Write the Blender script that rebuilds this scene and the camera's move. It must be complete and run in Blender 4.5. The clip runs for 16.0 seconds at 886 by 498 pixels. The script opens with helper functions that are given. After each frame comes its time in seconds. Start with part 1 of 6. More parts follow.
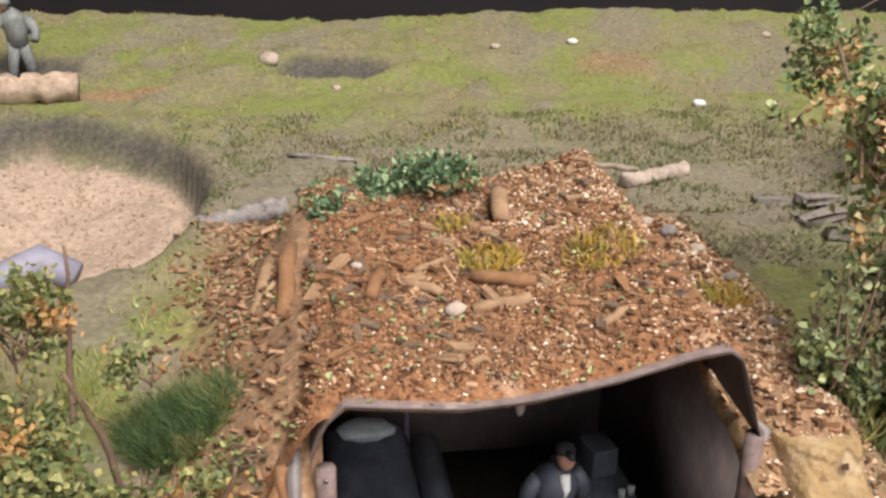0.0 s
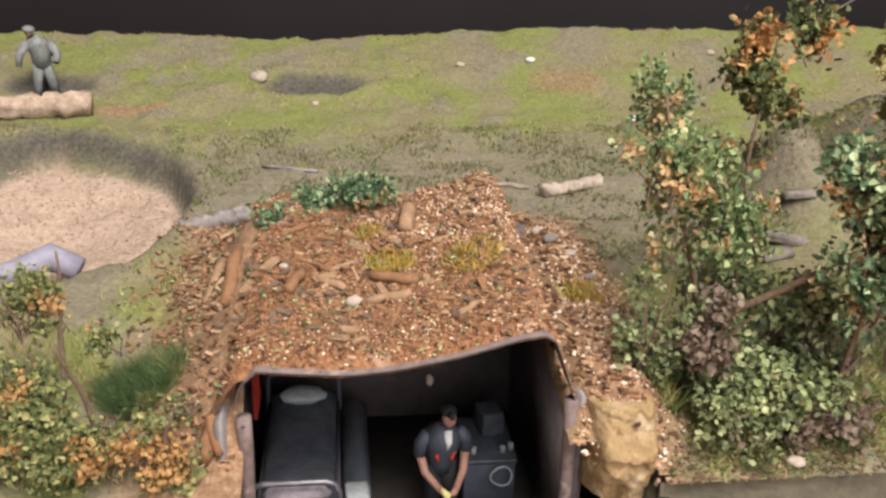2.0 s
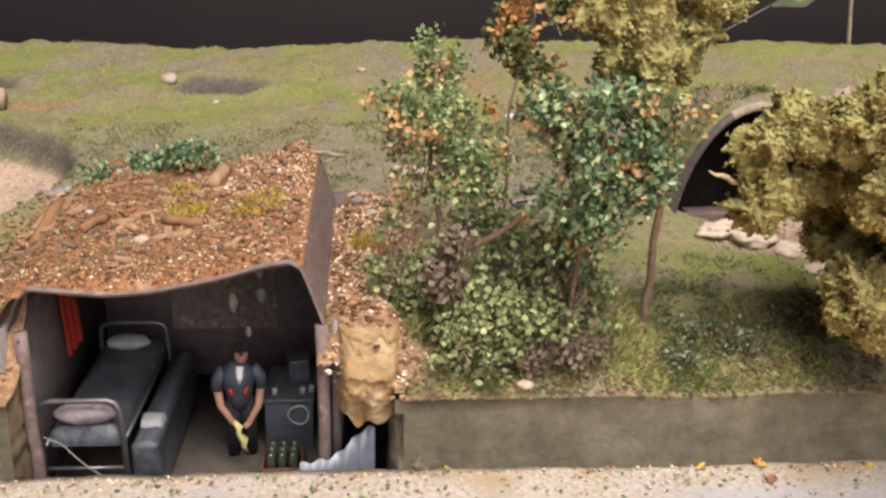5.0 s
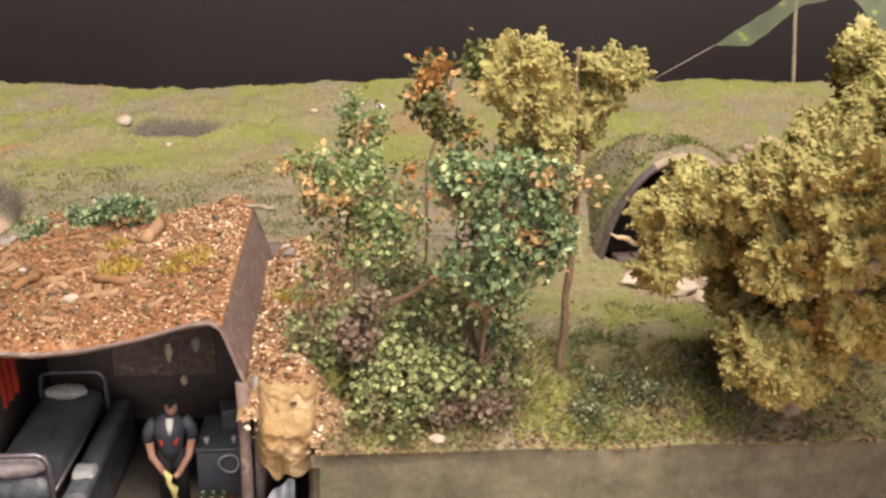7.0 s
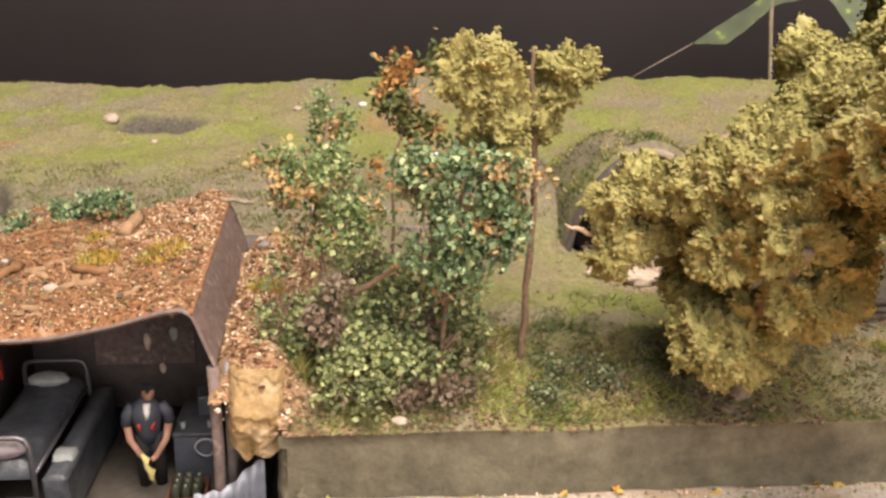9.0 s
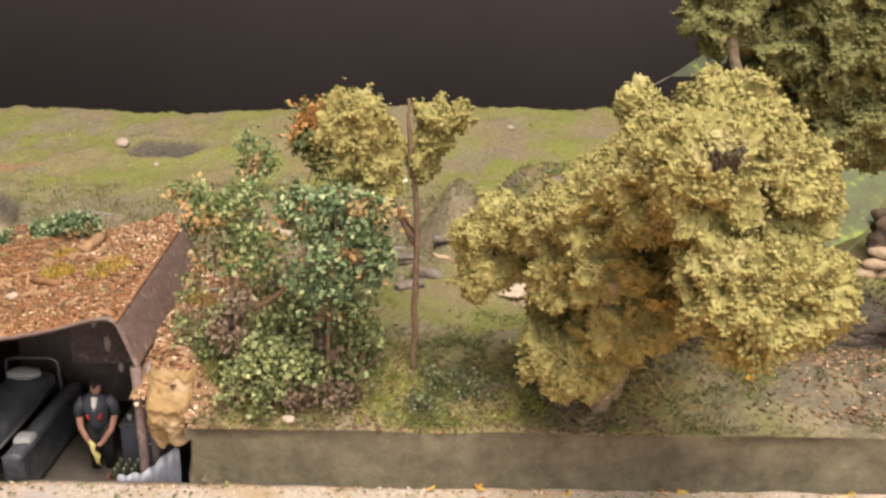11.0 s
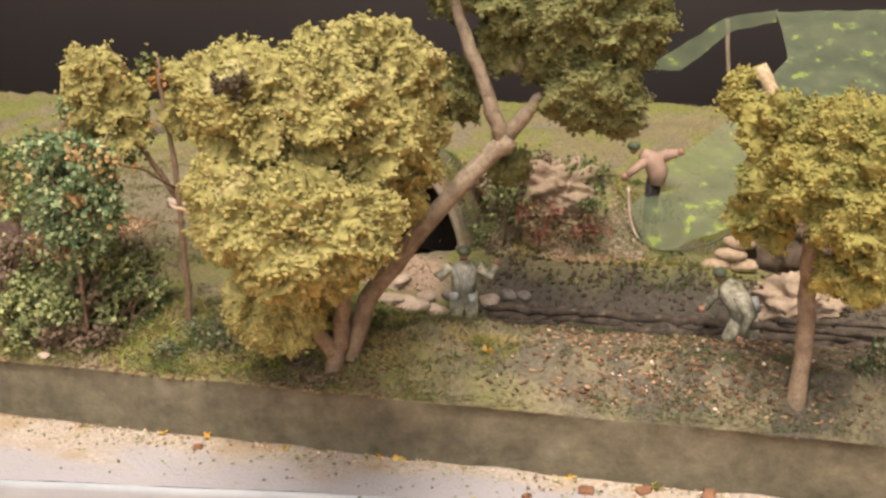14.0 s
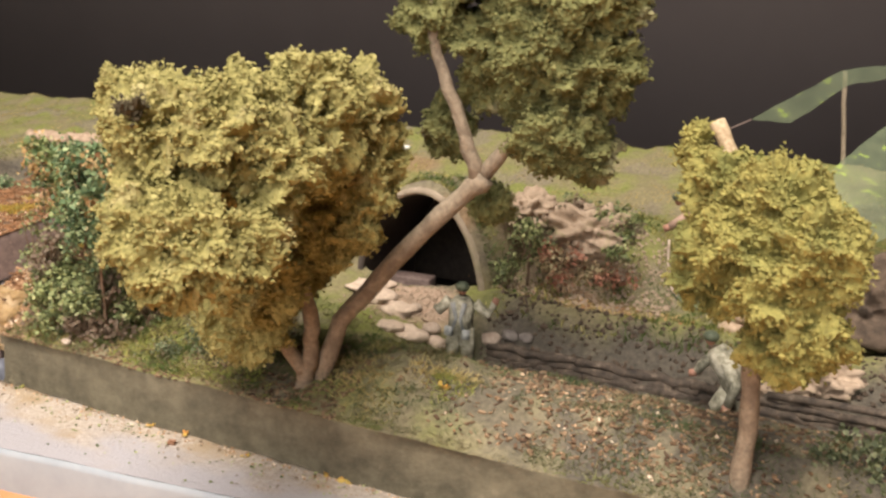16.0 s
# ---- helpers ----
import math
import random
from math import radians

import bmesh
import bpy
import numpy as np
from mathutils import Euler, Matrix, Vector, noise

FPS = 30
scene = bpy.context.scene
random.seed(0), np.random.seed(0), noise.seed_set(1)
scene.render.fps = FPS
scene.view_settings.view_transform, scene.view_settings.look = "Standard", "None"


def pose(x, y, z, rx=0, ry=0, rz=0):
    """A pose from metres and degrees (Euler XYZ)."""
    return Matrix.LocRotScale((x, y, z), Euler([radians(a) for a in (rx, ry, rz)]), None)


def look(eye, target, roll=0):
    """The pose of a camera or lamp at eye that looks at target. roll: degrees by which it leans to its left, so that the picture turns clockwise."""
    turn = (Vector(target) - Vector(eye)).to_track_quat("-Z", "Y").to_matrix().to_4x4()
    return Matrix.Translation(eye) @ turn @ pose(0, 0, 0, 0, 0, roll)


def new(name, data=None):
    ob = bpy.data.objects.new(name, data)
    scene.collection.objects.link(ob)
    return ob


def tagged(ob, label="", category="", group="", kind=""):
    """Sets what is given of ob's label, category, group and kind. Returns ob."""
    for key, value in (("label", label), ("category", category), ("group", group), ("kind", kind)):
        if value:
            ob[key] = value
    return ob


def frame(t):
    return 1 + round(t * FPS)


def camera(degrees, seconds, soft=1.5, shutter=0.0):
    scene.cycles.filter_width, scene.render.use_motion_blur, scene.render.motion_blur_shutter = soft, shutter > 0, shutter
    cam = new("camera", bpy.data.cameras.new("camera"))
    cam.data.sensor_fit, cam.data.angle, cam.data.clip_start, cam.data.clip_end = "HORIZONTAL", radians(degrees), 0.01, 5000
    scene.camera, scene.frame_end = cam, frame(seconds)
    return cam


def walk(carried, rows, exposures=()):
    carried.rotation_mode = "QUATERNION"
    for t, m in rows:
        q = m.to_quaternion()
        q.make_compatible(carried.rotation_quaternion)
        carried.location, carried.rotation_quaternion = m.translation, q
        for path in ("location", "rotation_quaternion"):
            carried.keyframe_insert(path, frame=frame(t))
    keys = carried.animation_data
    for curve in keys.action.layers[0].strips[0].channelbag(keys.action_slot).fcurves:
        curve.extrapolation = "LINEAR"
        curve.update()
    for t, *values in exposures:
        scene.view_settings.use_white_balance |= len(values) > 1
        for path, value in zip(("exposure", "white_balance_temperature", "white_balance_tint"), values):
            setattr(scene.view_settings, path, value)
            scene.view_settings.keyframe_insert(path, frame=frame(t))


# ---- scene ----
cam = camera(50.9, 16.0, soft=2.6)
METRES, EYE, TILT, LEAN, TURN = 0.7, 0.167, -21.0, -1.6, -8.5
ROWS = [
    (0.0, 0.0, 0.0, 0.0, 0.0, 0.0, -0.0),
    (0.5, 0.011, -0.0425, 0.0009, 0.42, -0.93, -0.17),
    (1.0, 0.0314, -0.0657, 0.0152, 1.05, -2.0, -0.76),
    (1.5, 0.0526, -0.0741, 0.009, 1.49, -1.93, -1.05),
    (2.0, 0.0644, -0.1034, 0.0109, 2.2, -0.97, -0.58),
    (2.5, 0.0767, -0.13, 0.0098, 2.41, -1.11, -0.65),
    (3.0, 0.0888, -0.1318, 0.0019, 2.23, -1.32, -1.06),
    (3.5, 0.1111, -0.1241, -0.0081, 3.2, -0.33, -1.32),
    (4.0, 0.1446, -0.1272, -0.0307, 3.59, 0.58, -1.32),
    (4.5, 0.1763, -0.1407, -0.0337, 4.27, 1.56, -1.22),
    (5.0, 0.2022, -0.1416, -0.0405, 4.19, 1.94, -1.2),
    (7.5, 0.2417, -0.1625, -0.0142, 3.36, 2.9, -0.84),
    (8.0, 0.2416, -0.1589, -0.017, 3.37, 2.78, -0.79),
    (8.5, 0.2479, -0.166, -0.0203, 3.15, 2.71, -0.67),
    (11.0, 0.3895, -0.2459, -0.0138, 8.4, 3.25, -2.38),
    (11.5, 0.4322, -0.2479, -0.0233, 9.8, 3.42, -2.64),
    (12.0, 0.4827, -0.2538, -0.0211, 11.19, 3.41, -3.03),
    (12.5, 0.5236, -0.2508, -0.0313, 12.91, 2.91, -3.97),
    (13.0, 0.5575, -0.23, -0.0318, 14.75, 2.99, -4.32),
    (13.5, 0.6208, -0.1975, -0.0282, 17.27, 3.41, -4.75),
    (14.0, 0.6738, -0.1766, -0.0343, 20.0, 3.83, -5.91),
    (14.5, 0.7121, -0.1797, -0.0328, 22.39, 4.43, -7.34),
    (15.0, 0.7428, -0.1651, -0.0271, 25.59, 4.3, -8.92),
    (15.5, 0.7764, -0.1345, -0.0216, 29.08, 3.85, -10.84),
    (16.0, 0.8098, -0.117, -0.0096, 32.44, 3.82, -12.32),
]
walk(cam, [(t, pose(0, 0, EYE, TILT, LEAN, TURN) @ pose(METRES * x, METRES * y, METRES * z, 90 + pitch, roll, yaw)) for t, x, y, z, yaw, pitch, roll in ROWS], exposures=[(0.0, 0.07, 6150, 11), (4.5, 0.06, 6300, 14), (7.5, 0.29, 6950, 15), (8.5, 0.29, 6950, 15), (11.0, 0.11, 6950, 15), (12.8, 0.06, 6900, 15), (14.2, 0.08, 7120, 15), (15.2, 0.11, 6900, 14), (16.0, 0.13, 6850, 13)])


# ---- world and light ----
world = bpy.data.worlds.new("room_dark")
scene.world = world
world.use_nodes = True
world.node_tree.nodes["Background"].inputs[0].default_value = (1.0, 0.93, 0.86, 1)
world.node_tree.nodes["Background"].inputs[1].default_value = 0.10


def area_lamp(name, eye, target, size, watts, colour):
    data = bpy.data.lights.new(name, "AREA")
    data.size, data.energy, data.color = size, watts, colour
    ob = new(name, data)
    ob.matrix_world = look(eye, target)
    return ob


area_lamp("ceiling_spot", (0.40, -0.52, 1.66), (0.24, 0.22, 0.03), 0.95, 60.5, (1.0, 0.91, 0.80))
# unseen fill lamp, added in front to brighten the dugout inside
area_lamp("front_fill", (0.45, -1.50, 1.05), (0.15, 0.25, 0.0), 1.5, 34.5, (1.0, 0.94, 0.89))


# ---- numeric helpers ----
def hash3(i, j, k, s):
    n = (i * 374761393 + j * 668265263 + k * 2147483647 + s * 1274126177) & 0xFFFFFFFF
    n = ((n ^ (n >> 13)) * 1274126177) & 0xFFFFFFFF
    return ((n ^ (n >> 16)) & 0xFFFF) / 65535.0


def vnoise(p, s=0):
    """Value noise, -1 to 1, at an (n, 3) array."""
    p = np.asarray(p, float)
    i = np.floor(p).astype(np.int64)
    f = p - i
    f = f * f * (3 - 2 * f)
    out = 0
    for a in (0, 1):
        for b in (0, 1):
            for c in (0, 1):
                w = (f[:, 0] if a else 1 - f[:, 0]) * (f[:, 1] if b else 1 - f[:, 1]) * (f[:, 2] if c else 1 - f[:, 2])
                out = out + w * hash3(i[:, 0] + a, i[:, 1] + b, i[:, 2] + c, s)
    return out * 2 - 1


def fbm(p, s=0, octaves=4):
    p, out, amp = np.asarray(p, float), 0, 1.0
    for o in range(octaves):
        out = out + amp * vnoise(p, s + o)
        p, amp = p * 2.1, amp * 0.5
    return out


def smooth(a, b, x):
    t = np.clip((np.asarray(x, float) - a) / (b - a), 0, 1)
    return t * t * (3 - 2 * t)


def xyz(x, y, z=0.0):
    x, y = np.asarray(x, float), np.asarray(y, float)
    return np.stack([x, y, np.broadcast_to(z, x.shape)], -1)


# ---- materials ----
def material(name, stops, scale=300.0, rough=0.85, bump=0.3, island=0.0, second=None, metal=0.0, detail=6.0, depth=0.0006, sheen=0.0):
    """Noise-coloured surface: stops are (place, colour). second: (colour, scale, low, high) laid over by a coarser noise. island: share of per-piece variation."""
    m = bpy.data.materials.new(name)
    m.use_nodes = True
    t = m.node_tree
    n, l = t.nodes, t.links
    b = n["Principled BSDF"]
    b.inputs["Roughness"].default_value, b.inputs["Metallic"].default_value = rough, metal
    geo = n.new("ShaderNodeTexCoord")
    noi = n.new("ShaderNodeTexNoise")
    noi.inputs["Scale"].default_value, noi.inputs["Detail"].default_value, noi.inputs["Roughness"].default_value = scale, detail, 0.65
    l.new(geo.outputs["Object"], noi.inputs["Vector"])
    ramp = n.new("ShaderNodeValToRGB")
    els = ramp.color_ramp.elements
    while len(els) < len(stops):
        els.new(0.5)
    for e, (place, c) in zip(els, stops):
        e.position, e.color = place, (*c, 1)
    fac = noi.outputs["Fac"]
    if island:
        ig = n.new("ShaderNodeNewGeometry")
        mix = n.new("ShaderNodeMix")
        mix.inputs[0].default_value = island
        l.new(fac, mix.inputs[2])
        l.new(ig.outputs["Random Per Island"], mix.inputs[3])
        fac = mix.outputs[0]
    l.new(fac, ramp.inputs[0])
    colour = ramp.outputs[0]
    if second:
        c2, s2, lo, hi = second
        n2 = n.new("ShaderNodeTexNoise")
        n2.inputs["Scale"].default_value, n2.inputs["Detail"].default_value = s2, 4
        l.new(geo.outputs["Object"], n2.inputs["Vector"])
        mr = n.new("ShaderNodeMapRange")
        mr.inputs[1].default_value, mr.inputs[2].default_value = lo, hi
        l.new(n2.outputs["Fac"], mr.inputs[0])
        mc = n.new("ShaderNodeMix")
        mc.data_type = "RGBA"
        l.new(mr.outputs[0], mc.inputs[0])
        l.new(colour, mc.inputs[6])
        mc.inputs[7].default_value = (*c2, 1)
        colour = mc.outputs[2]
    l.new(colour, b.inputs["Base Color"])
    if bump:
        bp = n.new("ShaderNodeBump")
        bp.inputs["Strength"].default_value, bp.inputs["Distance"].default_value = bump, depth
        l.new(noi.outputs["Fac"], bp.inputs["Height"])
        l.new(bp.outputs[0], b.inputs["Normal"])
    if sheen:
        b.inputs["Sheen Weight"].default_value = sheen
    return m


def leaf_material(name, stops, orange, amount, patch=60.0):
    """Leaves: each one its own shade; in patches and at random some have turned orange."""
    m = bpy.data.materials.new(name)
    m.use_nodes = True
    t = m.node_tree
    n, l = t.nodes, t.links
    b = n["Principled BSDF"]
    b.inputs["Roughness"].default_value = 0.6
    geo, tc = n.new("ShaderNodeNewGeometry"), n.new("ShaderNodeTexCoord")
    ramp = n.new("ShaderNodeValToRGB")
    els = ramp.color_ramp.elements
    while len(els) < len(stops):
        els.new(0.5)
    for e, (place, c) in zip(els, stops):
        e.position, e.color = place, (*c, 1)
    l.new(geo.outputs["Random Per Island"], ramp.inputs[0])
    noi = n.new("ShaderNodeTexNoise")
    noi.inputs["Scale"].default_value = patch
    l.new(tc.outputs["Object"], noi.inputs["Vector"])
    wn = n.new("ShaderNodeMath")
    wn.operation = "MULTIPLY_ADD"
    l.new(geo.outputs["Random Per Island"], wn.inputs[0])
    wn.inputs[1].default_value = 0.06
    l.new(noi.outputs["Fac"], wn.inputs[2])
    mr = n.new("ShaderNodeMapRange")
    mr.inputs[1].default_value, mr.inputs[2].default_value = 0.66 - amount, 0.70 - amount
    l.new(wn.outputs[0], mr.inputs[0])
    mc = n.new("ShaderNodeMix")
    mc.data_type = "RGBA"
    l.new(mr.outputs[0], mc.inputs[0])
    l.new(ramp.outputs[0], mc.inputs[6])
    mc.inputs[7].default_value = (*orange, 1)
    l.new(mc.outputs[2], b.inputs["Base Color"])
    tr = n.new("ShaderNodeBsdfTranslucent")
    l.new(mc.outputs[2], tr.inputs[0])
    ms = n.new("ShaderNodeMixShader")
    ms.inputs[0].default_value = 0.2
    l.new(b.outputs[0], ms.inputs[1])
    l.new(tr.outputs[0], ms.inputs[2])
    l.new(ms.outputs[0], n["Material Output"].inputs[0])
    return m


def plain(name, c, rough=0.7, metal=0.0, vary=0.25, scale=200.0, bump=0.15):
    d = tuple(v * (1 - vary) for v in c)
    e = tuple(min(1, v * (1 + vary)) for v in c)
    return material(name, [(0.3, d), (0.7, e)], scale, rough, bump, metal=metal)


FOAM_OLIVE = material("foam_olive", [(0.26, (0.100, 0.092, 0.032)), (0.5, (0.265, 0.245, 0.086)), (0.74, (0.45, 0.415, 0.175))], 330, 0.95, 0.8, island=0.12, depth=0.0010, second=((0.38, 0.345, 0.165), 70, 0.58, 0.74))
FOAM_DARK = material("foam_dark", [(0.25, (0.035, 0.030, 0.018)), (0.8, (0.095, 0.080, 0.045))], 330, 0.95, 0.6, island=0.10)
FOAM_GREEN = material("foam_green", [(0.25, (0.052, 0.058, 0.022)), (0.5, (0.135, 0.142, 0.050)), (0.8, (0.265, 0.260, 0.108))], 330, 0.95, 0.8, depth=0.0010, island=0.12, second=((0.36, 0.33, 0.23), 28, 0.60, 0.76))
FOAM_YELLOW = material("foam_yellow", [(0.25, (0.105, 0.098, 0.028)), (0.5, (0.250, 0.232, 0.068)), (0.8, (0.42, 0.385, 0.13))], 330, 0.95, 0.8, depth=0.0010, island=0.12, second=((0.15, 0.165, 0.05), 40, 0.5, 0.68))
LEAF_GREEN = leaf_material("leaf_green", [(0.0, (0.065, 0.113, 0.043)), (0.55, (0.194, 0.275, 0.108)), (0.85, (0.367, 0.432, 0.194)), (1.0, (0.594, 0.540, 0.313))], (0.50, 0.34, 0.16), 0.06, 70)
LEAF_DEEP = leaf_material("leaf_deep", [(0.0, (0.048, 0.096, 0.048)), (0.6, (0.150, 0.240, 0.114)), (1.0, (0.480, 0.576, 0.324))], (0.46, 0.31, 0.15), 0.03, 70)
LEAF_CREEP = leaf_material("leaf_creeper", [(0.0, (0.045, 0.065, 0.030)), (0.6, (0.12, 0.150, 0.075)), (1.0, (0.30, 0.34, 0.21))], (0.16, 0.14, 0.08), 0.08, 60)
LEAF_OLIVE = leaf_material("leaf_dusty", [(0.0, (0.060, 0.084, 0.036)), (0.55, (0.216, 0.264, 0.114)), (0.85, (0.360, 0.414, 0.186)), (1.0, (0.504, 0.540, 0.276))], (0.19, 0.145, 0.105), 0.10, 35)
LEAF_AUTUMN = leaf_material("leaf_autumn", [(0.0, (0.07, 0.10, 0.035)), (0.5, (0.17, 0.20, 0.07)), (1.0, (0.40, 0.38, 0.15))], (0.46, 0.27, 0.10), 0.07, 52)
LEAF_FALLEN = leaf_material("leaf_fallen", [(0.0, (0.45, 0.17, 0.03)), (1.0, (0.75, 0.40, 0.08))], (0.60, 0.45, 0.12), 0.2, 70)
LEAF_RUSTED = leaf_material("leaf_rusted", [(0.0, (0.20, 0.10, 0.05)), (1.0, (0.48, 0.28, 0.13))], (0.40, 0.30, 0.14), 0.2, 70)
GRASS_BLOND = leaf_material("grass_blond", [(0.0, (0.11, 0.12, 0.03)), (0.5, (0.25, 0.24, 0.065)), (1.0, (0.52, 0.46, 0.19))], (0.08, 0.12, 0.03), 0.16, 40)
GRASS_FIELD = leaf_material("grass_field", [(0.0, (0.15, 0.185, 0.04)), (0.6, (0.28, 0.31, 0.070)), (1.0, (0.42, 0.42, 0.13))], (0.40, 0.33, 0.14), 0.17, 18)
GRASS_DULL = leaf_material("grass_dull", [(0.0, (0.06, 0.07, 0.03)), (0.5, (0.13, 0.135, 0.065)), (1.0, (0.26, 0.24, 0.14))], (0.08, 0.11, 0.045), 0.14, 30)
LEAF_TURNED = leaf_material("leaf_turned", [(0.0, (0.05, 0.07, 0.025)), (0.6, (0.14, 0.17, 0.06)), (1.0, (0.34, 0.32, 0.12))], (0.46, 0.25, 0.09), 0.10, 75)
GRASS_TUFT = leaf_material("grass_tuft", [(0.0, (0.035, 0.07, 0.022)), (1.0, (0.13, 0.19, 0.065))], (0.2, 0.22, 0.08), 0.1, 60)
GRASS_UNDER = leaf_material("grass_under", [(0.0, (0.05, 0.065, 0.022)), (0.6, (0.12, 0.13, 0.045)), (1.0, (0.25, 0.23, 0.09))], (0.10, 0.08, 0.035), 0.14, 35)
MOSS_GOLD = leaf_material("moss_gold", [(0.0, (0.22, 0.18, 0.035)), (1.0, (0.48, 0.41, 0.10))], (0.44, 0.30, 0.06), 0.2, 90)
BARK = material("bark_brown", [(0.25, (0.17, 0.135, 0.098)), (0.6, (0.33, 0.275, 0.205)), (0.85, (0.46, 0.40, 0.31))], 380, 0.85, 1.0, depth=0.0016, second=((0.17, 0.135, 0.10), 110, 0.50, 0.70))
BARK_DARK = material("bark_dark", [(0.25, (0.09, 0.06, 0.04)), (0.8, (0.23, 0.155, 0.10))], 420, 0.85, 0.9, depth=0.001)
SPLIT_WOOD = material("split_wood", [(0.3, (0.26, 0.18, 0.10)), (0.7, (0.56, 0.45, 0.31))], 600, 0.8, 0.4)
SOIL_CRUMB = material("soil_crumb", [(0.15, (0.085, 0.040, 0.019)), (0.55, (0.20, 0.098, 0.045)), (0.9, (0.33, 0.19, 0.105))], 350, 0.95, 0.3, island=0.6)
CHIP = material("bark_chip", [(0.2, (0.075, 0.036, 0.018)), (0.55, (0.22, 0.11, 0.05)), (0.9, (0.46, 0.30, 0.18))], 350, 0.9, 0.5, island=0.7)
ROOF_SOIL = material("roof_soil", [(0.25, (0.11, 0.048, 0.021)), (0.5, (0.25, 0.115, 0.05)), (0.8, (0.42, 0.24, 0.125))], 520, 0.95, 0.9, second=((0.52, 0.37, 0.26), 38, 0.60, 0.72), depth=0.0012)
LITTER = material("leaf_litter", [(0.2, (0.07, 0.04, 0.024)), (0.6, (0.18, 0.115, 0.065)), (0.95, (0.40, 0.29, 0.19))], 350, 0.9, 0.5, island=0.7)
GRIT = material("grit", [(0.1, (0.30, 0.165, 0.085)), (0.6, (0.50, 0.34, 0.21)), (0.97, (0.80, 0.70, 0.57))], 400, 0.9, 0.2, island=0.9)
TIN = material("painted_tin", [(0.3, (0.10, 0.085, 0.082)), (0.7, (0.17, 0.145, 0.14))], 160, 0.5, 0.15, second=((0.20, 0.155, 0.14), 70, 0.6, 0.75))
DUG_FLOOR = material("trodden_floor", [(0.3, (0.055, 0.047, 0.040)), (0.7, (0.11, 0.097, 0.082))], 120, 0.7, 0.5)
# roof tin in two copies: a lit tone and a shaded tone
TIN_LIT = material("rusty_tin_lit", [(0.3, (0.10, 0.07, 0.064)), (0.7, (0.20, 0.145, 0.13))], 260, 0.75, 0.4, second=((0.27, 0.20, 0.165), 240, 0.58, 0.72))
TIN_SHADED = material("tin_shaded", [(0.3, (0.05, 0.042, 0.042)), (0.7, (0.11, 0.092, 0.09))], 260, 0.5, 0.2)
POST_WOOD = material("post_wood", [(0.3, (0.10, 0.07, 0.065)), (0.7, (0.22, 0.165, 0.15))], 300, 0.75, 0.4, second=((0.36, 0.29, 0.26), 150, 0.62, 0.8))
RESIN = material("ochre_earth", [(0.25, (0.17, 0.105, 0.04)), (0.6, (0.34, 0.23, 0.105)), (0.85, (0.52, 0.41, 0.26))], 190, 0.6, 1.0, depth=0.002, second=((0.42, 0.33, 0.21), 110, 0.5, 0.7))
EARTH_DULL = material("ochre_dull", [(0.25, (0.085, 0.062, 0.036)), (0.6, (0.18, 0.135, 0.08)), (0.85, (0.30, 0.24, 0.16))], 190, 0.75, 1.0, depth=0.002)
BANK_END = material("bank_earth", [(0.25, (0.07, 0.062, 0.04)), (0.6, (0.14, 0.125, 0.082)), (0.85, (0.24, 0.21, 0.14))], 120, 0.85, 0.8, depth=0.002)
GALV = material("galvanised", [(0.3, (0.16, 0.175, 0.22)), (0.7, (0.25, 0.27, 0.32))], 120, 0.5, 0.1, metal=0.2)
# near-black, for the shelter's shaded inside and the board under the ground
NEAR_BLACK = material("near_black", [(0.3, (0.018, 0.014, 0.012)), (0.7, (0.05, 0.04, 0.033))], 200, 0.9, 0.5)
LEDGE = material("sandy_ledge", [(0.3, (0.29, 0.245, 0.20)), (0.5, (0.42, 0.37, 0.32)), (0.75, (0.54, 0.49, 0.44))], 480, 0.9, 1.0, depth=0.001, second=((0.36, 0.28, 0.185), 34, 0.5, 0.68))


def sandy_edge(m):
    """Sand thins out towards the painted front edge, by the mesh's own 'sand' values."""
    n, l = m.node_tree.nodes, m.node_tree.links
    b = n["Principled BSDF"]
    old = b.inputs["Base Color"].links[0].from_socket
    at, mx = n.new("ShaderNodeAttribute"), n.new("ShaderNodeMix")
    at.attribute_name = "sand"
    mx.data_type = "RGBA"
    l.new(at.outputs["Fac"], mx.inputs[0])
    mx.inputs[6].default_value = (0.36, 0.355, 0.39, 1)
    l.new(old, mx.inputs[7])
    l.new(mx.outputs[2], b.inputs["Base Color"])


sandy_edge(LEDGE)
BASE_PAINT = material("base_paint", [(0.3, (0.25, 0.29, 0.335)), (0.7, (0.33, 0.37, 0.41))], 40, 0.45, 0.05)
TABLE_WOOD = material("table_wood", [(0.3, (0.50, 0.22, 0.09)), (0.7, (0.66, 0.34, 0.16))], 30, 0.4, 0.1)
BACKDROP = material("black_cloth", [(0.3, (0.055, 0.047, 0.049)), (0.7, (0.070, 0.061, 0.063))], 3, 0.95, 0.0)
ROOM = material("room_paint", [(0.3, (0.50, 0.47, 0.44)), (0.7, (0.56, 0.53, 0.50))], 3, 0.9, 0.0)
BLANKET = material("blanket_dark", [(0.3, (0.032, 0.037, 0.046)), (0.7, (0.095, 0.104, 0.122))], 130, 0.34, 1.0, depth=0.0012)
PILLOW = material("pillow_grey", [(0.3, (0.20, 0.22, 0.23)), (0.7, (0.36, 0.38, 0.38))], 250, 0.8, 0.5)
PILLOW_MAUVE = material("bundle_mauve", [(0.3, (0.15, 0.125, 0.14)), (0.7, (0.32, 0.28, 0.30))], 250, 0.6, 0.5)
STEEL = plain("bed_steel", (0.14, 0.135, 0.15), 0.4, 0.6)
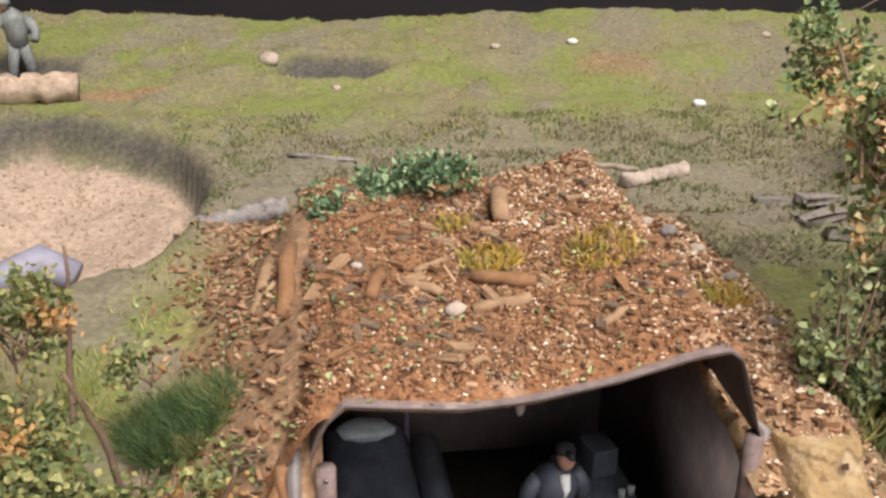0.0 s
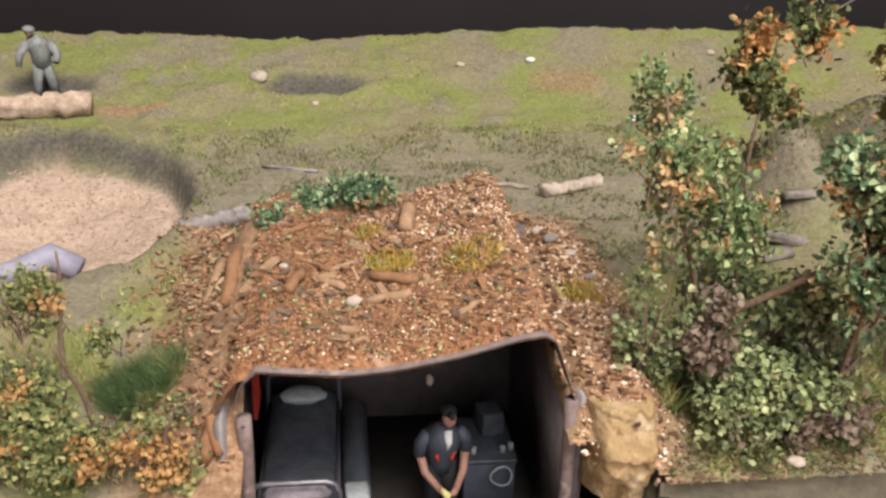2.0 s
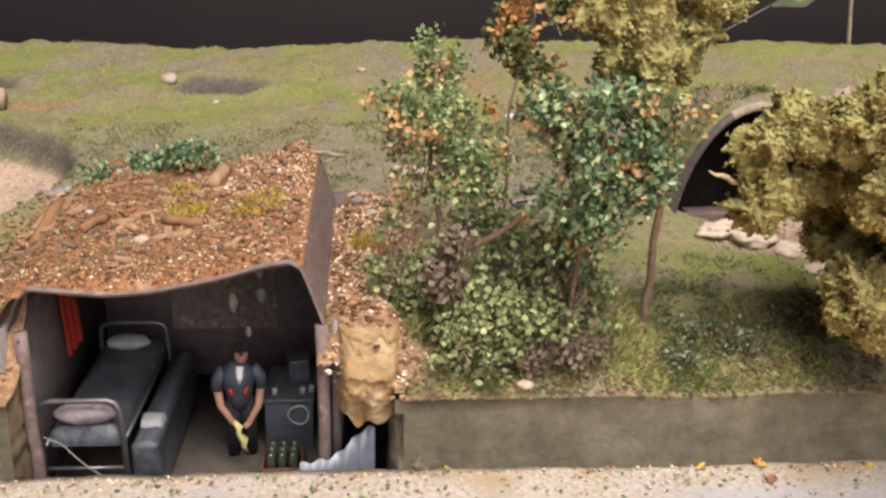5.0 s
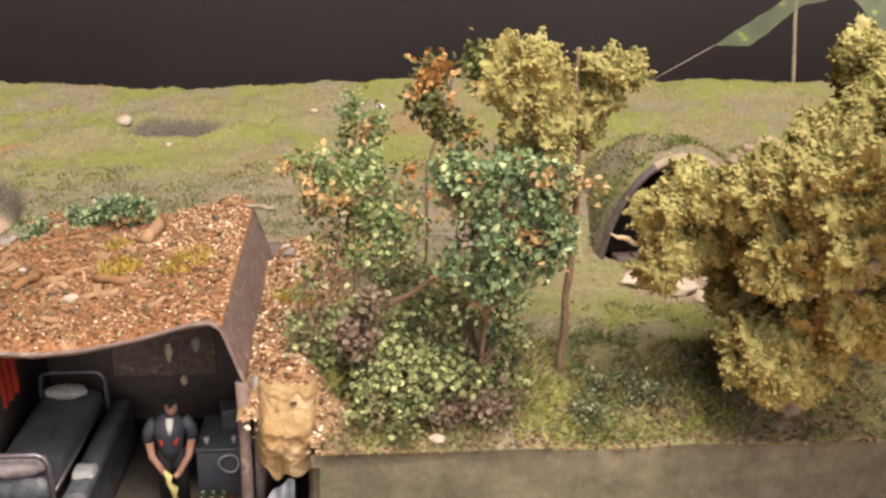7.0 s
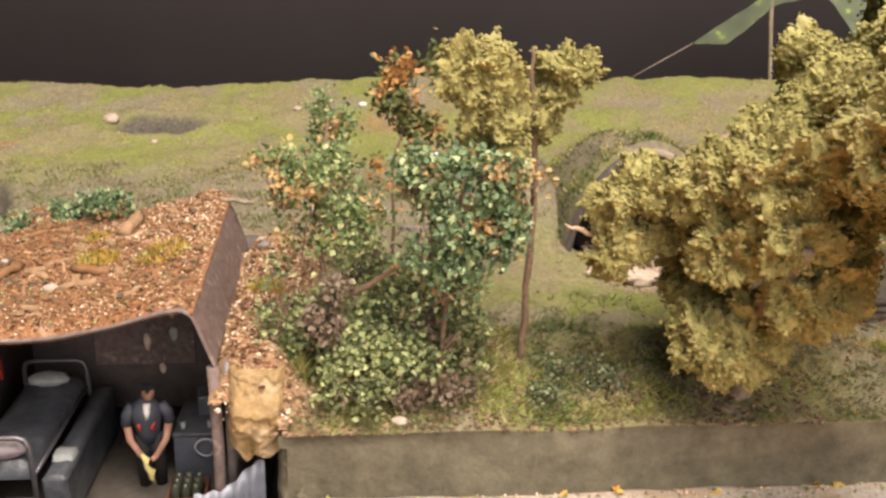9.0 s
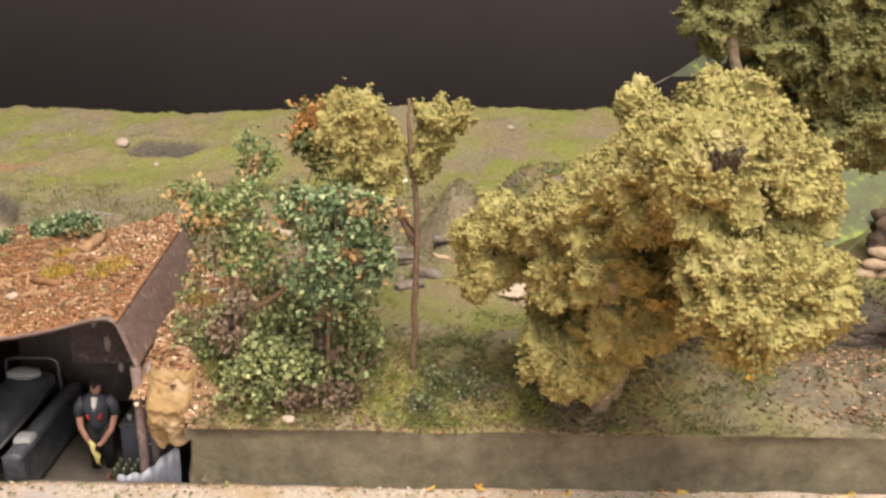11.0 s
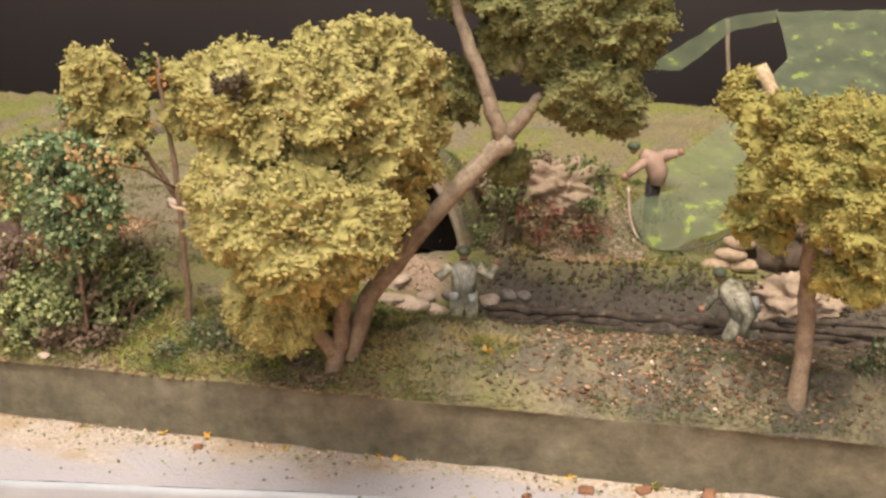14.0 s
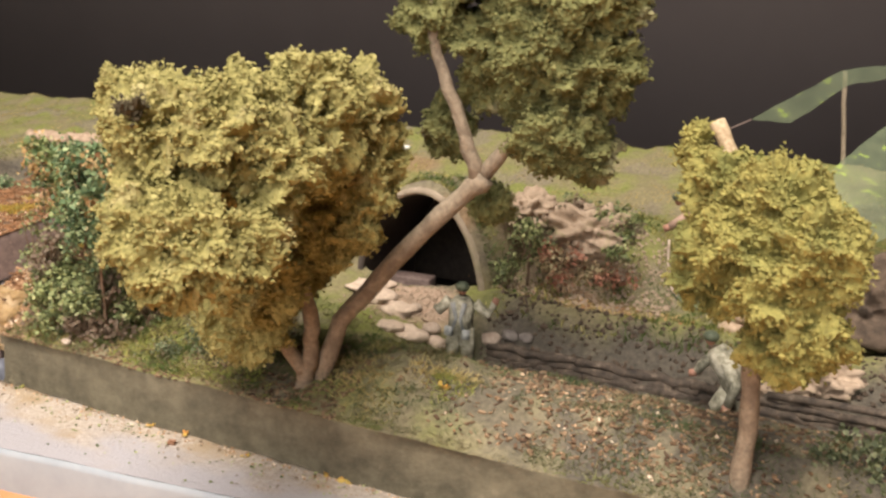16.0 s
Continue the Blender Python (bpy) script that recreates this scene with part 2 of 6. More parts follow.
RED = plain("red_cloth", (0.42, 0.035, 0.02), 0.8)
YELLOW = plain("yellow_cloth", (0.56, 0.49, 0.20), 0.8, bump=0.5)
SKIN = plain("figure_tan", (0.34, 0.18, 0.13), 0.6)
JACKET = plain("figure_navy", (0.055, 0.062, 0.082), 0.6)
TROUSERS = plain("figure_black", (0.012, 0.012, 0.014), 0.8)
WHITE = plain("figure_white", (0.7, 0.7, 0.68), 0.7)
UNIFORM = material("figure_camouflage", [(0.34, (0.08, 0.082, 0.06)), (0.48, (0.27, 0.265, 0.205)), (0.66, (0.55, 0.54, 0.45))], 170, 0.8, 0.2)
HELMET = material("figure_helmet", [(0.3, (0.03, 0.045, 0.03)), (0.7, (0.12, 0.15, 0.10))], 350, 0.7, 0.2)
FIG_GREY = material("figure_grey", [(0.3, (0.10, 0.11, 0.11)), (0.7, (0.26, 0.27, 0.26))], 260, 0.7, 0.2)
CANVAS = plain("figure_canvas", (0.36, 0.25, 0.2), 0.8)
STONE = material("pale_stone", [(0.3, (0.30, 0.235, 0.19)), (0.7, (0.54, 0.455, 0.38))], 200, 0.85, 0.7)
STONE_GREY = material("grey_stone", [(0.3, (0.12, 0.105, 0.10)), (0.7, (0.32, 0.29, 0.27))], 200, 0.85, 0.5)
MAUVE = material("mauve_rubber", [(0.3, (0.20, 0.19, 0.25)), (0.7, (0.32, 0.31, 0.38))], 120, 0.6, 0.2)
SACK = material("sandbag_cloth", [(0.3, (0.28, 0.20, 0.135)), (0.7, (0.46, 0.36, 0.265))], 300, 0.9, 0.4)
CONCRETE = material("pale_concrete", [(0.3, (0.20, 0.165, 0.125)), (0.7, (0.38, 0.32, 0.25))], 120, 0.9, 0.4, second=((0.20, 0.20, 0.11), 40, 0.5, 0.65))
PLANK = material("trench_plank", [(0.35, (0.03, 0.024, 0.02)), (0.6, (0.10, 0.078, 0.06)), (0.8, (0.34, 0.28, 0.22))], 180, 0.8, 0.9, depth=0.0015)
BRICK = plain("brick_chip", (0.24, 0.12, 0.07), 0.9)
CRATE = plain("crate_red", (0.10, 0.04, 0.025), 0.8)
GLASS_DARK = plain("bottle_green", (0.05, 0.06, 0.04), 0.25)


# ---- object helpers ----
ORIGIN = {}


def thing(name, loc, label, category, group="", kind=""):
    ob = new(name)
    ob.empty_display_size = 0.01
    ob.location = loc
    ORIGIN[ob] = Vector(loc)
    return tagged(ob, label, category, group, kind)


def mesh_of(verts, faces, mats, index=None, soft=False):
    me = bpy.data.meshes.new("mesh")
    v = np.asarray(verts, float)
    me.from_pydata(v.tolist(), [], faces.tolist() if isinstance(faces, np.ndarray) else faces)
    for m in (mats if isinstance(mats, (list, tuple)) else [mats]):
        me.materials.append(m)
    if index is not None:
        me.polygons.foreach_set("material_index", np.asarray(index, np.int32))
    if soft:
        me.polygons.foreach_set("use_smooth", np.ones(len(me.polygons), bool))
    me.update()
    return me


def as_mesh(src, mats):
    if isinstance(src, bpy.types.Mesh):
        return src
    if isinstance(src, bmesh.types.BMesh):
        me = bpy.data.meshes.new("mesh")
        src.to_mesh(me)
        src.free()
        for m in (mats if isinstance(mats, (list, tuple)) else [mats]):
            me.materials.append(m)
        return me
    return mesh_of(src[0], src[1], mats, src[2] if len(src) > 2 else None, True)


def part(name, src, mats, parent, label=""):
    """One mesh under a thing or a part; the mesh is given in world places."""
    me = as_mesh(src, mats)
    o = ORIGIN[parent]
    me.transform(Matrix.Translation(-o))
    ob = new(name, me)
    ob.parent = parent
    ORIGIN[ob] = o
    return tagged(ob, label)


def solo(name, src, mats, label, category, group="", kind=""):
    """A thing that is one mesh, with its origin at its base."""
    me = as_mesh(src, mats)
    co = np.empty(len(me.vertices) * 3)
    me.vertices.foreach_get("co", co)
    co = co.reshape(-1, 3)
    o = Vector((*((co[:, :2].min(0) + co[:, :2].max(0)) / 2), co[:, 2].min()))
    me.transform(Matrix.Translation(-o))
    ob = new(name, me)
    ob.location = o
    ORIGIN[ob] = o
    return tagged(ob, label, category, group, kind)


def tube(path, radii, sides=8, cap=True):
    """Tapered tube along a path: (verts, faces)."""
    path = [Vector(p) for p in path]
    v, f = [], []
    for i, p in enumerate(path):
        d = (path[min(i + 1, len(path) - 1)] - path[max(i - 1, 0)]).normalized()
        a = d.orthogonal().normalized() if i == 0 else (a - d * a.dot(d)).normalized()
        b = d.cross(a)
        for k in range(sides):
            w = 2 * math.pi * k / sides
            v.append(p + (a * math.cos(w) + b * math.sin(w)) * radii[i])
    for i in range(len(path) - 1):
        for k in range(sides):
            k2 = (k + 1) % sides
            f.append((i * sides + k, i * sides + k2, (i + 1) * sides + k2, (i + 1) * sides + k))
    if cap:
        f.append(tuple(range(sides - 1, -1, -1)))
        f.append(tuple((len(path) - 1) * sides + k for k in range(sides)))
    return [tuple(p) for p in v], f


def join(*pieces):
    """Several (verts, faces[, material index]) as one."""
    v, f, mi = [], [], []
    for pc in pieces:
        n = len(v)
        v += list(pc[0])
        f += [tuple(i + n for i in q) for q in pc[1]]
        idx = pc[2] if len(pc) > 2 else 0
        mi += list(idx) if isinstance(idx, (list, tuple)) else [idx] * len(pc[1])
    return v, f, mi


def bent(a, b, n=6, wob=0.001, seed=0):
    """A slightly crooked line from a to b."""
    rng = np.random.RandomState(seed)
    a, b = np.array(a, float), np.array(b, float)
    return [a + (b - a) * i / (n - 1) + (rng.uniform(-wob, wob, 3) if 0 < i < n - 1 else 0) for i in range(n)]


def box(cx, cy, cz, sx, sy, sz, turn=0.0, bevel=0.0, seed=None, wob=0.0):
    bm = bmesh.new()
    bmesh.ops.create_cube(bm, size=1)
    bmesh.ops.scale(bm, vec=(sx, sy, sz), verts=bm.verts)
    if bevel:
        bmesh.ops.bevel(bm, geom=bm.edges[:], offset=bevel, segments=2, affect="EDGES", profile=0.5)
    if wob:
        rng = np.random.RandomState(seed or 0)
        for q in bm.verts:
            q.co += Vector(rng.uniform(-wob, wob, 3))
    bmesh.ops.transform(bm, matrix=Matrix.Translation((cx, cy, cz)) @ Matrix.Rotation(turn, 4, "Z"), verts=bm.verts)
    v, f = [tuple(q.co) for q in bm.verts], [tuple(q.index for q in p.verts) for p in bm.faces]
    bm.free()
    return v, f


def ball(c, r, sub=2, noise_amp=0.0, freq=1.5, seed=0):
    """Ellipsoid with radii r, its surface made uneven."""
    bm = bmesh.new()
    bmesh.ops.create_icosphere(bm, subdivisions=sub, radius=1)
    d = np.array([q.co for q in bm.verts])
    f = [tuple(q.index for q in p.verts) for p in bm.faces]
    bm.free()
    k = 1 + (noise_amp * fbm(d * freq + seed * 3.7, seed, 3)[:, None] if noise_amp else 0)
    return [tuple(p) for p in np.array(c) + d * np.array(r) * k], f


def directions(rng, n):
    d = rng.normal(size=(n, 3))
    return d / np.linalg.norm(d, axis=1)[:, None]


OCTA_V = np.array([(1, 0, 0), (-1, 0, 0), (0, 1, 0), (0, -1, 0), (0, 0, 1), (0, 0, -1)], float)
OCTA_F = np.array([(0, 2, 4), (2, 1, 4), (1, 3, 4), (3, 0, 4), (2, 0, 5), (1, 2, 5), (3, 1, 5), (0, 3, 5)])


def crumbs(rng, centres, radii, spread=0.55):
    """Small uneven grains at the centres."""
    n = len(centres)
    v = OCTA_V[None] * rng.uniform(1 - spread, 1 + spread, (n, 6, 1)) + rng.uniform(-0.3, 0.3, (n, 6, 3))
    v = v * np.asarray(radii)[:, None, None] + centres[:, None]
    f = OCTA_F[None] + 6 * np.arange(n)[:, None, None]
    return v.reshape(-1, 3), f.reshape(-1, 3)


def leaves(rng, centres, size, flat=0.0, droop=0.0):
    """Folded leaves of six corners, each turned its own way."""
    n = len(centres)
    along = directions(rng, n)
    along[:, 2] = along[:, 2] * (1 - flat) - droop
    along /= np.linalg.norm(along, axis=1)[:, None]
    up = directions(rng, n) * (1 - flat) + np.array([0, 0, 1]) * (0.4 + flat)
    side = np.cross(along, up)
    side /= np.linalg.norm(side, axis=1)[:, None] + 1e-9
    up = np.cross(side, along)
    s = size * rng.uniform(0.6, 1.3, n)
    w = s * rng.uniform(0.32, 0.5, n)
    lift = w * rng.uniform(0.1, 0.7, n)
    A, S, U = along * s[:, None], side * w[:, None], up * lift[:, None]
    base = centres
    v = np.stack([base, base + A * 0.35 + S + U, base + A * 0.75 + S * 0.7 + U, base + A, base + A * 0.75 - S * 0.7 + U, base + A * 0.35 - S + U], 1)
    q = np.array([(0, 1, 2, 3), (0, 3, 4, 5)])
    f = q[None] + 6 * np.arange(n)[:, None, None]
    return v.reshape(-1, 3), f.reshape(-1, 4)


def blades(rng, bases, height, width, lean=0.6):
    """Grass blades, one bent strip of three corners pairs each."""
    n = len(bases)
    h = height * rng.uniform(0.5, 1.3, n)
    d = directions(rng, n) * lean
    d[:, 2] = 1
    d /= np.linalg.norm(d, axis=1)[:, None]
    side = np.cross(d, directions(rng, n))
    side /= np.linalg.norm(side, axis=1)[:, None] + 1e-9
    side *= width
    mid = bases + d * h[:, None] * 0.55
    tip = bases + d * h[:, None] + rng.normal(size=(n, 3)) * h[:, None] * 0.18
    v = np.stack([bases - side, bases + side, mid + side * 0.7, mid - side * 0.7, tip], 1)
    f4 = np.array([(0, 1, 2, 3)])[None] + 5 * np.arange(n)[:, None, None]
    f3 = np.array([(3, 2, 4)])[None] + 5 * np.arange(n)[:, None, None]
    return v.reshape(-1, 3), f4.reshape(-1, 4).tolist() + f3.reshape(-1, 3).tolist()


def billow(p, s):
    return 1 - 2 * np.abs(vnoise(p, s))


TETRA_V = np.array([(1, 1, 1), (1, -1, -1), (-1, 1, -1), (-1, -1, 1)], float) * 0.62
TETRA_F = np.array([(0, 1, 2), (0, 3, 1), (0, 2, 3), (1, 3, 2)])


def torn_grains(rng, centres, radii):
    """Tiny torn foam grains, four faces each."""
    n = len(centres)
    v = TETRA_V[None] * rng.uniform(0.4, 1.7, (n, 4, 1)) + rng.uniform(-0.5, 0.5, (n, 4, 3))
    v = v * np.asarray(radii)[:, None, None] + centres[:, None]
    return v.reshape(-1, 3), (TETRA_F[None] + 4 * np.arange(n)[:, None, None]).reshape(-1, 3)


OCTA_V = np.array([(1, 0, 0), (-1, 0, 0), (0, 1, 0), (0, -1, 0), (0, 0, 1), (0, 0, -1)], float)
OCTA_F = np.array([(0, 2, 4), (2, 1, 4), (1, 3, 4), (3, 0, 4), (2, 0, 5), (1, 2, 5), (3, 1, 5), (0, 3, 5)])


def lumps(rng, centres, radii):
    """Rounder foam crumbs, eight faces each."""
    n = len(centres)
    v = OCTA_V[None] * rng.uniform(0.6, 1.3, (n, 6, 1)) + rng.uniform(-0.25, 0.25, (n, 6, 3))
    v = v * np.asarray(radii)[:, None, None] + centres[:, None]
    return v.reshape(-1, 3), (OCTA_F[None] + 6 * np.arange(n)[:, None, None]).reshape(-1, 3)


def foam_crown(parent, name, blobs, mat, seed, grain=0.00062, label="", density=1.0):
    """Crumbly clump foliage: knobbly cores covered with torn grains."""
    rng = np.random.RandomState(seed)
    bm = bmesh.new()
    bmesh.ops.create_icosphere(bm, subdivisions=5, radius=1)
    d = np.array([q.co for q in bm.verts])
    tri = np.array([[q.index for q in p.verts] for p in bm.faces])
    bm.free()
    vs, fs, cs, rs, at = [], [], [], [], 0
    for bi, (c, r) in enumerate(blobs):
        c, r = np.array(c, float), np.array(r, float)
        k = 0.92 + 0.16 * fbm(d * 2.0 + bi * 5.3 + seed, seed, 2)
        p = c + d * r * k[:, None]
        out = 0.0036 * billow(p * 75, seed + 1) + 0.0062 * billow(p * 150, seed + 2) + 0.0024 * billow(p * 380, seed + 4) + 0.0008 * vnoise(p * 900, seed + 3) - 0.0043
        p = p + d * out[:, None]
        vs.append(p)
        fs.append(tri + at)
        at += len(p)
        n = int(density * 13e6 * (r.mean() ** 2)) + 300
        pick = rng.randint(0, len(p), n)
        q = p[pick] + d[pick] * rng.uniform(-0.0004, 0.0014, (n, 1)) + rng.normal(size=(n, 3)) * 0.00060
        cs.append(q)
        rs.append(grain * rng.uniform(0.4, 1.5, n))
    cs, rs = np.concatenate(cs), np.concatenate(rs)
    half = len(cs) // 2
    order = rng.permutation(len(cs))
    cv, cf = torn_grains(rng, cs[order[:half]], rs[order[:half]])
    gv, gf = lumps(rng, cs[order[half:]], rs[order[half:]] * 1.35)
    cf = np.concatenate([cf, gf + len(cv)])
    cv = np.concatenate([cv, gv])
    verts = np.concatenate(vs + [cv])
    faces = np.concatenate(fs + [cf + at])
    return part(name, mesh_of(verts, faces, mat), mat, parent, label)


def leaf_cloud(rng, blobs, count, hollow=0.5):
    """Points for leaves in and near the surface of blobs, in clusters."""
    vol = np.array([np.prod(r) for _, r in blobs]) ** 0.8
    pick = rng.choice(len(blobs), count // 5 + 1, p=vol / vol.sum())
    d = directions(rng, len(pick)) * rng.uniform(hollow, 1.0, (len(pick), 1))
    c = np.array([b[0] for b in blobs])[pick] + d * np.array([b[1] for b in blobs])[pick]
    c = c[vnoise(c * 85, 3) > -0.18]
    c = np.repeat(c, 8, 0)[:count]
    return c + rng.normal(size=c.shape) * 0.0022




# ---- the ground ----
def pit_reach(x, y):
    """1 at the rim of the sand pit, 0 at its middle."""
    x, y = np.asarray(x, float), np.asarray(y, float)
    wob = fbm(xyz(x * 22, y * 22).reshape(-1, 3), 31, 3).reshape(x.shape)
    return np.sqrt(((x + 0.112) / 0.074) ** 2 + ((y - 0.372) / 0.092) ** 2) + 0.09 * wob


def ground_height(x, y):
    """Height of the modelled ground over the plan."""
    x, y = np.asarray(x, float), np.asarray(y, float)
    left = np.interp(y, [0.155, 0.19, 0.25, 0.33, 0.42, 0.50, 0.555, 0.61, 0.66], [0.026, 0.033, 0.042, 0.048, 0.055, 0.064, 0.079, 0.094, 0.080])
    right = np.interp(y, [0.155, 0.165, 0.19, 0.21, 0.228, 0.243, 0.247, 0.264, 0.27, 0.283, 0.297, 0.315, 0.36, 0.42, 0.50, 0.555, 0.61, 0.66], [0.026, 0.028, 0.044, 0.043, 0.039, 0.033, 0.024, 0.024, 0.030, 0.043, 0.051, 0.046, 0.043, 0.055, 0.067, 0.080, 0.094, 0.082])
    w = smooth(0.30, 0.365, x)
    z = left * (1 - w) + right * w
    # the far ridge rises and dips along its length
    ridge = np.interp(x, [-0.40, -0.25, -0.09, 0.02, 0.10, 0.20, 0.28, 0.42, 0.80], [-0.007, -0.003, -0.002, -0.006, -0.001, 0.004, 0.002, 0.004, 0.002])
    z = z + ridge * smooth(0.50, 0.60, y)
    # banks of debris against both sides of the dugout
    z = z + 0.026 * np.exp(-((x - 0.002) / 0.022) ** 2) * smooth(0.17, 0.20, y) * (1 - smooth(0.28, 0.32, y))
    z = z + 0.021 * np.exp(-((x - 0.122) / 0.020) ** 2) * smooth(0.16, 0.19, y) * (1 - smooth(0.28, 0.32, y))
    # mound over the arched shelter
    z = z + 0.036 * np.exp(-(((x - 0.365) / 0.060) ** 2 + ((y - 0.385) / 0.040) ** 2))
    z = z + 0.012 * np.exp(-(((x - 0.41) / 0.035) ** 2 + ((y - 0.43) / 0.05) ** 2))
    z = z + 0.044 * np.exp(-(((x - 0.254) / 0.021) ** 2 + ((y - 0.345) / 0.032) ** 2))
    # sand pit and craters
    r = pit_reach(x, y)
    z = z - (0.018 + 0.012 * (1 - smooth(0.2, 0.85, r))) * (1 - smooth(0.88, 1.0, r)) + 0.002 * np.exp(-((r - 1.08) / 0.06) ** 2)
    r2 = np.sqrt(((x - 0.020) / 0.040) ** 2 + ((y - 0.537) / 0.020) ** 2)
    z = z - 0.006 * (1 - smooth(0.3, 1.0, r2)) + 0.002 * np.exp(-((r2 - 1.1) / 0.2) ** 2)
    r3 = np.sqrt(((x + 0.145) / 0.035) ** 2 + ((y - 0.535) / 0.020) ** 2)
    z = z - 0.006 * (1 - smooth(0.3, 1.0, r3))
    p = xyz(x, y).reshape(-1, 3)
    rough = fbm(p * 55, 3, 3).reshape(x.shape) * 0.0022 + fbm(p * 330, 9, 2).reshape(x.shape) * 0.0007
    return z + rough * smooth(0.152, 0.175, y)


def ground_at(x, y):
    return float(ground_height(np.array([x]), np.array([y]))[0])


DUG = (0.004, 0.1045, 0.303)  # dugout: from x, to x, back y


def build_ground():
    xs = np.arange(-0.42, 1.0001, 0.003)
    ys = np.concatenate([[0.151, 0.1515, 0.152, 0.153, 0.154, 0.155], np.arange(0.1575, 0.67, 0.003)])
    drop = np.array([-0.031, -0.018, -0.006, 0.004, 0.014, 0.021])
    X, Y = np.meshgrid(xs, ys)
    Z = ground_height(X, Y)
    lumps = fbm(xyz(xs * 40, xs * 0 + 2.0), 5, 3)
    for j in range(6):
        Z[j] = drop[j] + lumps * 0.0008
        Y[j] = ys[j] + 0.006 + lumps * 0.0012 + 0.002 * (5 - j) * 0.2
    Y[6] += 0.004 + lumps * 0.001
    nx, ny = len(xs), len(ys)
    idx = np.arange(nx * ny).reshape(ny, nx)
    f = np.stack([idx[:-1, :-1], idx[:-1, 1:], idx[1:, 1:], idx[1:, :-1]], -1)
    cx, cy = (X[:-1, :-1] + X[1:, 1:]) / 2, (Y[:-1, :-1] + Y[1:, 1:]) / 2
    keep = ~((cx > DUG[0]) & (cx < DUG[1] + (0.030 + 0.004 * vnoise(np.stack([cx * 0, cy * 0 + 3, Z[:-1, :-1] * 160], -1).reshape(-1, 3), 6).reshape(cx.shape)) * (cy < 0.172)) & (cy < DUG[2] - 0.006))
    keep &= ~((np.abs(cx - 0.311) < 0.042) & (cy > 0.307) & (cy < 0.395))
    verts = np.stack([X, Y, Z], -1).reshape(-1, 3)
    me = mesh_of(verts, f[keep].reshape(-1, 4), GROUND, soft=True)
    # what covers the ground: sand, brown debris, bare earth face; dark includes painted shade
    p = xyz(X, Y).reshape(-1, 3)
    n1 = fbm(p * 30, 21, 4)
    x, y = p[:, 0], p[:, 1]
    r = pit_reach(x, y)
    sand = 1 - smooth(0.84, 0.94, r + n1 * 0.05)
    sand = np.maximum(sand, (1 - smooth(0.5, 1.0, np.sqrt(((x - 0.318) / 0.040) ** 2 + ((y - 0.283) / 0.022) ** 2) + n1 * 0.1)))
    sand = np.maximum(sand, 0.8 * (1 - smooth(0.4, 1.0, np.sqrt(((x - 0.392) / 0.034) ** 2 + ((y - 0.345) / 0.03) ** 2) + n1 * 0.3)))
    soil = np.exp(-((x + 0.004) / 0.030) ** 4) + np.exp(-((x - 0.122) / 0.024) ** 4)
    soil = np.clip(soil, 0, 1) * (1 - smooth(0.31, 0.36, y + n1 * 0.02))
    slope = smooth(0.34, 0.44, x + 0.04 * fbm(p * 26, 29, 3)) * (1 - smooth(0.235, 0.245, y))
    soil = np.maximum(soil, 0.8 * (1 - smooth(0.5, 1.0, np.sqrt(((x + 0.09) / 0.03) ** 2 + ((y - 0.50) / 0.008) ** 2) + n1 * 0.2)))
    soil = np.maximum(soil, 0.55 * (1 - smooth(0.3, 1.0, np.sqrt(((x - 0.185) / 0.03) ** 2 + ((y - 0.535) / 0.022) ** 2) + n1 * 0.3)))
    soil = np.maximum(soil, 0.7 * (1 - smooth(0.4, 1.0, np.sqrt(((x - 0.405) / 0.05) ** 2 + ((y - 0.325) / 0.012) ** 2) + n1 * 0.3)))
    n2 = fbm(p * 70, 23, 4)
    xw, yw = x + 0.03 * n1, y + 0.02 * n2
    # patchy mask where the trees shade the bank
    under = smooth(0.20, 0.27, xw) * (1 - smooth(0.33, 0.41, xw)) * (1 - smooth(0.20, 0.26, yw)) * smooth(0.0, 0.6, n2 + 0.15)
    bare = np.zeros(len(p))
    bare[: nx * 7] = 1
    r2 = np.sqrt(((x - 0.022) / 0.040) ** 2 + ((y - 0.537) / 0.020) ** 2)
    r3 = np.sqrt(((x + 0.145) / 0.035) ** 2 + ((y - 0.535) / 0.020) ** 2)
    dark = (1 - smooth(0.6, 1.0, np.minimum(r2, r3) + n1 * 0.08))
    # ring inside the pit's rim: shadow on its wall, painted dark
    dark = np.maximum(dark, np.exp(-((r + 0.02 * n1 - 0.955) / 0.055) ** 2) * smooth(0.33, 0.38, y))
    # tree shadow painted into the ground colour
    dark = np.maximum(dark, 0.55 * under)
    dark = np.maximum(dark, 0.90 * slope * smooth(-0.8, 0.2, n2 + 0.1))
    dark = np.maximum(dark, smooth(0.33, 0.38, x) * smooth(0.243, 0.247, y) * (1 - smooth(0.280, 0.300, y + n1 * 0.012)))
    # shade around the stub tree, painted into the ground
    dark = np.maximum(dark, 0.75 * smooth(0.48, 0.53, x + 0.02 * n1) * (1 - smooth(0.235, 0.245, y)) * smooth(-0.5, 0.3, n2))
    grey = (1 - smooth(0.41, 0.47, y + n1 * 0.03)) * smooth(0.29, 0.33, y) * (1 - smooth(0.27, 0.30, x))
    grey = np.maximum(np.maximum(grey, smooth(0.15, 0.55, n1) * 0.85), slope * 0.9)
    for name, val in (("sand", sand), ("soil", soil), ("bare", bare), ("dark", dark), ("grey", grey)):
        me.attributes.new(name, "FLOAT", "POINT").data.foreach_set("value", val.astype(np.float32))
    ob = new("ground", me)
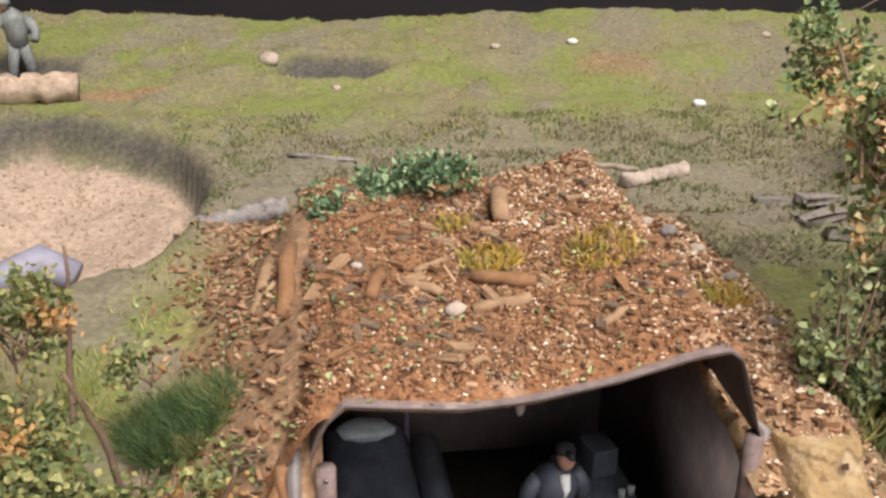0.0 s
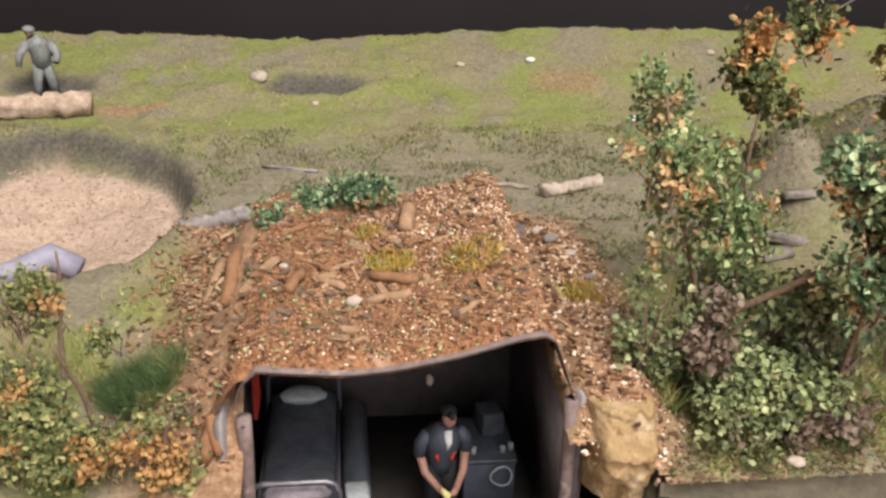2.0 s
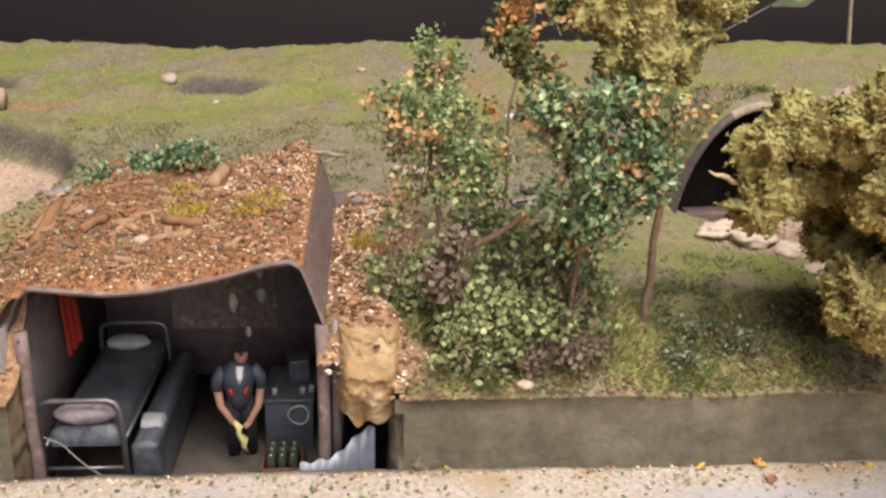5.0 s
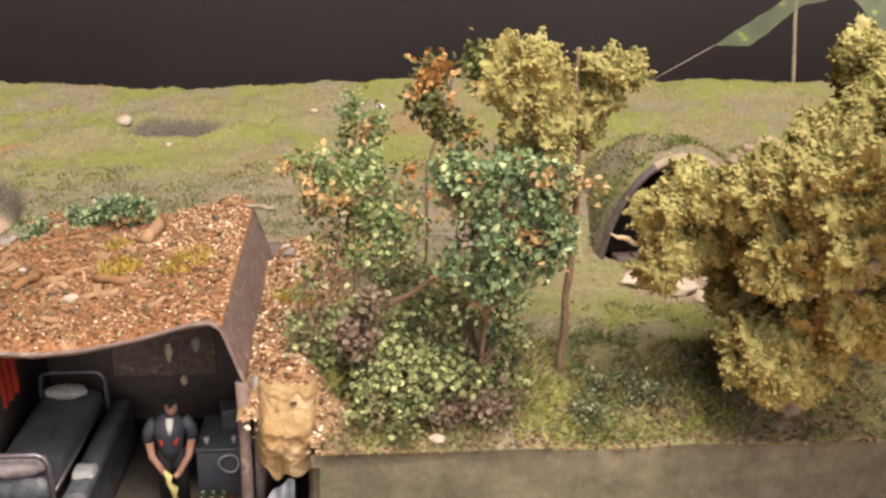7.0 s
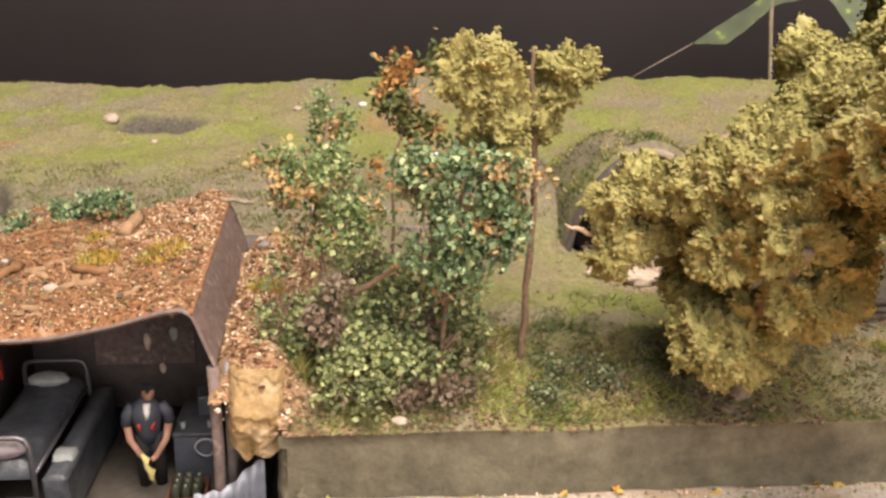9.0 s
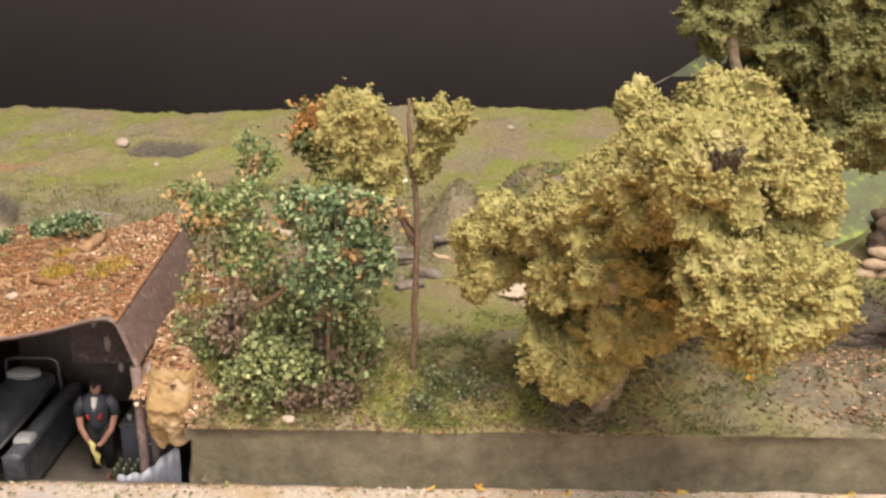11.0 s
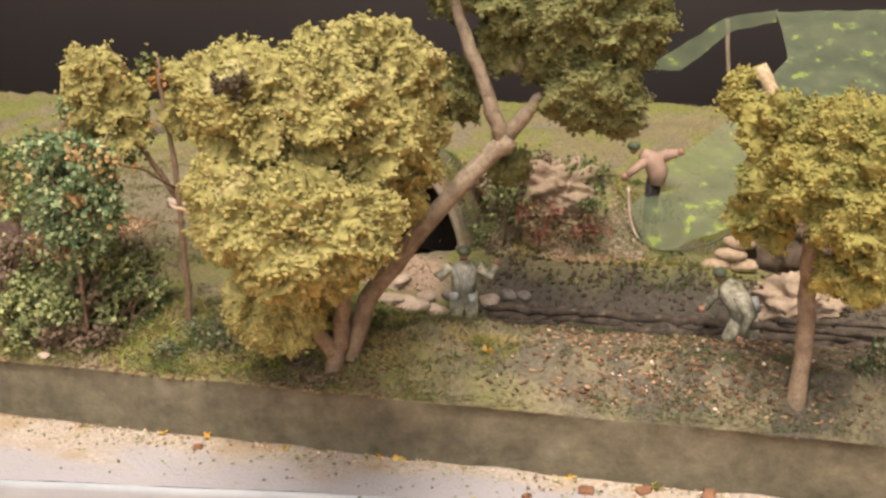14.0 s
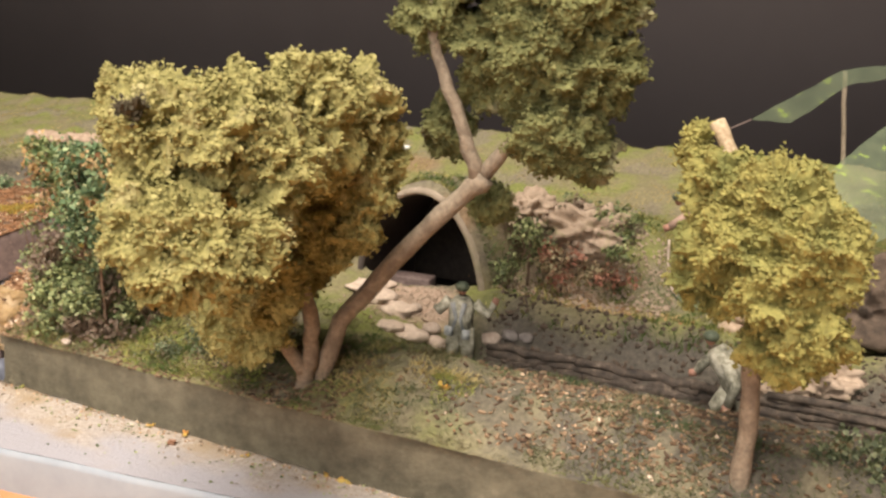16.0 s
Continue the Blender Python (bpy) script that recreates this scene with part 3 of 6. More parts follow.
    return tagged(ob, "modelled ground of grass, sand and bare earth", "ground", kind="structure")


def ground_material():
    m = bpy.data.materials.new("ground_cover")
    m.use_nodes = True
    t = m.node_tree
    n, l = t.nodes, t.links
    b = n["Principled BSDF"]
    b.inputs["Roughness"].default_value = 0.95
    tc = n.new("ShaderNodeTexCoord")

    def noise_node(scale, detail=5):
        k = n.new("ShaderNodeTexNoise")
        k.inputs["Scale"].default_value, k.inputs["Detail"].default_value, k.inputs["Roughness"].default_value = scale, detail, 0.65
        l.new(tc.outputs["Object"], k.inputs["Vector"])
        return k.outputs["Fac"]

    fine, coarse = noise_node(420), noise_node(22)

    def ramp(fac, stops):
        k = n.new("ShaderNodeValToRGB")
        els = k.color_ramp.elements
        while len(els) < len(stops):
            els.new(0.5)
        for e, (place, c) in zip(els, stops):
            e.position, e.color = place, (*c, 1)
        l.new(fac, k.inputs[0])
        return k.outputs[0]

    def mix(fac, a, c):
        k = n.new("ShaderNodeMix")
        k.data_type = "RGBA"
        l.new(fac, k.inputs[0])
        l.new(a, k.inputs[6])
        l.new(c, k.inputs[7])
        return k.outputs[2]

    def mask(name):
        k = n.new("ShaderNodeAttribute")
        k.attribute_name = name
        return k.outputs["Fac"]

    lo = ramp(fine, [(0.3, (0.110, 0.128, 0.034)), (0.7, (0.225, 0.245, 0.070))])
    hi = ramp(fine, [(0.3, (0.135, 0.120, 0.064)), (0.7, (0.25, 0.22, 0.122))])
    cf = ramp(coarse, [(0.42, (0, 0, 0)), (0.58, (1, 1, 1))])
    col = mix(cf, lo, hi)
    col = mix(mask("grey"), col, ramp(fine, [(0.3, (0.115, 0.10, 0.070)), (0.7, (0.25, 0.22, 0.150))]))
    col = mix(mask("sand"), col, ramp(fine, [(0.3, (0.29, 0.205, 0.150)), (0.7, (0.50, 0.385, 0.30))]))
    col = mix(mask("soil"), col, ramp(fine, [(0.25, (0.12, 0.065, 0.035)), (0.55, (0.26, 0.155, 0.085)), (0.8, (0.46, 0.33, 0.21))]))
    # dark earth and painted shade share this mask
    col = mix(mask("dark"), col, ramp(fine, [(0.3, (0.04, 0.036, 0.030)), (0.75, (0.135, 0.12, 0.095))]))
    mp = n.new("ShaderNodeMapping")
    mp.inputs["Scale"].default_value = (1.0, 1.0, 1.4)
    l.new(tc.outputs["Object"], mp.inputs["Vector"])
    streak = n.new("ShaderNodeTexNoise")
    streak.inputs["Scale"].default_value, streak.inputs["Detail"].default_value, streak.inputs["Roughness"].default_value = 130, 9, 0.72
    l.new(mp.outputs[0], streak.inputs["Vector"])
    half = n.new("ShaderNodeMix")
    half.inputs[0].default_value = 0.4
    l.new(noise_node(45, 6), half.inputs[2])
    l.new(streak.outputs["Fac"], half.inputs[3])
    band = half.outputs[0]
    col = mix(mask("bare"), col, ramp(band, [(0.34, (0.050, 0.045, 0.030)), (0.5, (0.107, 0.097, 0.066)), (0.62, (0.155, 0.139, 0.096)), (0.72, (0.24, 0.215, 0.155))]))
    l.new(col, b.inputs["Base Color"])
    bp = n.new("ShaderNodeBump")
    bp.inputs["Strength"].default_value, bp.inputs["Distance"].default_value = 0.6, 0.001
    l.new(fine, bp.inputs["Height"])
    l.new(bp.outputs[0], b.inputs["Normal"])
    return m


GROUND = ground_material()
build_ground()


# ---- the base, the table and the room ----
def build_base():
    # painted base with a sandy top; its front edge runs a little askew
    xs = np.linspace(-0.5, 1.0, 520)
    front = np.interp(xs, [-0.5, 0.1, 0.2, 0.33, 0.5, 1.0], [0.085, 0.098, 0.105, 0.123, 0.138, 0.17]) + 0.0008 * vnoise(xyz(xs * 30, xs * 0), 4)
    rows = []
    for k in np.linspace(0, 1, 16):
        y = front + 0.002 + (0.1585 - front) * k
        rows.append(np.stack([xs, y, 0.0008 * fbm(xyz(xs * 60, y * 60), 8, 3) * (0.3 + 0.7 * k)], -1))
    rows.append(np.stack([xs, xs * 0 + 0.1590, xs * 0 - 0.002], -1))
    rows.append(np.stack([xs, xs * 0 + 0.1590, xs * 0 - 0.034], -1))
    v = np.concatenate(rows)
    nx, ny = len(xs), len(rows)
    idx = np.arange(nx * ny).reshape(ny, nx)
    f = np.stack([idx[:-1, :-1], idx[:-1, 1:], idx[1:, 1:], idx[1:, :-1]], -1).reshape(-1, 4)
    me = mesh_of(v, f, LEDGE, soft=True)
    far = np.repeat(np.concatenate([np.linspace(0, 1, 16), [1, 1]]), nx)
    sand = smooth(0.25, 0.80, far + 0.28 * fbm(v * np.array([28, 60, 1]), 33, 4))
    me.attributes.new("sand", "FLOAT", "POINT").data.foreach_set("value", sand.astype(np.float32))
    tagged(new("ledge", me), "sandy ledge along the foot of the bank", "ledge", kind="structure")
    side = []
    for dy, z in ((0.002, -0.0002), (0.0004, -0.001), (0.0, -0.003), (-0.0005, -0.012), (-0.0005, -0.0205)):
        side.append(np.stack([xs, front + dy, xs * 0 + z], -1))
    idx = np.arange(nx * 5).reshape(5, nx)
    f = np.stack([idx[:-1, 1:], idx[:-1, :-1], idx[1:, :-1], idx[1:, 1:]], -1).reshape(-1, 4)
    tagged(new("base_side", mesh_of(np.concatenate(side), f, BASE_PAINT, soft=True)), "pale painted side of the display base", "base", kind="structure")
    tagged(new("table_top", as_mesh(box(0.25, -0.26, -0.0405, 2.6, 0.78, 0.04, bevel=0.003), TABLE_WOOD)), "orange-brown wooden table top under the base", "table", kind="structure")


build_base()
tagged(new("base_board", as_mesh(box(0.25, 0.42, -0.040, 1.6, 0.58, 0.012), NEAR_BLACK)), "dark board under the modelled ground", "base board", kind="structure")
tagged(new("backdrop", as_mesh(box(0.25, 0.86, 0.55, 3.4, 0.02, 1.4), BACKDROP)), "black cloth backdrop behind the model", "backdrop", kind="structure")
for nm, b in (("floor", box(0.25, -1.0, -0.80, 7, 6, 0.05)), ("ceiling", box(0.25, -1.0, 2.4, 7, 6, 0.05)), ("wall_north", box(0.25, 2.0, 0.8, 7, 0.05, 3.2)), ("wall_south", box(0.25, -4.0, 0.8, 7, 0.05, 3.2)), ("wall_west", box(-3.2, -1.0, 0.8, 0.05, 6, 3.2)), ("wall_east", box(3.7, -1.0, 0.8, 0.05, 6, 3.2))):
    tagged(new(nm, as_mesh(b, ROOM)), "plain grey " + nm.split("_")[0] + " of the dim room", nm.split("_")[0], kind="structure")


# ---- the dugout ----
def roof_profile(x):
    """Front edge height of the tin roof."""
    return np.interp(x, [0.000, 0.003, 0.008, 0.020, 0.034, 0.050, 0.070, 0.088, 0.096, 0.100, 0.1075], [0.046, 0.056, 0.0612, 0.0600, 0.0588, 0.0600, 0.0640, 0.0692, 0.0705, 0.0680, 0.0460])


def build_dugout():
    d = thing("dugout", (0.055, 0.25, -0.0305), "sunken dugout with bent tin roof under brown debris", "dugout")
    xs = np.concatenate([np.linspace(0.0, 0.01, 6), np.linspace(0.013, 0.093, 22), np.linspace(0.095, 0.1075, 9)])
    ys = np.linspace(0.1785, 0.296, 24)
    top, bot = [], []
    for j, y in enumerate(ys):
        z = roof_profile(xs) + 0.11 * (y - 0.1785)
        top.append(np.stack([xs, xs * 0 + y, z + 0.0004], -1))
        bot.append(np.stack([xs, xs * 0 + y, z - 0.0005], -1))
    v = np.concatenate(top + bot)
    nx, ny = len(xs), len(ys)
    i1 = np.arange(nx * ny).reshape(ny, nx)
    i2 = i1 + nx * ny
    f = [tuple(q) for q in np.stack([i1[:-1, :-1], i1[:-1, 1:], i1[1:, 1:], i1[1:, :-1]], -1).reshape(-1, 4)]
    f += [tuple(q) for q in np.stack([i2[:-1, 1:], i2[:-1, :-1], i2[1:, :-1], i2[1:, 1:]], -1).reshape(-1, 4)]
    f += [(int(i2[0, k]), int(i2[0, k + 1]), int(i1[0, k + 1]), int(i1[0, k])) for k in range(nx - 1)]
    # top faces take the lit copy, underside and lip the shaded one
    part("roof_sheet", (v, f, [0] * ((nx - 1) * (ny - 1)) + [1] * ((nx - 1) * ny)), [TIN_LIT, TIN_SHADED], d, "bent tin sheet with worn pale specks, lip and underside in a shaded tone")
    part("wall", box(-0.0035, 0.2365, 0.008, 0.003, 0.121, 0.076), TIN, d)
    part("wall", box(0.1112, 0.2400, 0.008, 0.003, 0.115, 0.076), TIN, d)
    part("wall", box(0.054, 0.2975, 0.016, 0.118, 0.003, 0.092), TIN, d)
    part("lining", box(0.054, 0.2945, 0.03, 0.05, 0.0015, 0.07, bevel=0.0004), POST_WOOD, d)
    part("floor_slab", box(0.056, 0.229, -0.032, 0.130, 0.140, 0.003), DUG_FLOOR, d)
    for x, h in ((0.0035, 0.045), (0.1065, 0.047)):
        part("post", tube(bent((x, 0.180, -0.03), (x, 0.180, h), 7, 0.0004, int(x * 999)), [0.0024] * 7, 8), POST_WOOD, d, "weathered round timber post")
    part("nail", ball((0.0035, 0.1775, 0.043), (0.0007, 0.0005, 0.0007), 1), STEEL, d)
    return d


build_dugout()


def rock_block(name, c, r, mats, label, category, seed, amp=0.25, freq=1.6, sub=4):
    return solo(name, ball(c, r, sub, amp, freq, seed), mats, label, category)


# cut earth beside the entrance
def earth_wall(x0, x1, y, z0, z1, depth, seed, label, mat=None):
    xs, zs = np.linspace(x0, x1, 44), np.linspace(z0, z1, 56)
    X, Z = np.meshgrid(xs, zs)
    p = np.stack([X, X * 0, Z], -1).reshape(-1, 3)
    lay = fbm(p * np.array([110, 1, 260]), seed, 5) * 0.7 + 0.35 * vnoise(p * np.array([60, 1, 420]), seed + 9)
    u = (X - x0) / (x1 - x0)
    lump = fbm(p * 150, seed + 3, 4).reshape(X.shape)
    bulge = 1 - np.abs(2 * np.clip(u, 0, 1) - 1) ** 5
    Y = y - depth * bulge * (0.60 + 0.40 * smooth(z0, z0 + 0.5 * (z1 - z0), Z)) - 0.0011 * lay.reshape(X.shape) - 0.0022 * lump
    Y = Y + np.maximum(0, Z - (z1 - 0.40 * (z1 - z0))) * 0.8
    Z = Z + 0.0028 * vnoise(np.stack([X * 260, X * 0, X * 0 + seed], -1).reshape(-1, 3), seed).reshape(X.shape) * (1 - smooth(z0, z0 + 0.008, Z))
    X = X + 0.0006 * vnoise(np.stack([Z * 240, X * 0, X * 0 + seed], -1).reshape(-1, 3), seed + 4).reshape(X.shape)
    v = np.stack([X, Y, Z], -1).reshape(-1, 3)
    idx = np.arange(v.shape[0]).reshape(X.shape)
    f = np.stack([idx[:-1, :-1], idx[:-1, 1:], idx[1:, 1:], idx[1:, :-1]], -1).reshape(-1, 4)
    b = len(v)
    back = np.stack([X, X * 0 + y + 0.02, Z], -1).reshape(-1, 3)
    v = np.concatenate([v, back])
    rim = np.concatenate([idx[-1, :], idx[::-1, -1][1:], idx[0, ::-1][1:], idx[:, 0][1:]])
    f = f.tolist() + [[int(rim[k]), int(rim[k + 1]), int(rim[k + 1]) + b, int(rim[k]) + b] for k in range(len(rim) - 1)]
    mat = mat or RESIN
    return solo("earth_block", mesh_of(v, f, mat, soft=True), mat, label, "earth block")


earth_wall(0.1120, 0.1340, 0.176, 0.014, 0.046, 0.012, 3, "ochre cut earth block overhanging beside the dugout entrance")
earth_wall(-0.05, 0.001, 0.164, -0.031, 0.030, 0.008, 7, "ochre-brown cut earth face beside the sunken bed", EARTH_DULL)
earth_wall(0.1300, 0.146, 0.171, -0.031, 0.024, 0.011, 12, "brown cut end of the bank beside the dugout", BANK_END)


# ---- trees ----
def trunk(parent, pts, radii, seed, name="trunk", mat=None, label=""):
    path, rr = [], []
    for k in range(len(pts) - 1):
        seg = bent(pts[k], pts[k + 1], 5, 0.0007, seed + k)
        path += seg[:-1]
        rr += list(np.linspace(radii[k], radii[k + 1], 5)[:-1])
    path.append(np.array(pts[-1], float))
    rr.append(radii[-1])
    rng = np.random.RandomState(seed)
    rr = [r * rng.uniform(0.93, 1.08) for r in rr]
    return part(name, tube(path, rr, 10), mat or BARK, parent, label)


def big_tree():
    base = (0.316, 0.180, 0.024)
    t = thing("foam_tree", base, "spreading model tree with crumbly olive foliage on a forked brown trunk", "tree")
    trunk(t, [(0.316, 0.180, 0.022), (0.317, 0.179, 0.034), (0.3185, 0.178, 0.042)], [0.0052, 0.0045, 0.0042], 1)
    trunk(t, [(0.317, 0.178, 0.038), (0.311, 0.172, 0.052), (0.306, 0.155, 0.075), (0.308, 0.125, 0.11)], [0.0036, 0.0034, 0.003, 0.002], 2, "branch")
    trunk(t, [(0.319, 0.179, 0.040), (0.3215, 0.178, 0.060), (0.322, 0.165, 0.095), (0.33, 0.15, 0.14)], [0.004, 0.0036, 0.003, 0.002], 3, "branch")
    blobs = [((0.344, 0.068, 0.127), (0.023, 0.017, 0.016)), ((0.331, 0.068, 0.131), (0.013, 0.014, 0.013)), ((0.357, 0.076, 0.128), (0.014, 0.015, 0.014)), ((0.342, 0.064, 0.117), (0.012, 0.010, 0.008)),
             ((0.326, 0.082, 0.160), (0.017, 0.018, 0.018)), ((0.346, 0.088, 0.162), (0.019, 0.019, 0.017)), ((0.358, 0.100, 0.150), (0.013, 0.017, 0.018)),
             ((0.316, 0.105, 0.150), (0.014, 0.017, 0.016)), ((0.334, 0.112, 0.168), (0.016, 0.016, 0.012)), ((0.350, 0.132, 0.174), (0.013, 0.015, 0.012)), ((0.343, 0.166, 0.108), (0.011, 0.011, 0.010)), ((0.352, 0.166, 0.118), (0.008, 0.009, 0.010)),
             ((0.356, 0.135, 0.156), (0.010, 0.014, 0.017)), ((0.350, 0.165, 0.164), (0.013, 0.013, 0.018)), ((0.351, 0.165, 0.138), (0.010, 0.013, 0.018)), ((0.338, 0.160, 0.114), (0.012, 0.013, 0.012)),
             ((0.324, 0.150, 0.151), (0.016, 0.015, 0.016)), ((0.308, 0.156, 0.137), (0.014, 0.014, 0.014)), ((0.334, 0.184, 0.152), (0.013, 0.013, 0.013)), ((0.304, 0.178, 0.118), (0.013, 0.013, 0.012)), ((0.320, 0.176, 0.138), (0.013, 0.013, 0.013)),
             ((0.302, 0.140, 0.131), (0.015, 0.016, 0.014)), ((0.288, 0.160, 0.124), (0.014, 0.014, 0.012)), ((0.270, 0.178, 0.117), (0.014, 0.013, 0.011)), ((0.260, 0.181, 0.109), (0.009, 0.010, 0.009)),
             ((0.260, 0.183, 0.091), (0.007, 0.008, 0.008)), ((0.292, 0.152, 0.103), (0.012, 0.013, 0.012)), ((0.306, 0.138, 0.112), (0.013, 0.014, 0.013)), ((0.268, 0.180, 0.096), (0.007, 0.008, 0.007)),
             ((0.298, 0.158, 0.061), (0.016, 0.014, 0.011)), ((0.288, 0.158, 0.067), (0.011, 0.011, 0.010)), ((0.308, 0.157, 0.070), (0.012, 0.012, 0.011)), ((0.326, 0.140, 0.092), (0.012, 0.013, 0.013)), ((0.316, 0.136, 0.088), (0.011, 0.012, 0.011)),
             ((0.276, 0.186, 0.101), (0.012, 0.011, 0.010)), ((0.296, 0.202, 0.090), (0.012, 0.012, 0.012)), ((0.300, 0.190, 0.074), (0.011, 0.011, 0.011)), ((0.312, 0.186, 0.086), (0.012, 0.012, 0.011)), ((0.328, 0.182, 0.165), (0.010, 0.011, 0.009)), ((0.358, 0.170, 0.140), (0.010, 0.011, 0.020)), ((0.358, 0.162, 0.164), (0.009, 0.011, 0.011)), ((0.350, 0.169, 0.113), (0.009, 0.009, 0.009))]
    foam_crown(t, "crown", blobs, FOAM_OLIVE, 11)
    trunk(t, [(0.256, 0.183, 0.096), (0.247, 0.182, 0.100), (0.240, 0.181, 0.1025)], [0.0012, 0.0010, 0.0004], 15, "twig", SPLIT_WOOD, "pale broken twig")
    foam_crown(t, "dark_clump", [((0.327, 0.066, 0.168), (0.0045, 0.004, 0.0042))], FOAM_DARK, 13, label="small blackish-brown foam clump")
    return t


def leaning_tree():
    t = thing("leaning_tree", (0.324, 0.185, 0.03), "tall model tree leaning, with dark green crumbly foliage", "tree")
    trunk(t, [(0.322, 0.184, 0.030), (0.330, 0.188, 0.062), (0.352, 0.199, 0.092), (0.378, 0.210, 0.122), (0.389, 0.213, 0.133)], [0.0045, 0.0045, 0.0042, 0.0042, 0.0048], 21)
    trunk(t, [(0.386, 0.212, 0.131), (0.378, 0.208, 0.158), (0.368, 0.204, 0.185), (0.362, 0.202, 0.215)], [0.0036, 0.003, 0.0026, 0.002], 24, "branch")
    trunk(t, [(0.388, 0.213, 0.133), (0.398, 0.212, 0.146), (0.403, 0.21, 0.152)], [0.0036, 0.003, 0.002], 27, "branch")
    blobs = [((0.424, 0.204, 0.155), (0.017, 0.016, 0.012)), ((0.434, 0.210, 0.148), (0.012, 0.012, 0.010)), ((0.438, 0.208, 0.182), (0.018, 0.018, 0.018)), ((0.416, 0.208, 0.190), (0.022, 0.020, 0.020)), ((0.414, 0.214, 0.166), (0.014, 0.013, 0.012)),
             ((0.395, 0.214, 0.195), (0.018, 0.016, 0.020)), ((0.364, 0.212, 0.205), (0.015, 0.014, 0.017)), ((0.364, 0.226, 0.152), (0.009, 0.010, 0.015)),
             ((0.404, 0.228, 0.172), (0.014, 0.012, 0.016)), ((0.43, 0.207, 0.215), (0.026, 0.022, 0.020)), ((0.39, 0.212, 0.225), (0.026, 0.020, 0.020)), ((0.384, 0.224, 0.176), (0.011, 0.010, 0.014)),
             ((0.387, 0.230, 0.117), (0.007, 0.007, 0.007))]
    foam_crown(t, "crown", blobs, FOAM_GREEN, 31)
    return t


def stub_tree():
    t = thing("stub_tree", (0.515, 0.179, 0.027), "small model tree with a snapped top and yellow-green foliage", "tree")
    trunk(t, [(0.515, 0.179, 0.024), (0.5155, 0.178, 0.055), (0.514, 0.176, 0.088), (0.512, 0.174, 0.105)], [0.0042, 0.0036, 0.0034, 0.003], 41)
    trunk(t, [(0.514, 0.176, 0.086), (0.520, 0.170, 0.096), (0.524, 0.164, 0.11)], [0.0036, 0.0028, 0.002], 44, "branch")
    trunk(t, [(0.504, 0.187, 0.144), (0.499, 0.189, 0.152), (0.4895, 0.193, 0.1675)], [0.0027, 0.0029, 0.0030], 46, "snapped_top", SPLIT_WOOD, "pale splintered stump of a branch")
    blobs = [((0.498, 0.174, 0.146), (0.011, 0.012, 0.013)), ((0.518, 0.156, 0.147), (0.015, 0.016, 0.012)), ((0.506, 0.152, 0.131), (0.014, 0.014, 0.012)),
             ((0.530, 0.150, 0.132), (0.015, 0.015, 0.014)), ((0.519, 0.146, 0.118), (0.012, 0.012, 0.010)), ((0.532, 0.150, 0.106), (0.012, 0.013, 0.010)), ((0.523, 0.152, 0.098), (0.009, 0.010, 0.007)), ((0.495, 0.178, 0.112), (0.009, 0.010, 0.012)), ((0.498, 0.170, 0.126), (0.010, 0.010, 0.009)), ((0.484, 0.194, 0.158), (0.006, 0.007, 0.007)), ((0.502, 0.186, 0.140), (0.009, 0.010, 0.011))]
    foam_crown(t, "crown", blobs, FOAM_YELLOW, 51)
    return t


def back_tree():
    t = thing("slender_tree", (0.2300, 0.208, 0.032), "slender model tree with two olive foam clumps", "tree")
    trunk(t, [(0.230, 0.208, 0.030), (0.2315, 0.207, 0.06), (0.232, 0.205, 0.09), (0.2325, 0.203, 0.115), (0.2290, 0.202, 0.150), (0.2285, 0.202, 0.1660)], [0.0017, 0.0015, 0.0014, 0.0013, 0.0010, 0.0006], 61, "trunk", BARK_DARK)
    trunk(t, [(0.232, 0.206, 0.098), (0.223, 0.200, 0.116), (0.213, 0.188, 0.142)], [0.0015, 0.0013, 0.001], 66, "branch", BARK_DARK)
    blobs = [((0.205, 0.184, 0.158), (0.010, 0.010, 0.011)), ((0.209, 0.185, 0.144), (0.010, 0.010, 0.012)), ((0.217, 0.187, 0.134), (0.008, 0.008, 0.008)), ((0.242, 0.207, 0.154), (0.009, 0.009, 0.008)), ((0.237, 0.207, 0.141), (0.0065, 0.007, 0.009)), ((0.248, 0.208, 0.158), (0.006, 0.006, 0.005)), ((0.217, 0.192, 0.148), (0.0055, 0.006, 0.007))]
    foam_crown(t, "crown", blobs, FOAM_OLIVE, 71)
    trunk(t, [(0.2318, 0.204, 0.104), (0.228, 0.186, 0.116), (0.221, 0.162, 0.126)], [0.0008, 0.0006, 0.0003], 69, "branch", BARK_DARK)
    g = np.random.RandomState(72)
    v, f = leaves(g, leaf_cloud(g, [((0.223, 0.162, 0.127), (0.010, 0.006, 0.003)), ((0.213, 0.160, 0.128), (0.006, 0.005, 0.003))], 90, 0.2), 0.0024)
    tagged(part("leaf_spray", mesh_of(v, f, LEAF_RUSTED), LEAF_RUSTED, t, "thin spray of orange-brown leaves"), kind="stuff")
    return t


big_tree()
leaning_tree()
stub_tree()
back_tree()


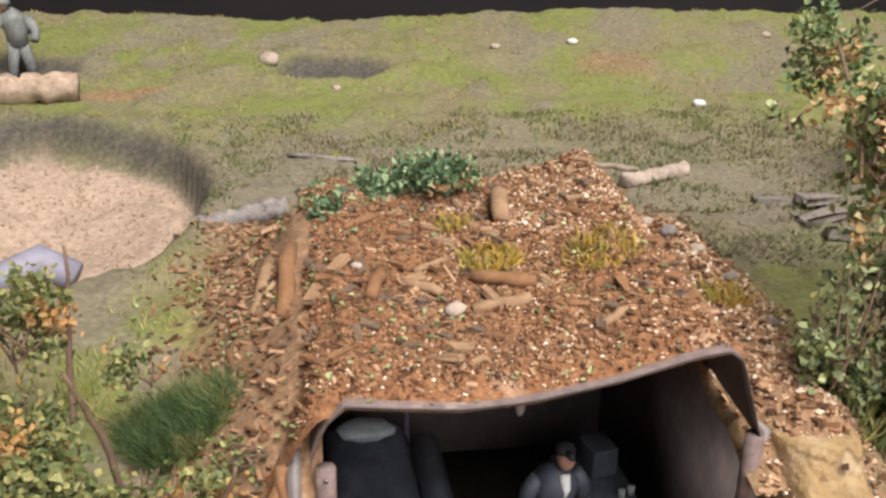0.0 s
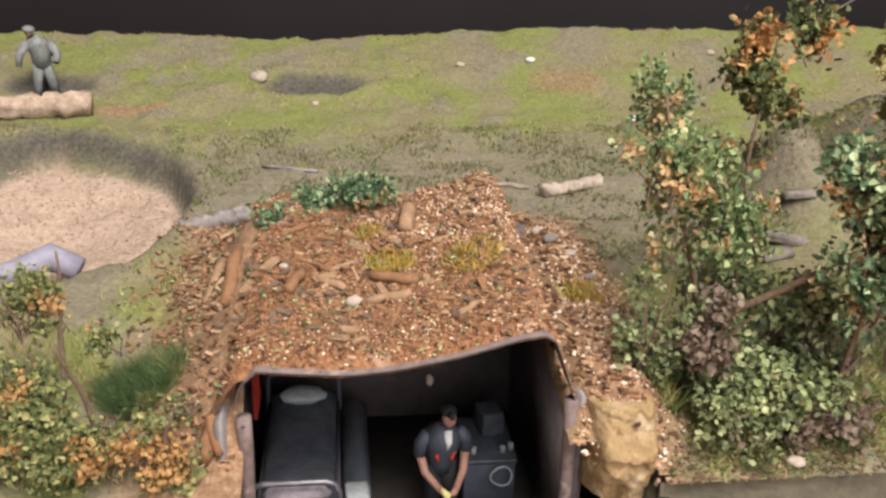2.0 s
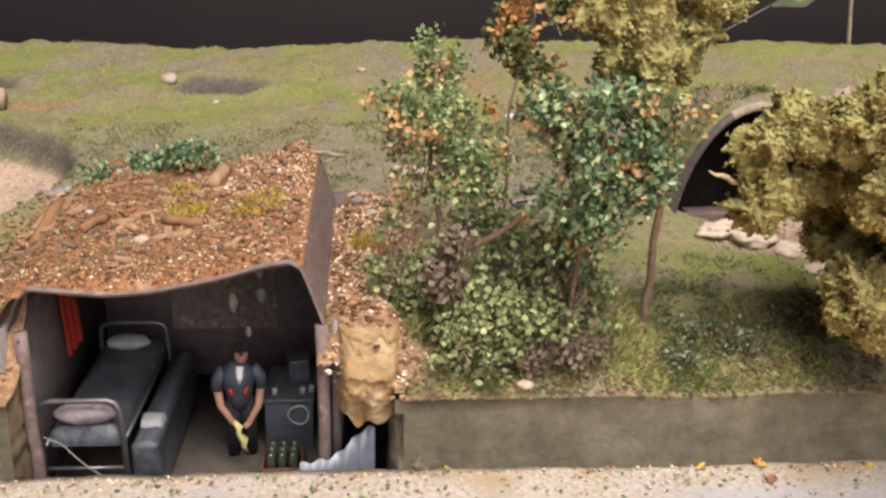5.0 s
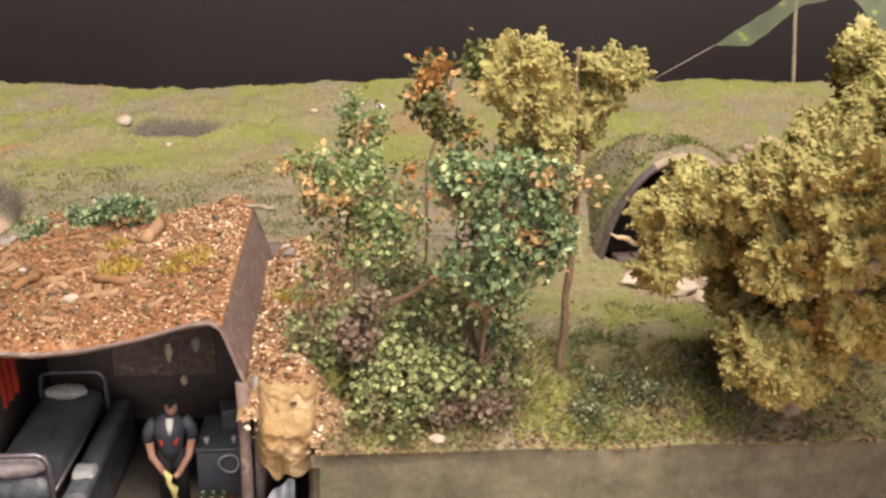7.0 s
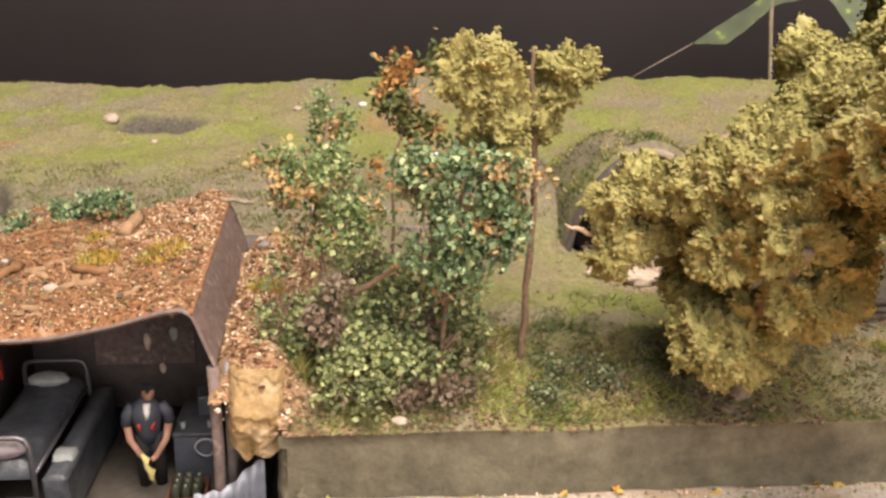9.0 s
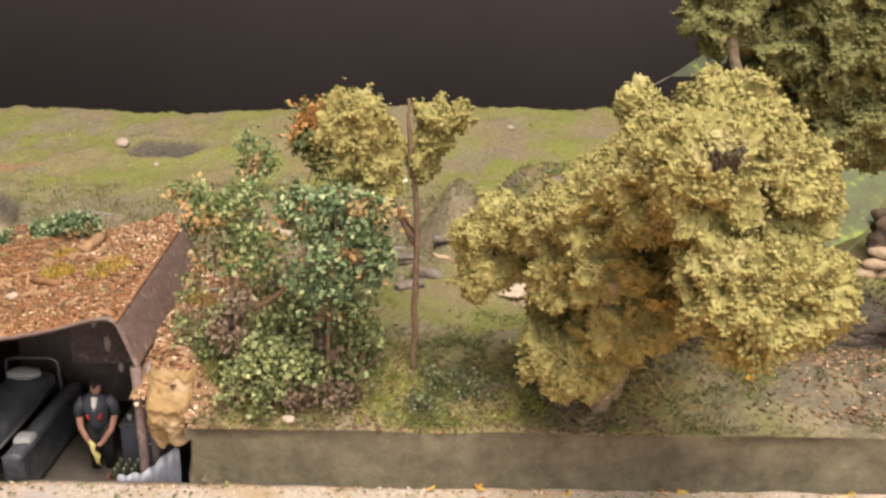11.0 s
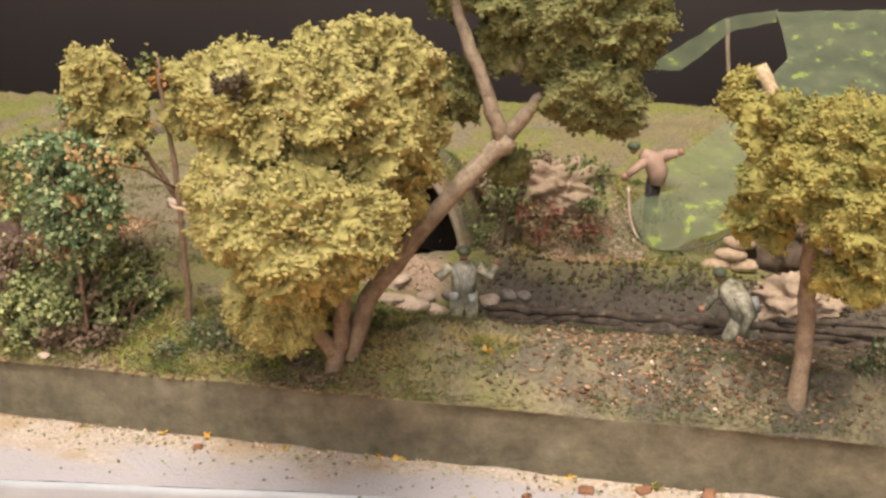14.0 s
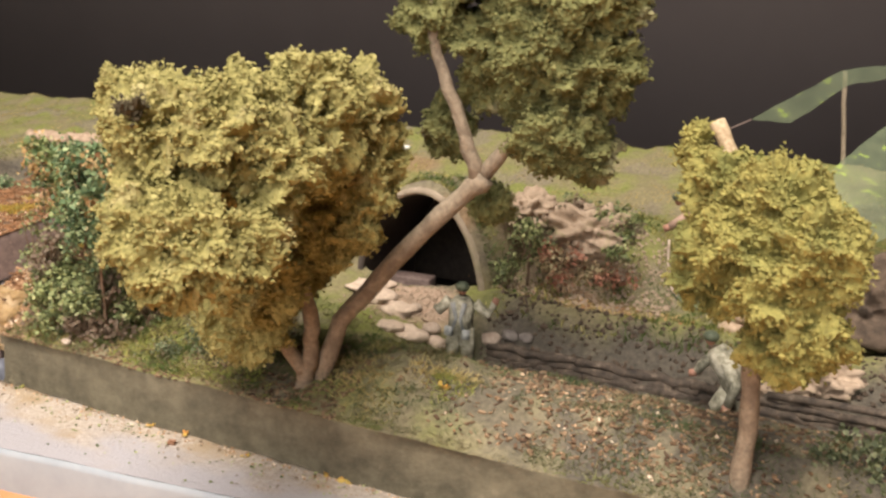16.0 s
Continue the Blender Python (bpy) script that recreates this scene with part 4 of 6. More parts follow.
# ---- leafy shrubs ----
def shrub(name, base, blobs, count, size, mat, label, seed, stems=(), stem_mat=None, hollow=0.45):
    t = thing(name, base, label, "shrub")
    rng = np.random.RandomState(seed)
    for k, (pts, radii) in enumerate(stems):
        trunk(t, pts, radii, seed + k, "stem", stem_mat or BARK_DARK)
    v, f = leaves(rng, leaf_cloud(rng, blobs, count, hollow), size)
    tagged(part("foliage", mesh_of(v, f, mat), mat, t), kind="stuff")
    pieces = []
    for k in range(count // 110):
        c, r = blobs[rng.randint(len(blobs))]
        d = directions(rng, 1)[0]
        d[2] = abs(d[2]) * 0.8 + 0.1
        a = np.array(c) - np.array(r) * (0.2, 0.2, 0.5) + rng.normal(size=3) * 0.002
        pieces.append(tube(bent(a, np.array(c) + d * np.array(r) * rng.uniform(0.8, 1.08), 4, 0.0009, seed + k), [0.00045, 0.0004, 0.0003, 0.0002], 4))
    tv, tf, _ = join(*pieces)
    tagged(part("twig_work", mesh_of(tv, tf, BARK_DARK), BARK_DARK, t), "thin brown twigs", kind="stuff")
    return t


shrub("birch_shrub", (0.151, 0.193, 0.030), [((0.137, 0.193, 0.114), (0.014, 0.011, 0.012)), ((0.151, 0.250, 0.126), (0.012, 0.009, 0.010)), ((0.134, 0.236, 0.110), (0.006, 0.006, 0.006)), ((0.150, 0.228, 0.114), (0.011, 0.010, 0.010)), ((0.142, 0.195, 0.094), (0.012, 0.011, 0.014)), ((0.152, 0.200, 0.112), (0.012, 0.010, 0.014)), ((0.133, 0.196, 0.122), (0.010, 0.009, 0.008)), ((0.158, 0.196, 0.096), (0.012, 0.010, 0.014)), ((0.166, 0.196, 0.098), (0.009, 0.009, 0.012)), ((0.148, 0.252, 0.135), (0.007, 0.006, 0.005))],
      3300, 0.0025, LEAF_GREEN, "tall leafy shrub, green leaves turning orange at the tips", 81,
      [([(0.151, 0.193, 0.028), (0.1512, 0.193, 0.066), (0.145, 0.20, 0.095), (0.150, 0.245, 0.130)], [0.0014, 0.0012, 0.0009, 0.0005]), ([(0.1512, 0.193, 0.064), (0.160, 0.189, 0.072), (0.172, 0.183, 0.082), (0.19, 0.172, 0.10)], [0.0012, 0.0012, 0.0011, 0.0006])])
shrub("rust_shrub", (0.176, 0.232, 0.036), [((0.181, 0.240, 0.141), (0.012, 0.010, 0.010)), ((0.189, 0.242, 0.126), (0.010, 0.009, 0.011)), ((0.173, 0.240, 0.110), (0.007, 0.007, 0.006)), ((0.186, 0.242, 0.113), (0.006, 0.007, 0.007)), ((0.197, 0.243, 0.146), (0.011, 0.009, 0.009)), ((0.203, 0.245, 0.156), (0.009, 0.008, 0.006)), ((0.179, 0.242, 0.153), (0.007, 0.006, 0.005))],
      1800, 0.0031, LEAF_TURNED, "slim shrub with rust-orange and green leaves", 91,
      [([(0.176, 0.232, 0.034), (0.177, 0.230, 0.08), (0.177, 0.230, 0.115), (0.188, 0.245, 0.15)], [0.0008, 0.0007, 0.0006, 0.0004])])
shrub("hazel_shrub", (0.194, 0.178, 0.030), [((0.200, 0.168, 0.117), (0.021, 0.013, 0.019)), ((0.192, 0.170, 0.100), (0.019, 0.013, 0.017)), ((0.212, 0.168, 0.106), (0.012, 0.011, 0.017)), ((0.184, 0.174, 0.124), (0.010, 0.010, 0.012)), ((0.196, 0.168, 0.084), (0.016, 0.011, 0.012)), ((0.214, 0.165, 0.126), (0.012, 0.008, 0.006))],
      4800, 0.0027, LEAF_DEEP, "round leafy shrub of deep green with a few orange leaves", 101,
      [([(0.194, 0.178, 0.028), (0.194, 0.176, 0.06), (0.196, 0.172, 0.09), (0.2, 0.168, 0.125)], [0.0010, 0.0009, 0.0008, 0.0005])])
shrub("ivy_thicket", (0.175, 0.185, 0.028), [((0.165, 0.178, 0.046), (0.024, 0.016, 0.020)), ((0.190, 0.180, 0.044), (0.022, 0.016, 0.020)), ((0.150, 0.195, 0.062), (0.016, 0.014, 0.020)), ((0.185, 0.2, 0.062), (0.024, 0.014, 0.018)), ((0.172, 0.222, 0.066), (0.018, 0.012, 0.014)), ((0.134, 0.192, 0.066), (0.011, 0.010, 0.024)), ((0.202, 0.214, 0.056), (0.015, 0.014, 0.018)), ((0.206, 0.198, 0.046), (0.012, 0.012, 0.014)), ((0.152, 0.184, 0.066), (0.014, 0.009, 0.016))],
      9000, 0.0026, LEAF_OLIVE, "dense low thicket of dusty green and brown leaves", 111,
      [([(0.165, 0.180, 0.028), (0.160, 0.178, 0.05), (0.152, 0.176, 0.064)], [0.001, 0.0008, 0.0004]), ([(0.185, 0.182, 0.028), (0.192, 0.180, 0.048), (0.2, 0.178, 0.06)], [0.001, 0.0008, 0.0004]), ([(0.172, 0.21, 0.03), (0.175, 0.212, 0.06), (0.17, 0.22, 0.085)], [0.001, 0.0008, 0.0004])])
shrub("autumn_thicket", (-0.045, 0.185, 0.032), [((-0.070, 0.185, 0.046), (0.022, 0.018, 0.016)), ((-0.048, 0.170, 0.041), (0.016, 0.010, 0.010)), ((-0.064, 0.207, 0.070), (0.009, 0.008, 0.014)), ((-0.030, 0.174, 0.043), (0.014, 0.008, 0.008)), ((-0.040, 0.206, 0.058), (0.009, 0.007, 0.006)), ((-0.080, 0.172, 0.040), (0.016, 0.010, 0.014)), ((-0.018, 0.168, 0.036), (0.010, 0.006, 0.007)), ((-0.014, 0.186, 0.046), (0.005, 0.005, 0.003))],
      8600, 0.0021, LEAF_AUTUMN, "dense thicket of green and orange autumn leaves", 121,
      [([(-0.040, 0.185, 0.032), (-0.045, 0.184, 0.055), (-0.05, 0.18, 0.072)], [0.001, 0.0008, 0.0004]), ([(-0.055, 0.20, 0.034), (-0.056, 0.208, 0.06), (-0.055, 0.212, 0.088)], [0.001, 0.0008, 0.0004]), ([(-0.02, 0.172, 0.03), (-0.018, 0.168, 0.045), (-0.015, 0.166, 0.056)], [0.001, 0.0008, 0.0004])])




# ---- debris on and beside the roof ----
def roof_top(x, y):
    return roof_profile(x) + 0.11 * (np.asarray(y) - 0.1785)


def soil_height(x, y):
    x, y = np.asarray(x, float), np.asarray(y, float)
    p = xyz(x, y).reshape(-1, 3)
    lump = (fbm(p * 75, 14, 4).reshape(x.shape)) * 0.0016 + fbm(p * 420, 17, 2).reshape(x.shape) * 0.0006
    edge = smooth(-0.010, 0.004, x) * (1 - smooth(0.092, 0.1005, x)) * smooth(0.1775, 0.186, y) * (1 - smooth(0.292, 0.302, y))
    return roof_top(np.clip(x, 0.006, 0.0965), y) + edge * (0.0034 + lump) - (1 - edge) * 0.0012 - 0.02 * smooth(0.004, -0.012, x)


def build_roof_soil():
    xs, ys = np.linspace(-0.010, 0.1005, 75), np.linspace(0.1788, 0.301, 86)
    X, Y = np.meshgrid(xs, ys)
    Z = soil_height(X, Y)
    idx = np.arange(X.size).reshape(X.shape)
    f = np.stack([idx[:-1, :-1], idx[:-1, 1:], idx[1:, 1:], idx[1:, :-1]], -1).reshape(-1, 4)
    me = mesh_of(np.stack([X, Y, Z], -1).reshape(-1, 3), f, ROOF_SOIL, soft=True)
    return tagged(new("roof_soil", me), "rust-brown soil heaped over the dugout roof", "soil", kind="stuff")


build_roof_soil()


def surface(x, y):
    """Top of whatever lies at a place: roof soil or ground."""
    x, y = np.asarray(x, float), np.asarray(y, float)
    on = (x > -0.004) & (x < 0.100) & (y > 0.180) & (y < 0.299)
    return np.where(on, soil_height(x, y), ground_height(x, y))


def slivers(rng, x, y, length, width):
    """Bark chips: thin bent boxes lying on the surface."""
    n = len(x)
    a = rng.uniform(0, math.pi, n)
    L, W = length * rng.uniform(0.4, 1.4, n), width * rng.uniform(0.5, 1.4, n)
    T = W * rng.uniform(0.3, 0.8, n)
    d = np.stack([np.cos(a), np.sin(a), rng.uniform(-0.35, 0.35, n)], -1)
    s = np.stack([-np.sin(a), np.cos(a), rng.uniform(-0.4, 0.4, n)], -1)
    u = np.cross(d, s)
    c = np.stack([x, y, surface(x, y) + T * 0.3], -1)
    v = []
    for i, j, k in ((-1, -1, -1), (1, -1, -1), (1, 1, -1), (-1, 1, -1), (-1, -1, 1), (1, -1, 1), (1, 1, 1), (-1, 1, 1)):
        taper = rng.uniform(0.5, 1.0, n)
        v.append(c + d * (i * L / 2)[:, None] + s * (j * W / 2 * taper)[:, None] + u * (k * T / 2 * taper)[:, None])
    v = np.stack(v, 1).reshape(-1, 3)
    q = np.array([(0, 3, 2, 1), (4, 5, 6, 7), (0, 1, 5, 4), (1, 2, 6, 5), (2, 3, 7, 6), (3, 0, 4, 7)])
    return v, (q[None] + 8 * np.arange(n)[:, None, None]).reshape(-1, 4)


def scatter(name, v, f, mat, label, category):
    return tagged(new(name, mesh_of(v, f, mat)), label, category, kind="stuff")


rng = np.random.RandomState(5)
n = 1900
rx, ry = rng.uniform(-0.002, 0.099, n), rng.uniform(0.182, 0.298, n)
scatter("bark_chips", *slivers(rng, rx, ry, 0.0024 + 0.0040 * (rng.uniform(0, 1, n) > 0.95), 0.0011), CHIP, "rust-brown bark chips strewn over the roof soil", "bark chips")
n = 2200
rx = np.concatenate([rng.normal(-0.016, 0.014, n // 2), rng.normal(0.121, 0.011, n // 2)])
ry = rng.uniform(0.172, 0.345, n)
ok = ~((rx > 0.0) & (rx < 0.107))
scatter("bank_chips", *slivers(rng, rx[ok], ry[ok], 0.0030 + 0.0050 * (rng.uniform(0, 1, ok.sum()) > 0.92), 0.0014), CHIP, "brown bark chips on the banks beside the dugout", "bark chips")
n = 9000
rx, ry = rng.uniform(-0.003, 0.0995, n), rng.uniform(0.181, 0.298, n)
pale = 0.5 * fbm(xyz(rx * 38, ry * 38), 61, 2) + 1.3 * np.exp(-((rx - 0.078) / 0.022) ** 2 - ((ry - 0.268) / 0.022) ** 2) + 0.35 * smooth(0.07, 0.095, rx)
keep = rng.uniform(-0.2, 1.1, n) < pale
rx, ry = rx[keep], ry[keep]
scatter("roof_grit", *crumbs(rng, xyz(rx, ry, surface(rx, ry) + 0.0003), rng.uniform(0.0002, 0.00055, len(rx)) * (1 + 0.25 * (rx > 0.06))), GRIT, "pale grit scattered over the roof soil", "grit")
n = 2600
rx, ry = rng.normal(0.124, 0.010, n), rng.uniform(0.166, 0.33, n)
ok = rx > 0.1075
rx, ry = rx[ok], ry[ok]
scatter("bank_grit", *crumbs(rng, xyz(rx, ry, surface(rx, ry) + 0.0003), rng.uniform(0.0003, 0.0009, len(rx))), GRIT, "pale and tan grit on the bank by the entrance", "grit")
n = 900
rx = np.concatenate([rng.normal(-0.016, 0.016, n // 2), rng.uniform(0.0, 0.1, n // 2)])
ry = rng.uniform(0.18, 0.296, n)
lv = leaves(rng, xyz(rx, ry, surface(rx, ry) + 0.0006), 0.0018, flat=0.7)
k = 9000
sx, sy = rng.uniform(-0.003, 0.0995, k), rng.uniform(0.181, 0.298, k)
scatter("soil_crumbs", *crumbs(rng, xyz(sx, sy, surface(sx, sy) + 0.0002), rng.uniform(0.0003, 0.0008, k)), SOIL_CRUMB, "fine rust-brown soil crumbs over the roof", "soil")
scatter("leaf_crumbs", *lv, LEAF_OLIVE, "green leaf crumbs fallen over roof and bank", "leaf litter")


def roof_pieces():
    """Larger bark chips, each a piece of its own on shared meshes."""
    g = np.random.RandomState(44)
    soil = bpy.data.objects["roof_soil"]
    kinds = []
    for k in range(8):
        v, f = box(0, 0, 0, 0.0052 * g.uniform(0.7, 1.5), 0.0024 * g.uniform(0.7, 1.3), 0.0011 * g.uniform(0.7, 1.4), 0, 0.0002, k, 0.0003)
        v = [(x, y, z + 0.06 * abs(x) * (1 if k % 2 else -1)) for x, y, z in v]
        kinds.append(mesh_of(v, f, (CHIP, BARK_DARK, CHIP_PALE)[k % 3]))
    for k in range(110):
        x, y = g.uniform(0.0, 0.096), g.uniform(0.186, 0.294)
        z = float(surface(np.array([x]), np.array([y]))[0])
        ob = new("bark_chip", kinds[k % 8])
        ob.parent = soil
        ob.matrix_basis = pose(x, y, z + 0.0005, g.uniform(-16, 16), g.uniform(-16, 16), g.uniform(0, 360))


CHIP_PALE = material("chip_pale", [(0.2, (0.19, 0.11, 0.06)), (0.6, (0.33, 0.21, 0.12)), (0.9, (0.48, 0.36, 0.24))], 300, 0.9, 0.5)
roof_pieces()


def stick(a, b, r, seed, mat, label, name="bark_stick", group="bark sticks on the dugout"):
    pts = bent(a, b, 5, r * 0.35, seed)
    rr = [r * k for k in (0.86, 1.0, 0.95, 1.05, 0.8)]
    return solo(name, tube(pts, rr, 8), mat, label, "stick", group)


STICKS = [((0.0165, 0.2165), (0.0205, 0.2350), 0.0020), ((0.0256, 0.2278), (0.0353, 0.2208), 0.0015), ((0.0425, 0.2134), (0.0575, 0.2128), 0.0019), ((0.0442, 0.2262), (0.0605, 0.2200), 0.0020),
          ((0.0585, 0.256), (0.0612, 0.2760), 0.0030), ((0.030, 0.236), (0.040, 0.241), 0.0012), ((0.012, 0.262), (0.022, 0.268), 0.0013), ((0.071, 0.196), (0.078, 0.199), 0.0012)]
for k, (a, b, r) in enumerate(STICKS):
    za, zb = (float(surface(np.array([q[0]]), np.array([q[1]]))[0]) + r * 0.6 for q in (a, b))
    stick((*a, za), (*b, zb), r, 300 + k, CHIP_PALE if k % 3 else CHIP, "short brown bark stick lying on the roof soil")
stick((-0.006, 0.228, 0.060), (-0.0035, 0.258, 0.069), 0.0027, 320, CHIP, "thick bark stick leaning along the roof's side")
stick((-0.014, 0.236, 0.056), (-0.010, 0.262, 0.063), 0.0024, 325, CHIP_PALE, "bark stick lying on the bank by the roof")
stick((-0.009, 0.176, 0.031), (-0.006, 0.180, 0.046), 0.0022, 321, CHIP, "short orange-brown bark stick beside the post")
stick((-0.004, 0.176, 0.034), (-0.0065, 0.180, 0.046), 0.0016, 322, CHIP, "short orange-brown bark stick beside the post")
stick((-0.006, 0.409, ground_at(-0.006, 0.409) + 0.0012), (0.023, 0.398, ground_at(0.023, 0.398) + 0.0012), 0.0011, 323, STONE_GREY, "thin grey twig behind the roof")
stick((0.096, 0.290, 0.0835), (0.112, 0.289, 0.0815), 0.0011, 324, BARK, "thin brown twig at the roof's back corner")


def pebble(x, y, r, seed, mat=None, label="small pale pebble", z=None, group="pebbles"):
    zz = float(surface(np.array([x]), np.array([y]))[0]) if z is None else z
    return solo("pebble", ball((x, y, zz + r * 0.5), (r * 1.2, r, r * 0.75), 2, 0.25, 1.5, seed), mat or STONE, label, "pebble", group)


pebble(0.0381, 0.2150, 0.0026, 1, STONE, "pinkish round pebble between bark sticks")
pebble(0.014, 0.235, 0.0015, 2, STONE, "white pebble on the roof soil")
pebble(0.177, 0.1655, 0.0025, 3, STONE, "pinkish stone in the grass at the bank's edge")
for k, (x, y, r) in enumerate(((0.118, 0.272, 0.0026), (0.124, 0.262, 0.0022), (0.128, 0.245, 0.0020), (0.116, 0.285, 0.0028), (0.132, 0.225, 0.0018))):
    pebble(x, y, r, 20 + k, STONE if k % 2 else STONE_GREY, "rounded pebble in the debris behind the roof")
for k, (x, y, r) in enumerate(((-0.017, 0.541, 0.0052), (0.166, 0.559, 0.0030), (0.214, 0.473, 0.0030), (0.02, 0.508, 0.0022), (0.117, 0.555, 0.0025), (-0.118, 0.497, 0.004), (0.30, 0.575, 0.0026))):
    pebble(x, y, r, 40 + k, WHITE if k in (1, 2) else STONE, "pale stone lying on the field")


def tuft(name, x, y, r, h, count, mat, label, seed, width=0.00022, category="grass tuft"):
    g = np.random.RandomState(seed)
    a, q = g.uniform(0, 2 * math.pi, count), r * np.sqrt(g.uniform(0, 1, count))
    bx, by = x + q * np.cos(a), y + q * np.sin(a)
    v, f = blades(g, xyz(bx, by, surface(bx, by) - 0.0003), h, width, 0.9)
    return solo(name, mesh_of(v, f, mat), mat, label, category)


tuft("moss_tuft", 0.0516, 0.237, 0.0085, 0.0045, 420, MOSS_GOLD, "golden-yellow moss tuft on the roof", 1, 0.0004, "moss")
tuft("moss_tuft", 0.0810, 0.229, 0.0105, 0.0042, 330, MOSS_GOLD, "ochre moss tuft on the roof", 2, 0.0004, "moss")
tuft("moss_tuft", 0.0450, 0.264, 0.0060, 0.0042, 150, MOSS_GOLD, "small golden moss tuft on the roof", 3, 0.0004, "moss")
tuft("moss_tuft", 0.122, 0.235, 0.0070, 0.0050, 200, MOSS_GOLD, "golden moss on the bank beside the roof", 4, 0.0004, "moss")
tuft("grass_tuft", -0.032, 0.208, 0.0130, 0.0095, 7000, GRASS_TUFT, "fine deep-green grass tuft on the bank", 5, 0.00012)
tuft("grass_tuft", 0.141, 0.185, 0.0045, 0.014, 70, GRASS_BLOND, "yellow-green grass stalks by the leafy shrub", 6, 0.0004)
shrub("roof_ivy", (0.040, 0.288, 0.075), [((0.0430, 0.289, 0.0815), (0.012, 0.008, 0.0055)), ((0.0540, 0.290, 0.0815), (0.006, 0.006, 0.005)), ((0.0090, 0.276, 0.0760), (0.006, 0.007, 0.004)), ((0.024, 0.288, 0.0775), (0.010, 0.005, 0.003))], 1500, 0.0024, LEAF_DEEP, "clump of dark green ivy on the roof", 131)


# ---- inside the dugout ----
def bed():
    t = thing("bunk_bed", (0.017, 0.225, -0.0305), "steel hoop bunk with dark blanket and grey pillow", "bed")
    for y, nm in ((0.187, "foot_hoop"), (0.268, "head_hoop")):
        top = 0.0145 if y < 0.2 else 0.010
        path = [(0.003, y, -0.030), (0.0035, y, top - 0.004), (0.0045, y, top - 0.001), (0.008, y, top), (0.028, y, top), (0.0308, y, top - 0.001), (0.0322, y, top - 0.004), (0.033, y, -0.030)]
        part(nm, tube(path, [0.0011] * 8, 8), STEEL, t, "bent grey steel tube")
    part("wire", tube(bent((0.0045, 0.1852, 0.001), (0.036, 0.1835, -0.024), 7, 0.0012, 4), [0.0002] * 7, 5), PILLOW, t, "thin loose pale wire")
    part("crossbar", tube([(0.003, 0.187, -0.0135), (0.033, 0.187, -0.0135)], [0.0008, 0.0008], 6), STEEL, t)
    for x in (0.0042, 0.0318):
        part("side_rail", tube([(x, 0.187, -0.004), (x, 0.268, -0.004)], [0.0009, 0.0009], 6), STEEL, t)
    xs, ys = np.linspace(0.005, 0.031, 18), np.linspace(0.190, 0.267, 40)
    X, Y = np.meshgrid(xs, ys)
    Z = 0.0025 - 0.003 * np.abs((X - 0.018) / 0.013) ** 4 + 0.0007 * fbm(np.stack([X * 120, Y * 60, X * 0], -1).reshape(-1, 3), 3, 3).reshape(X.shape)
    idx = np.arange(X.size).reshape(X.shape)
    f = np.stack([idx[:-1, :-1], idx[:-1, 1:], idx[1:, 1:], idx[1:, :-1]], -1).reshape(-1, 4).tolist()
    v = np.concatenate([np.stack([X, Y, Z], -1).reshape(-1, 3), np.stack([X, Y, X * 0 - 0.006], -1).reshape(-1, 3)])
    rim = np.concatenate([idx[0, :], idx[1:, -1], idx[-1, ::-1][1:], idx[::-1, 0][1:]])
    b = X.size
    f += [[int(rim[k + 1]), int(rim[k]), int(rim[k]) + b, int(rim[k + 1]) + b] for k in range(len(rim) - 1)]
    part("blanket", mesh_of(v, f, BLANKET, soft=True), BLANKET, t, "dark blue-black woollen blanket")
    part("pillow", ball((0.018, 0.258, 0.0055), (0.0095, 0.006, 0.003), 3, 0.14, 1.8, 2), PILLOW, t, "crumpled grey pillow")
    part("rolled_bedding", ball((0.018, 0.1915, 0.0070), (0.0115, 0.004, 0.0042), 3, 0.10, 1.8, 5), PILLOW_MAUVE, t, "rolled mauve-grey bedding")
    return t


def low_cot():
    t = thing("low_cot", (0.042, 0.23, -0.0305), "low cot with dark blanket and grey pillow", "cot")
    part("frame", box(0.0385, 0.233, -0.0205, 0.0085, 0.078, 0.018, bevel=0.001), STEEL, t)
    part("blanket", box(0.0385, 0.232, -0.0180, 0.0105, 0.082, 0.0235, bevel=0.0030, seed=4, wob=0.0010), BLANKET, t, "dark blanket hanging to the floor")
    part("pillow", box(0.0384, 0.2080, -0.0058, 0.0088, 0.0100, 0.0034, 0.05, 0.0014, 8, 0.0005), PILLOW, t, "flat pale grey pillow")
    return t


bed()
low_cot()


def red_cloth():
    ys, zs = np.linspace(0.226, 0.245, 16), np.linspace(0.012, 0.050, 20)
    Y, Z = np.meshgrid(ys, zs)
    X = 0.0005 + 0.0010 * np.sin((Y - 0.226) * 900) * smooth(0.05, 0.01, Z) + 0.0012
    Y = Y + 0.004 * smooth(0.05, 0.012, Z)
    idx = np.arange(Y.size).reshape(Y.shape)
    f = np.stack([idx[:-1, :-1], idx[:-1, 1:], idx[1:, 1:], idx[1:, :-1]], -1).reshape(-1, 4).tolist()
    v = np.concatenate([np.stack([X, Y, Z], -1).reshape(-1, 3), np.stack([X - 0.0005, Y, Z], -1).reshape(-1, 3)])
    g = [[q[3] + Y.size, q[2] + Y.size, q[1] + Y.size, q[0] + Y.size] for q in f]
    return solo("red_cloth", mesh_of(v, f + g, RED, soft=True), RED, "red cloth hanging on the tin wall", "cloth")


red_cloth()


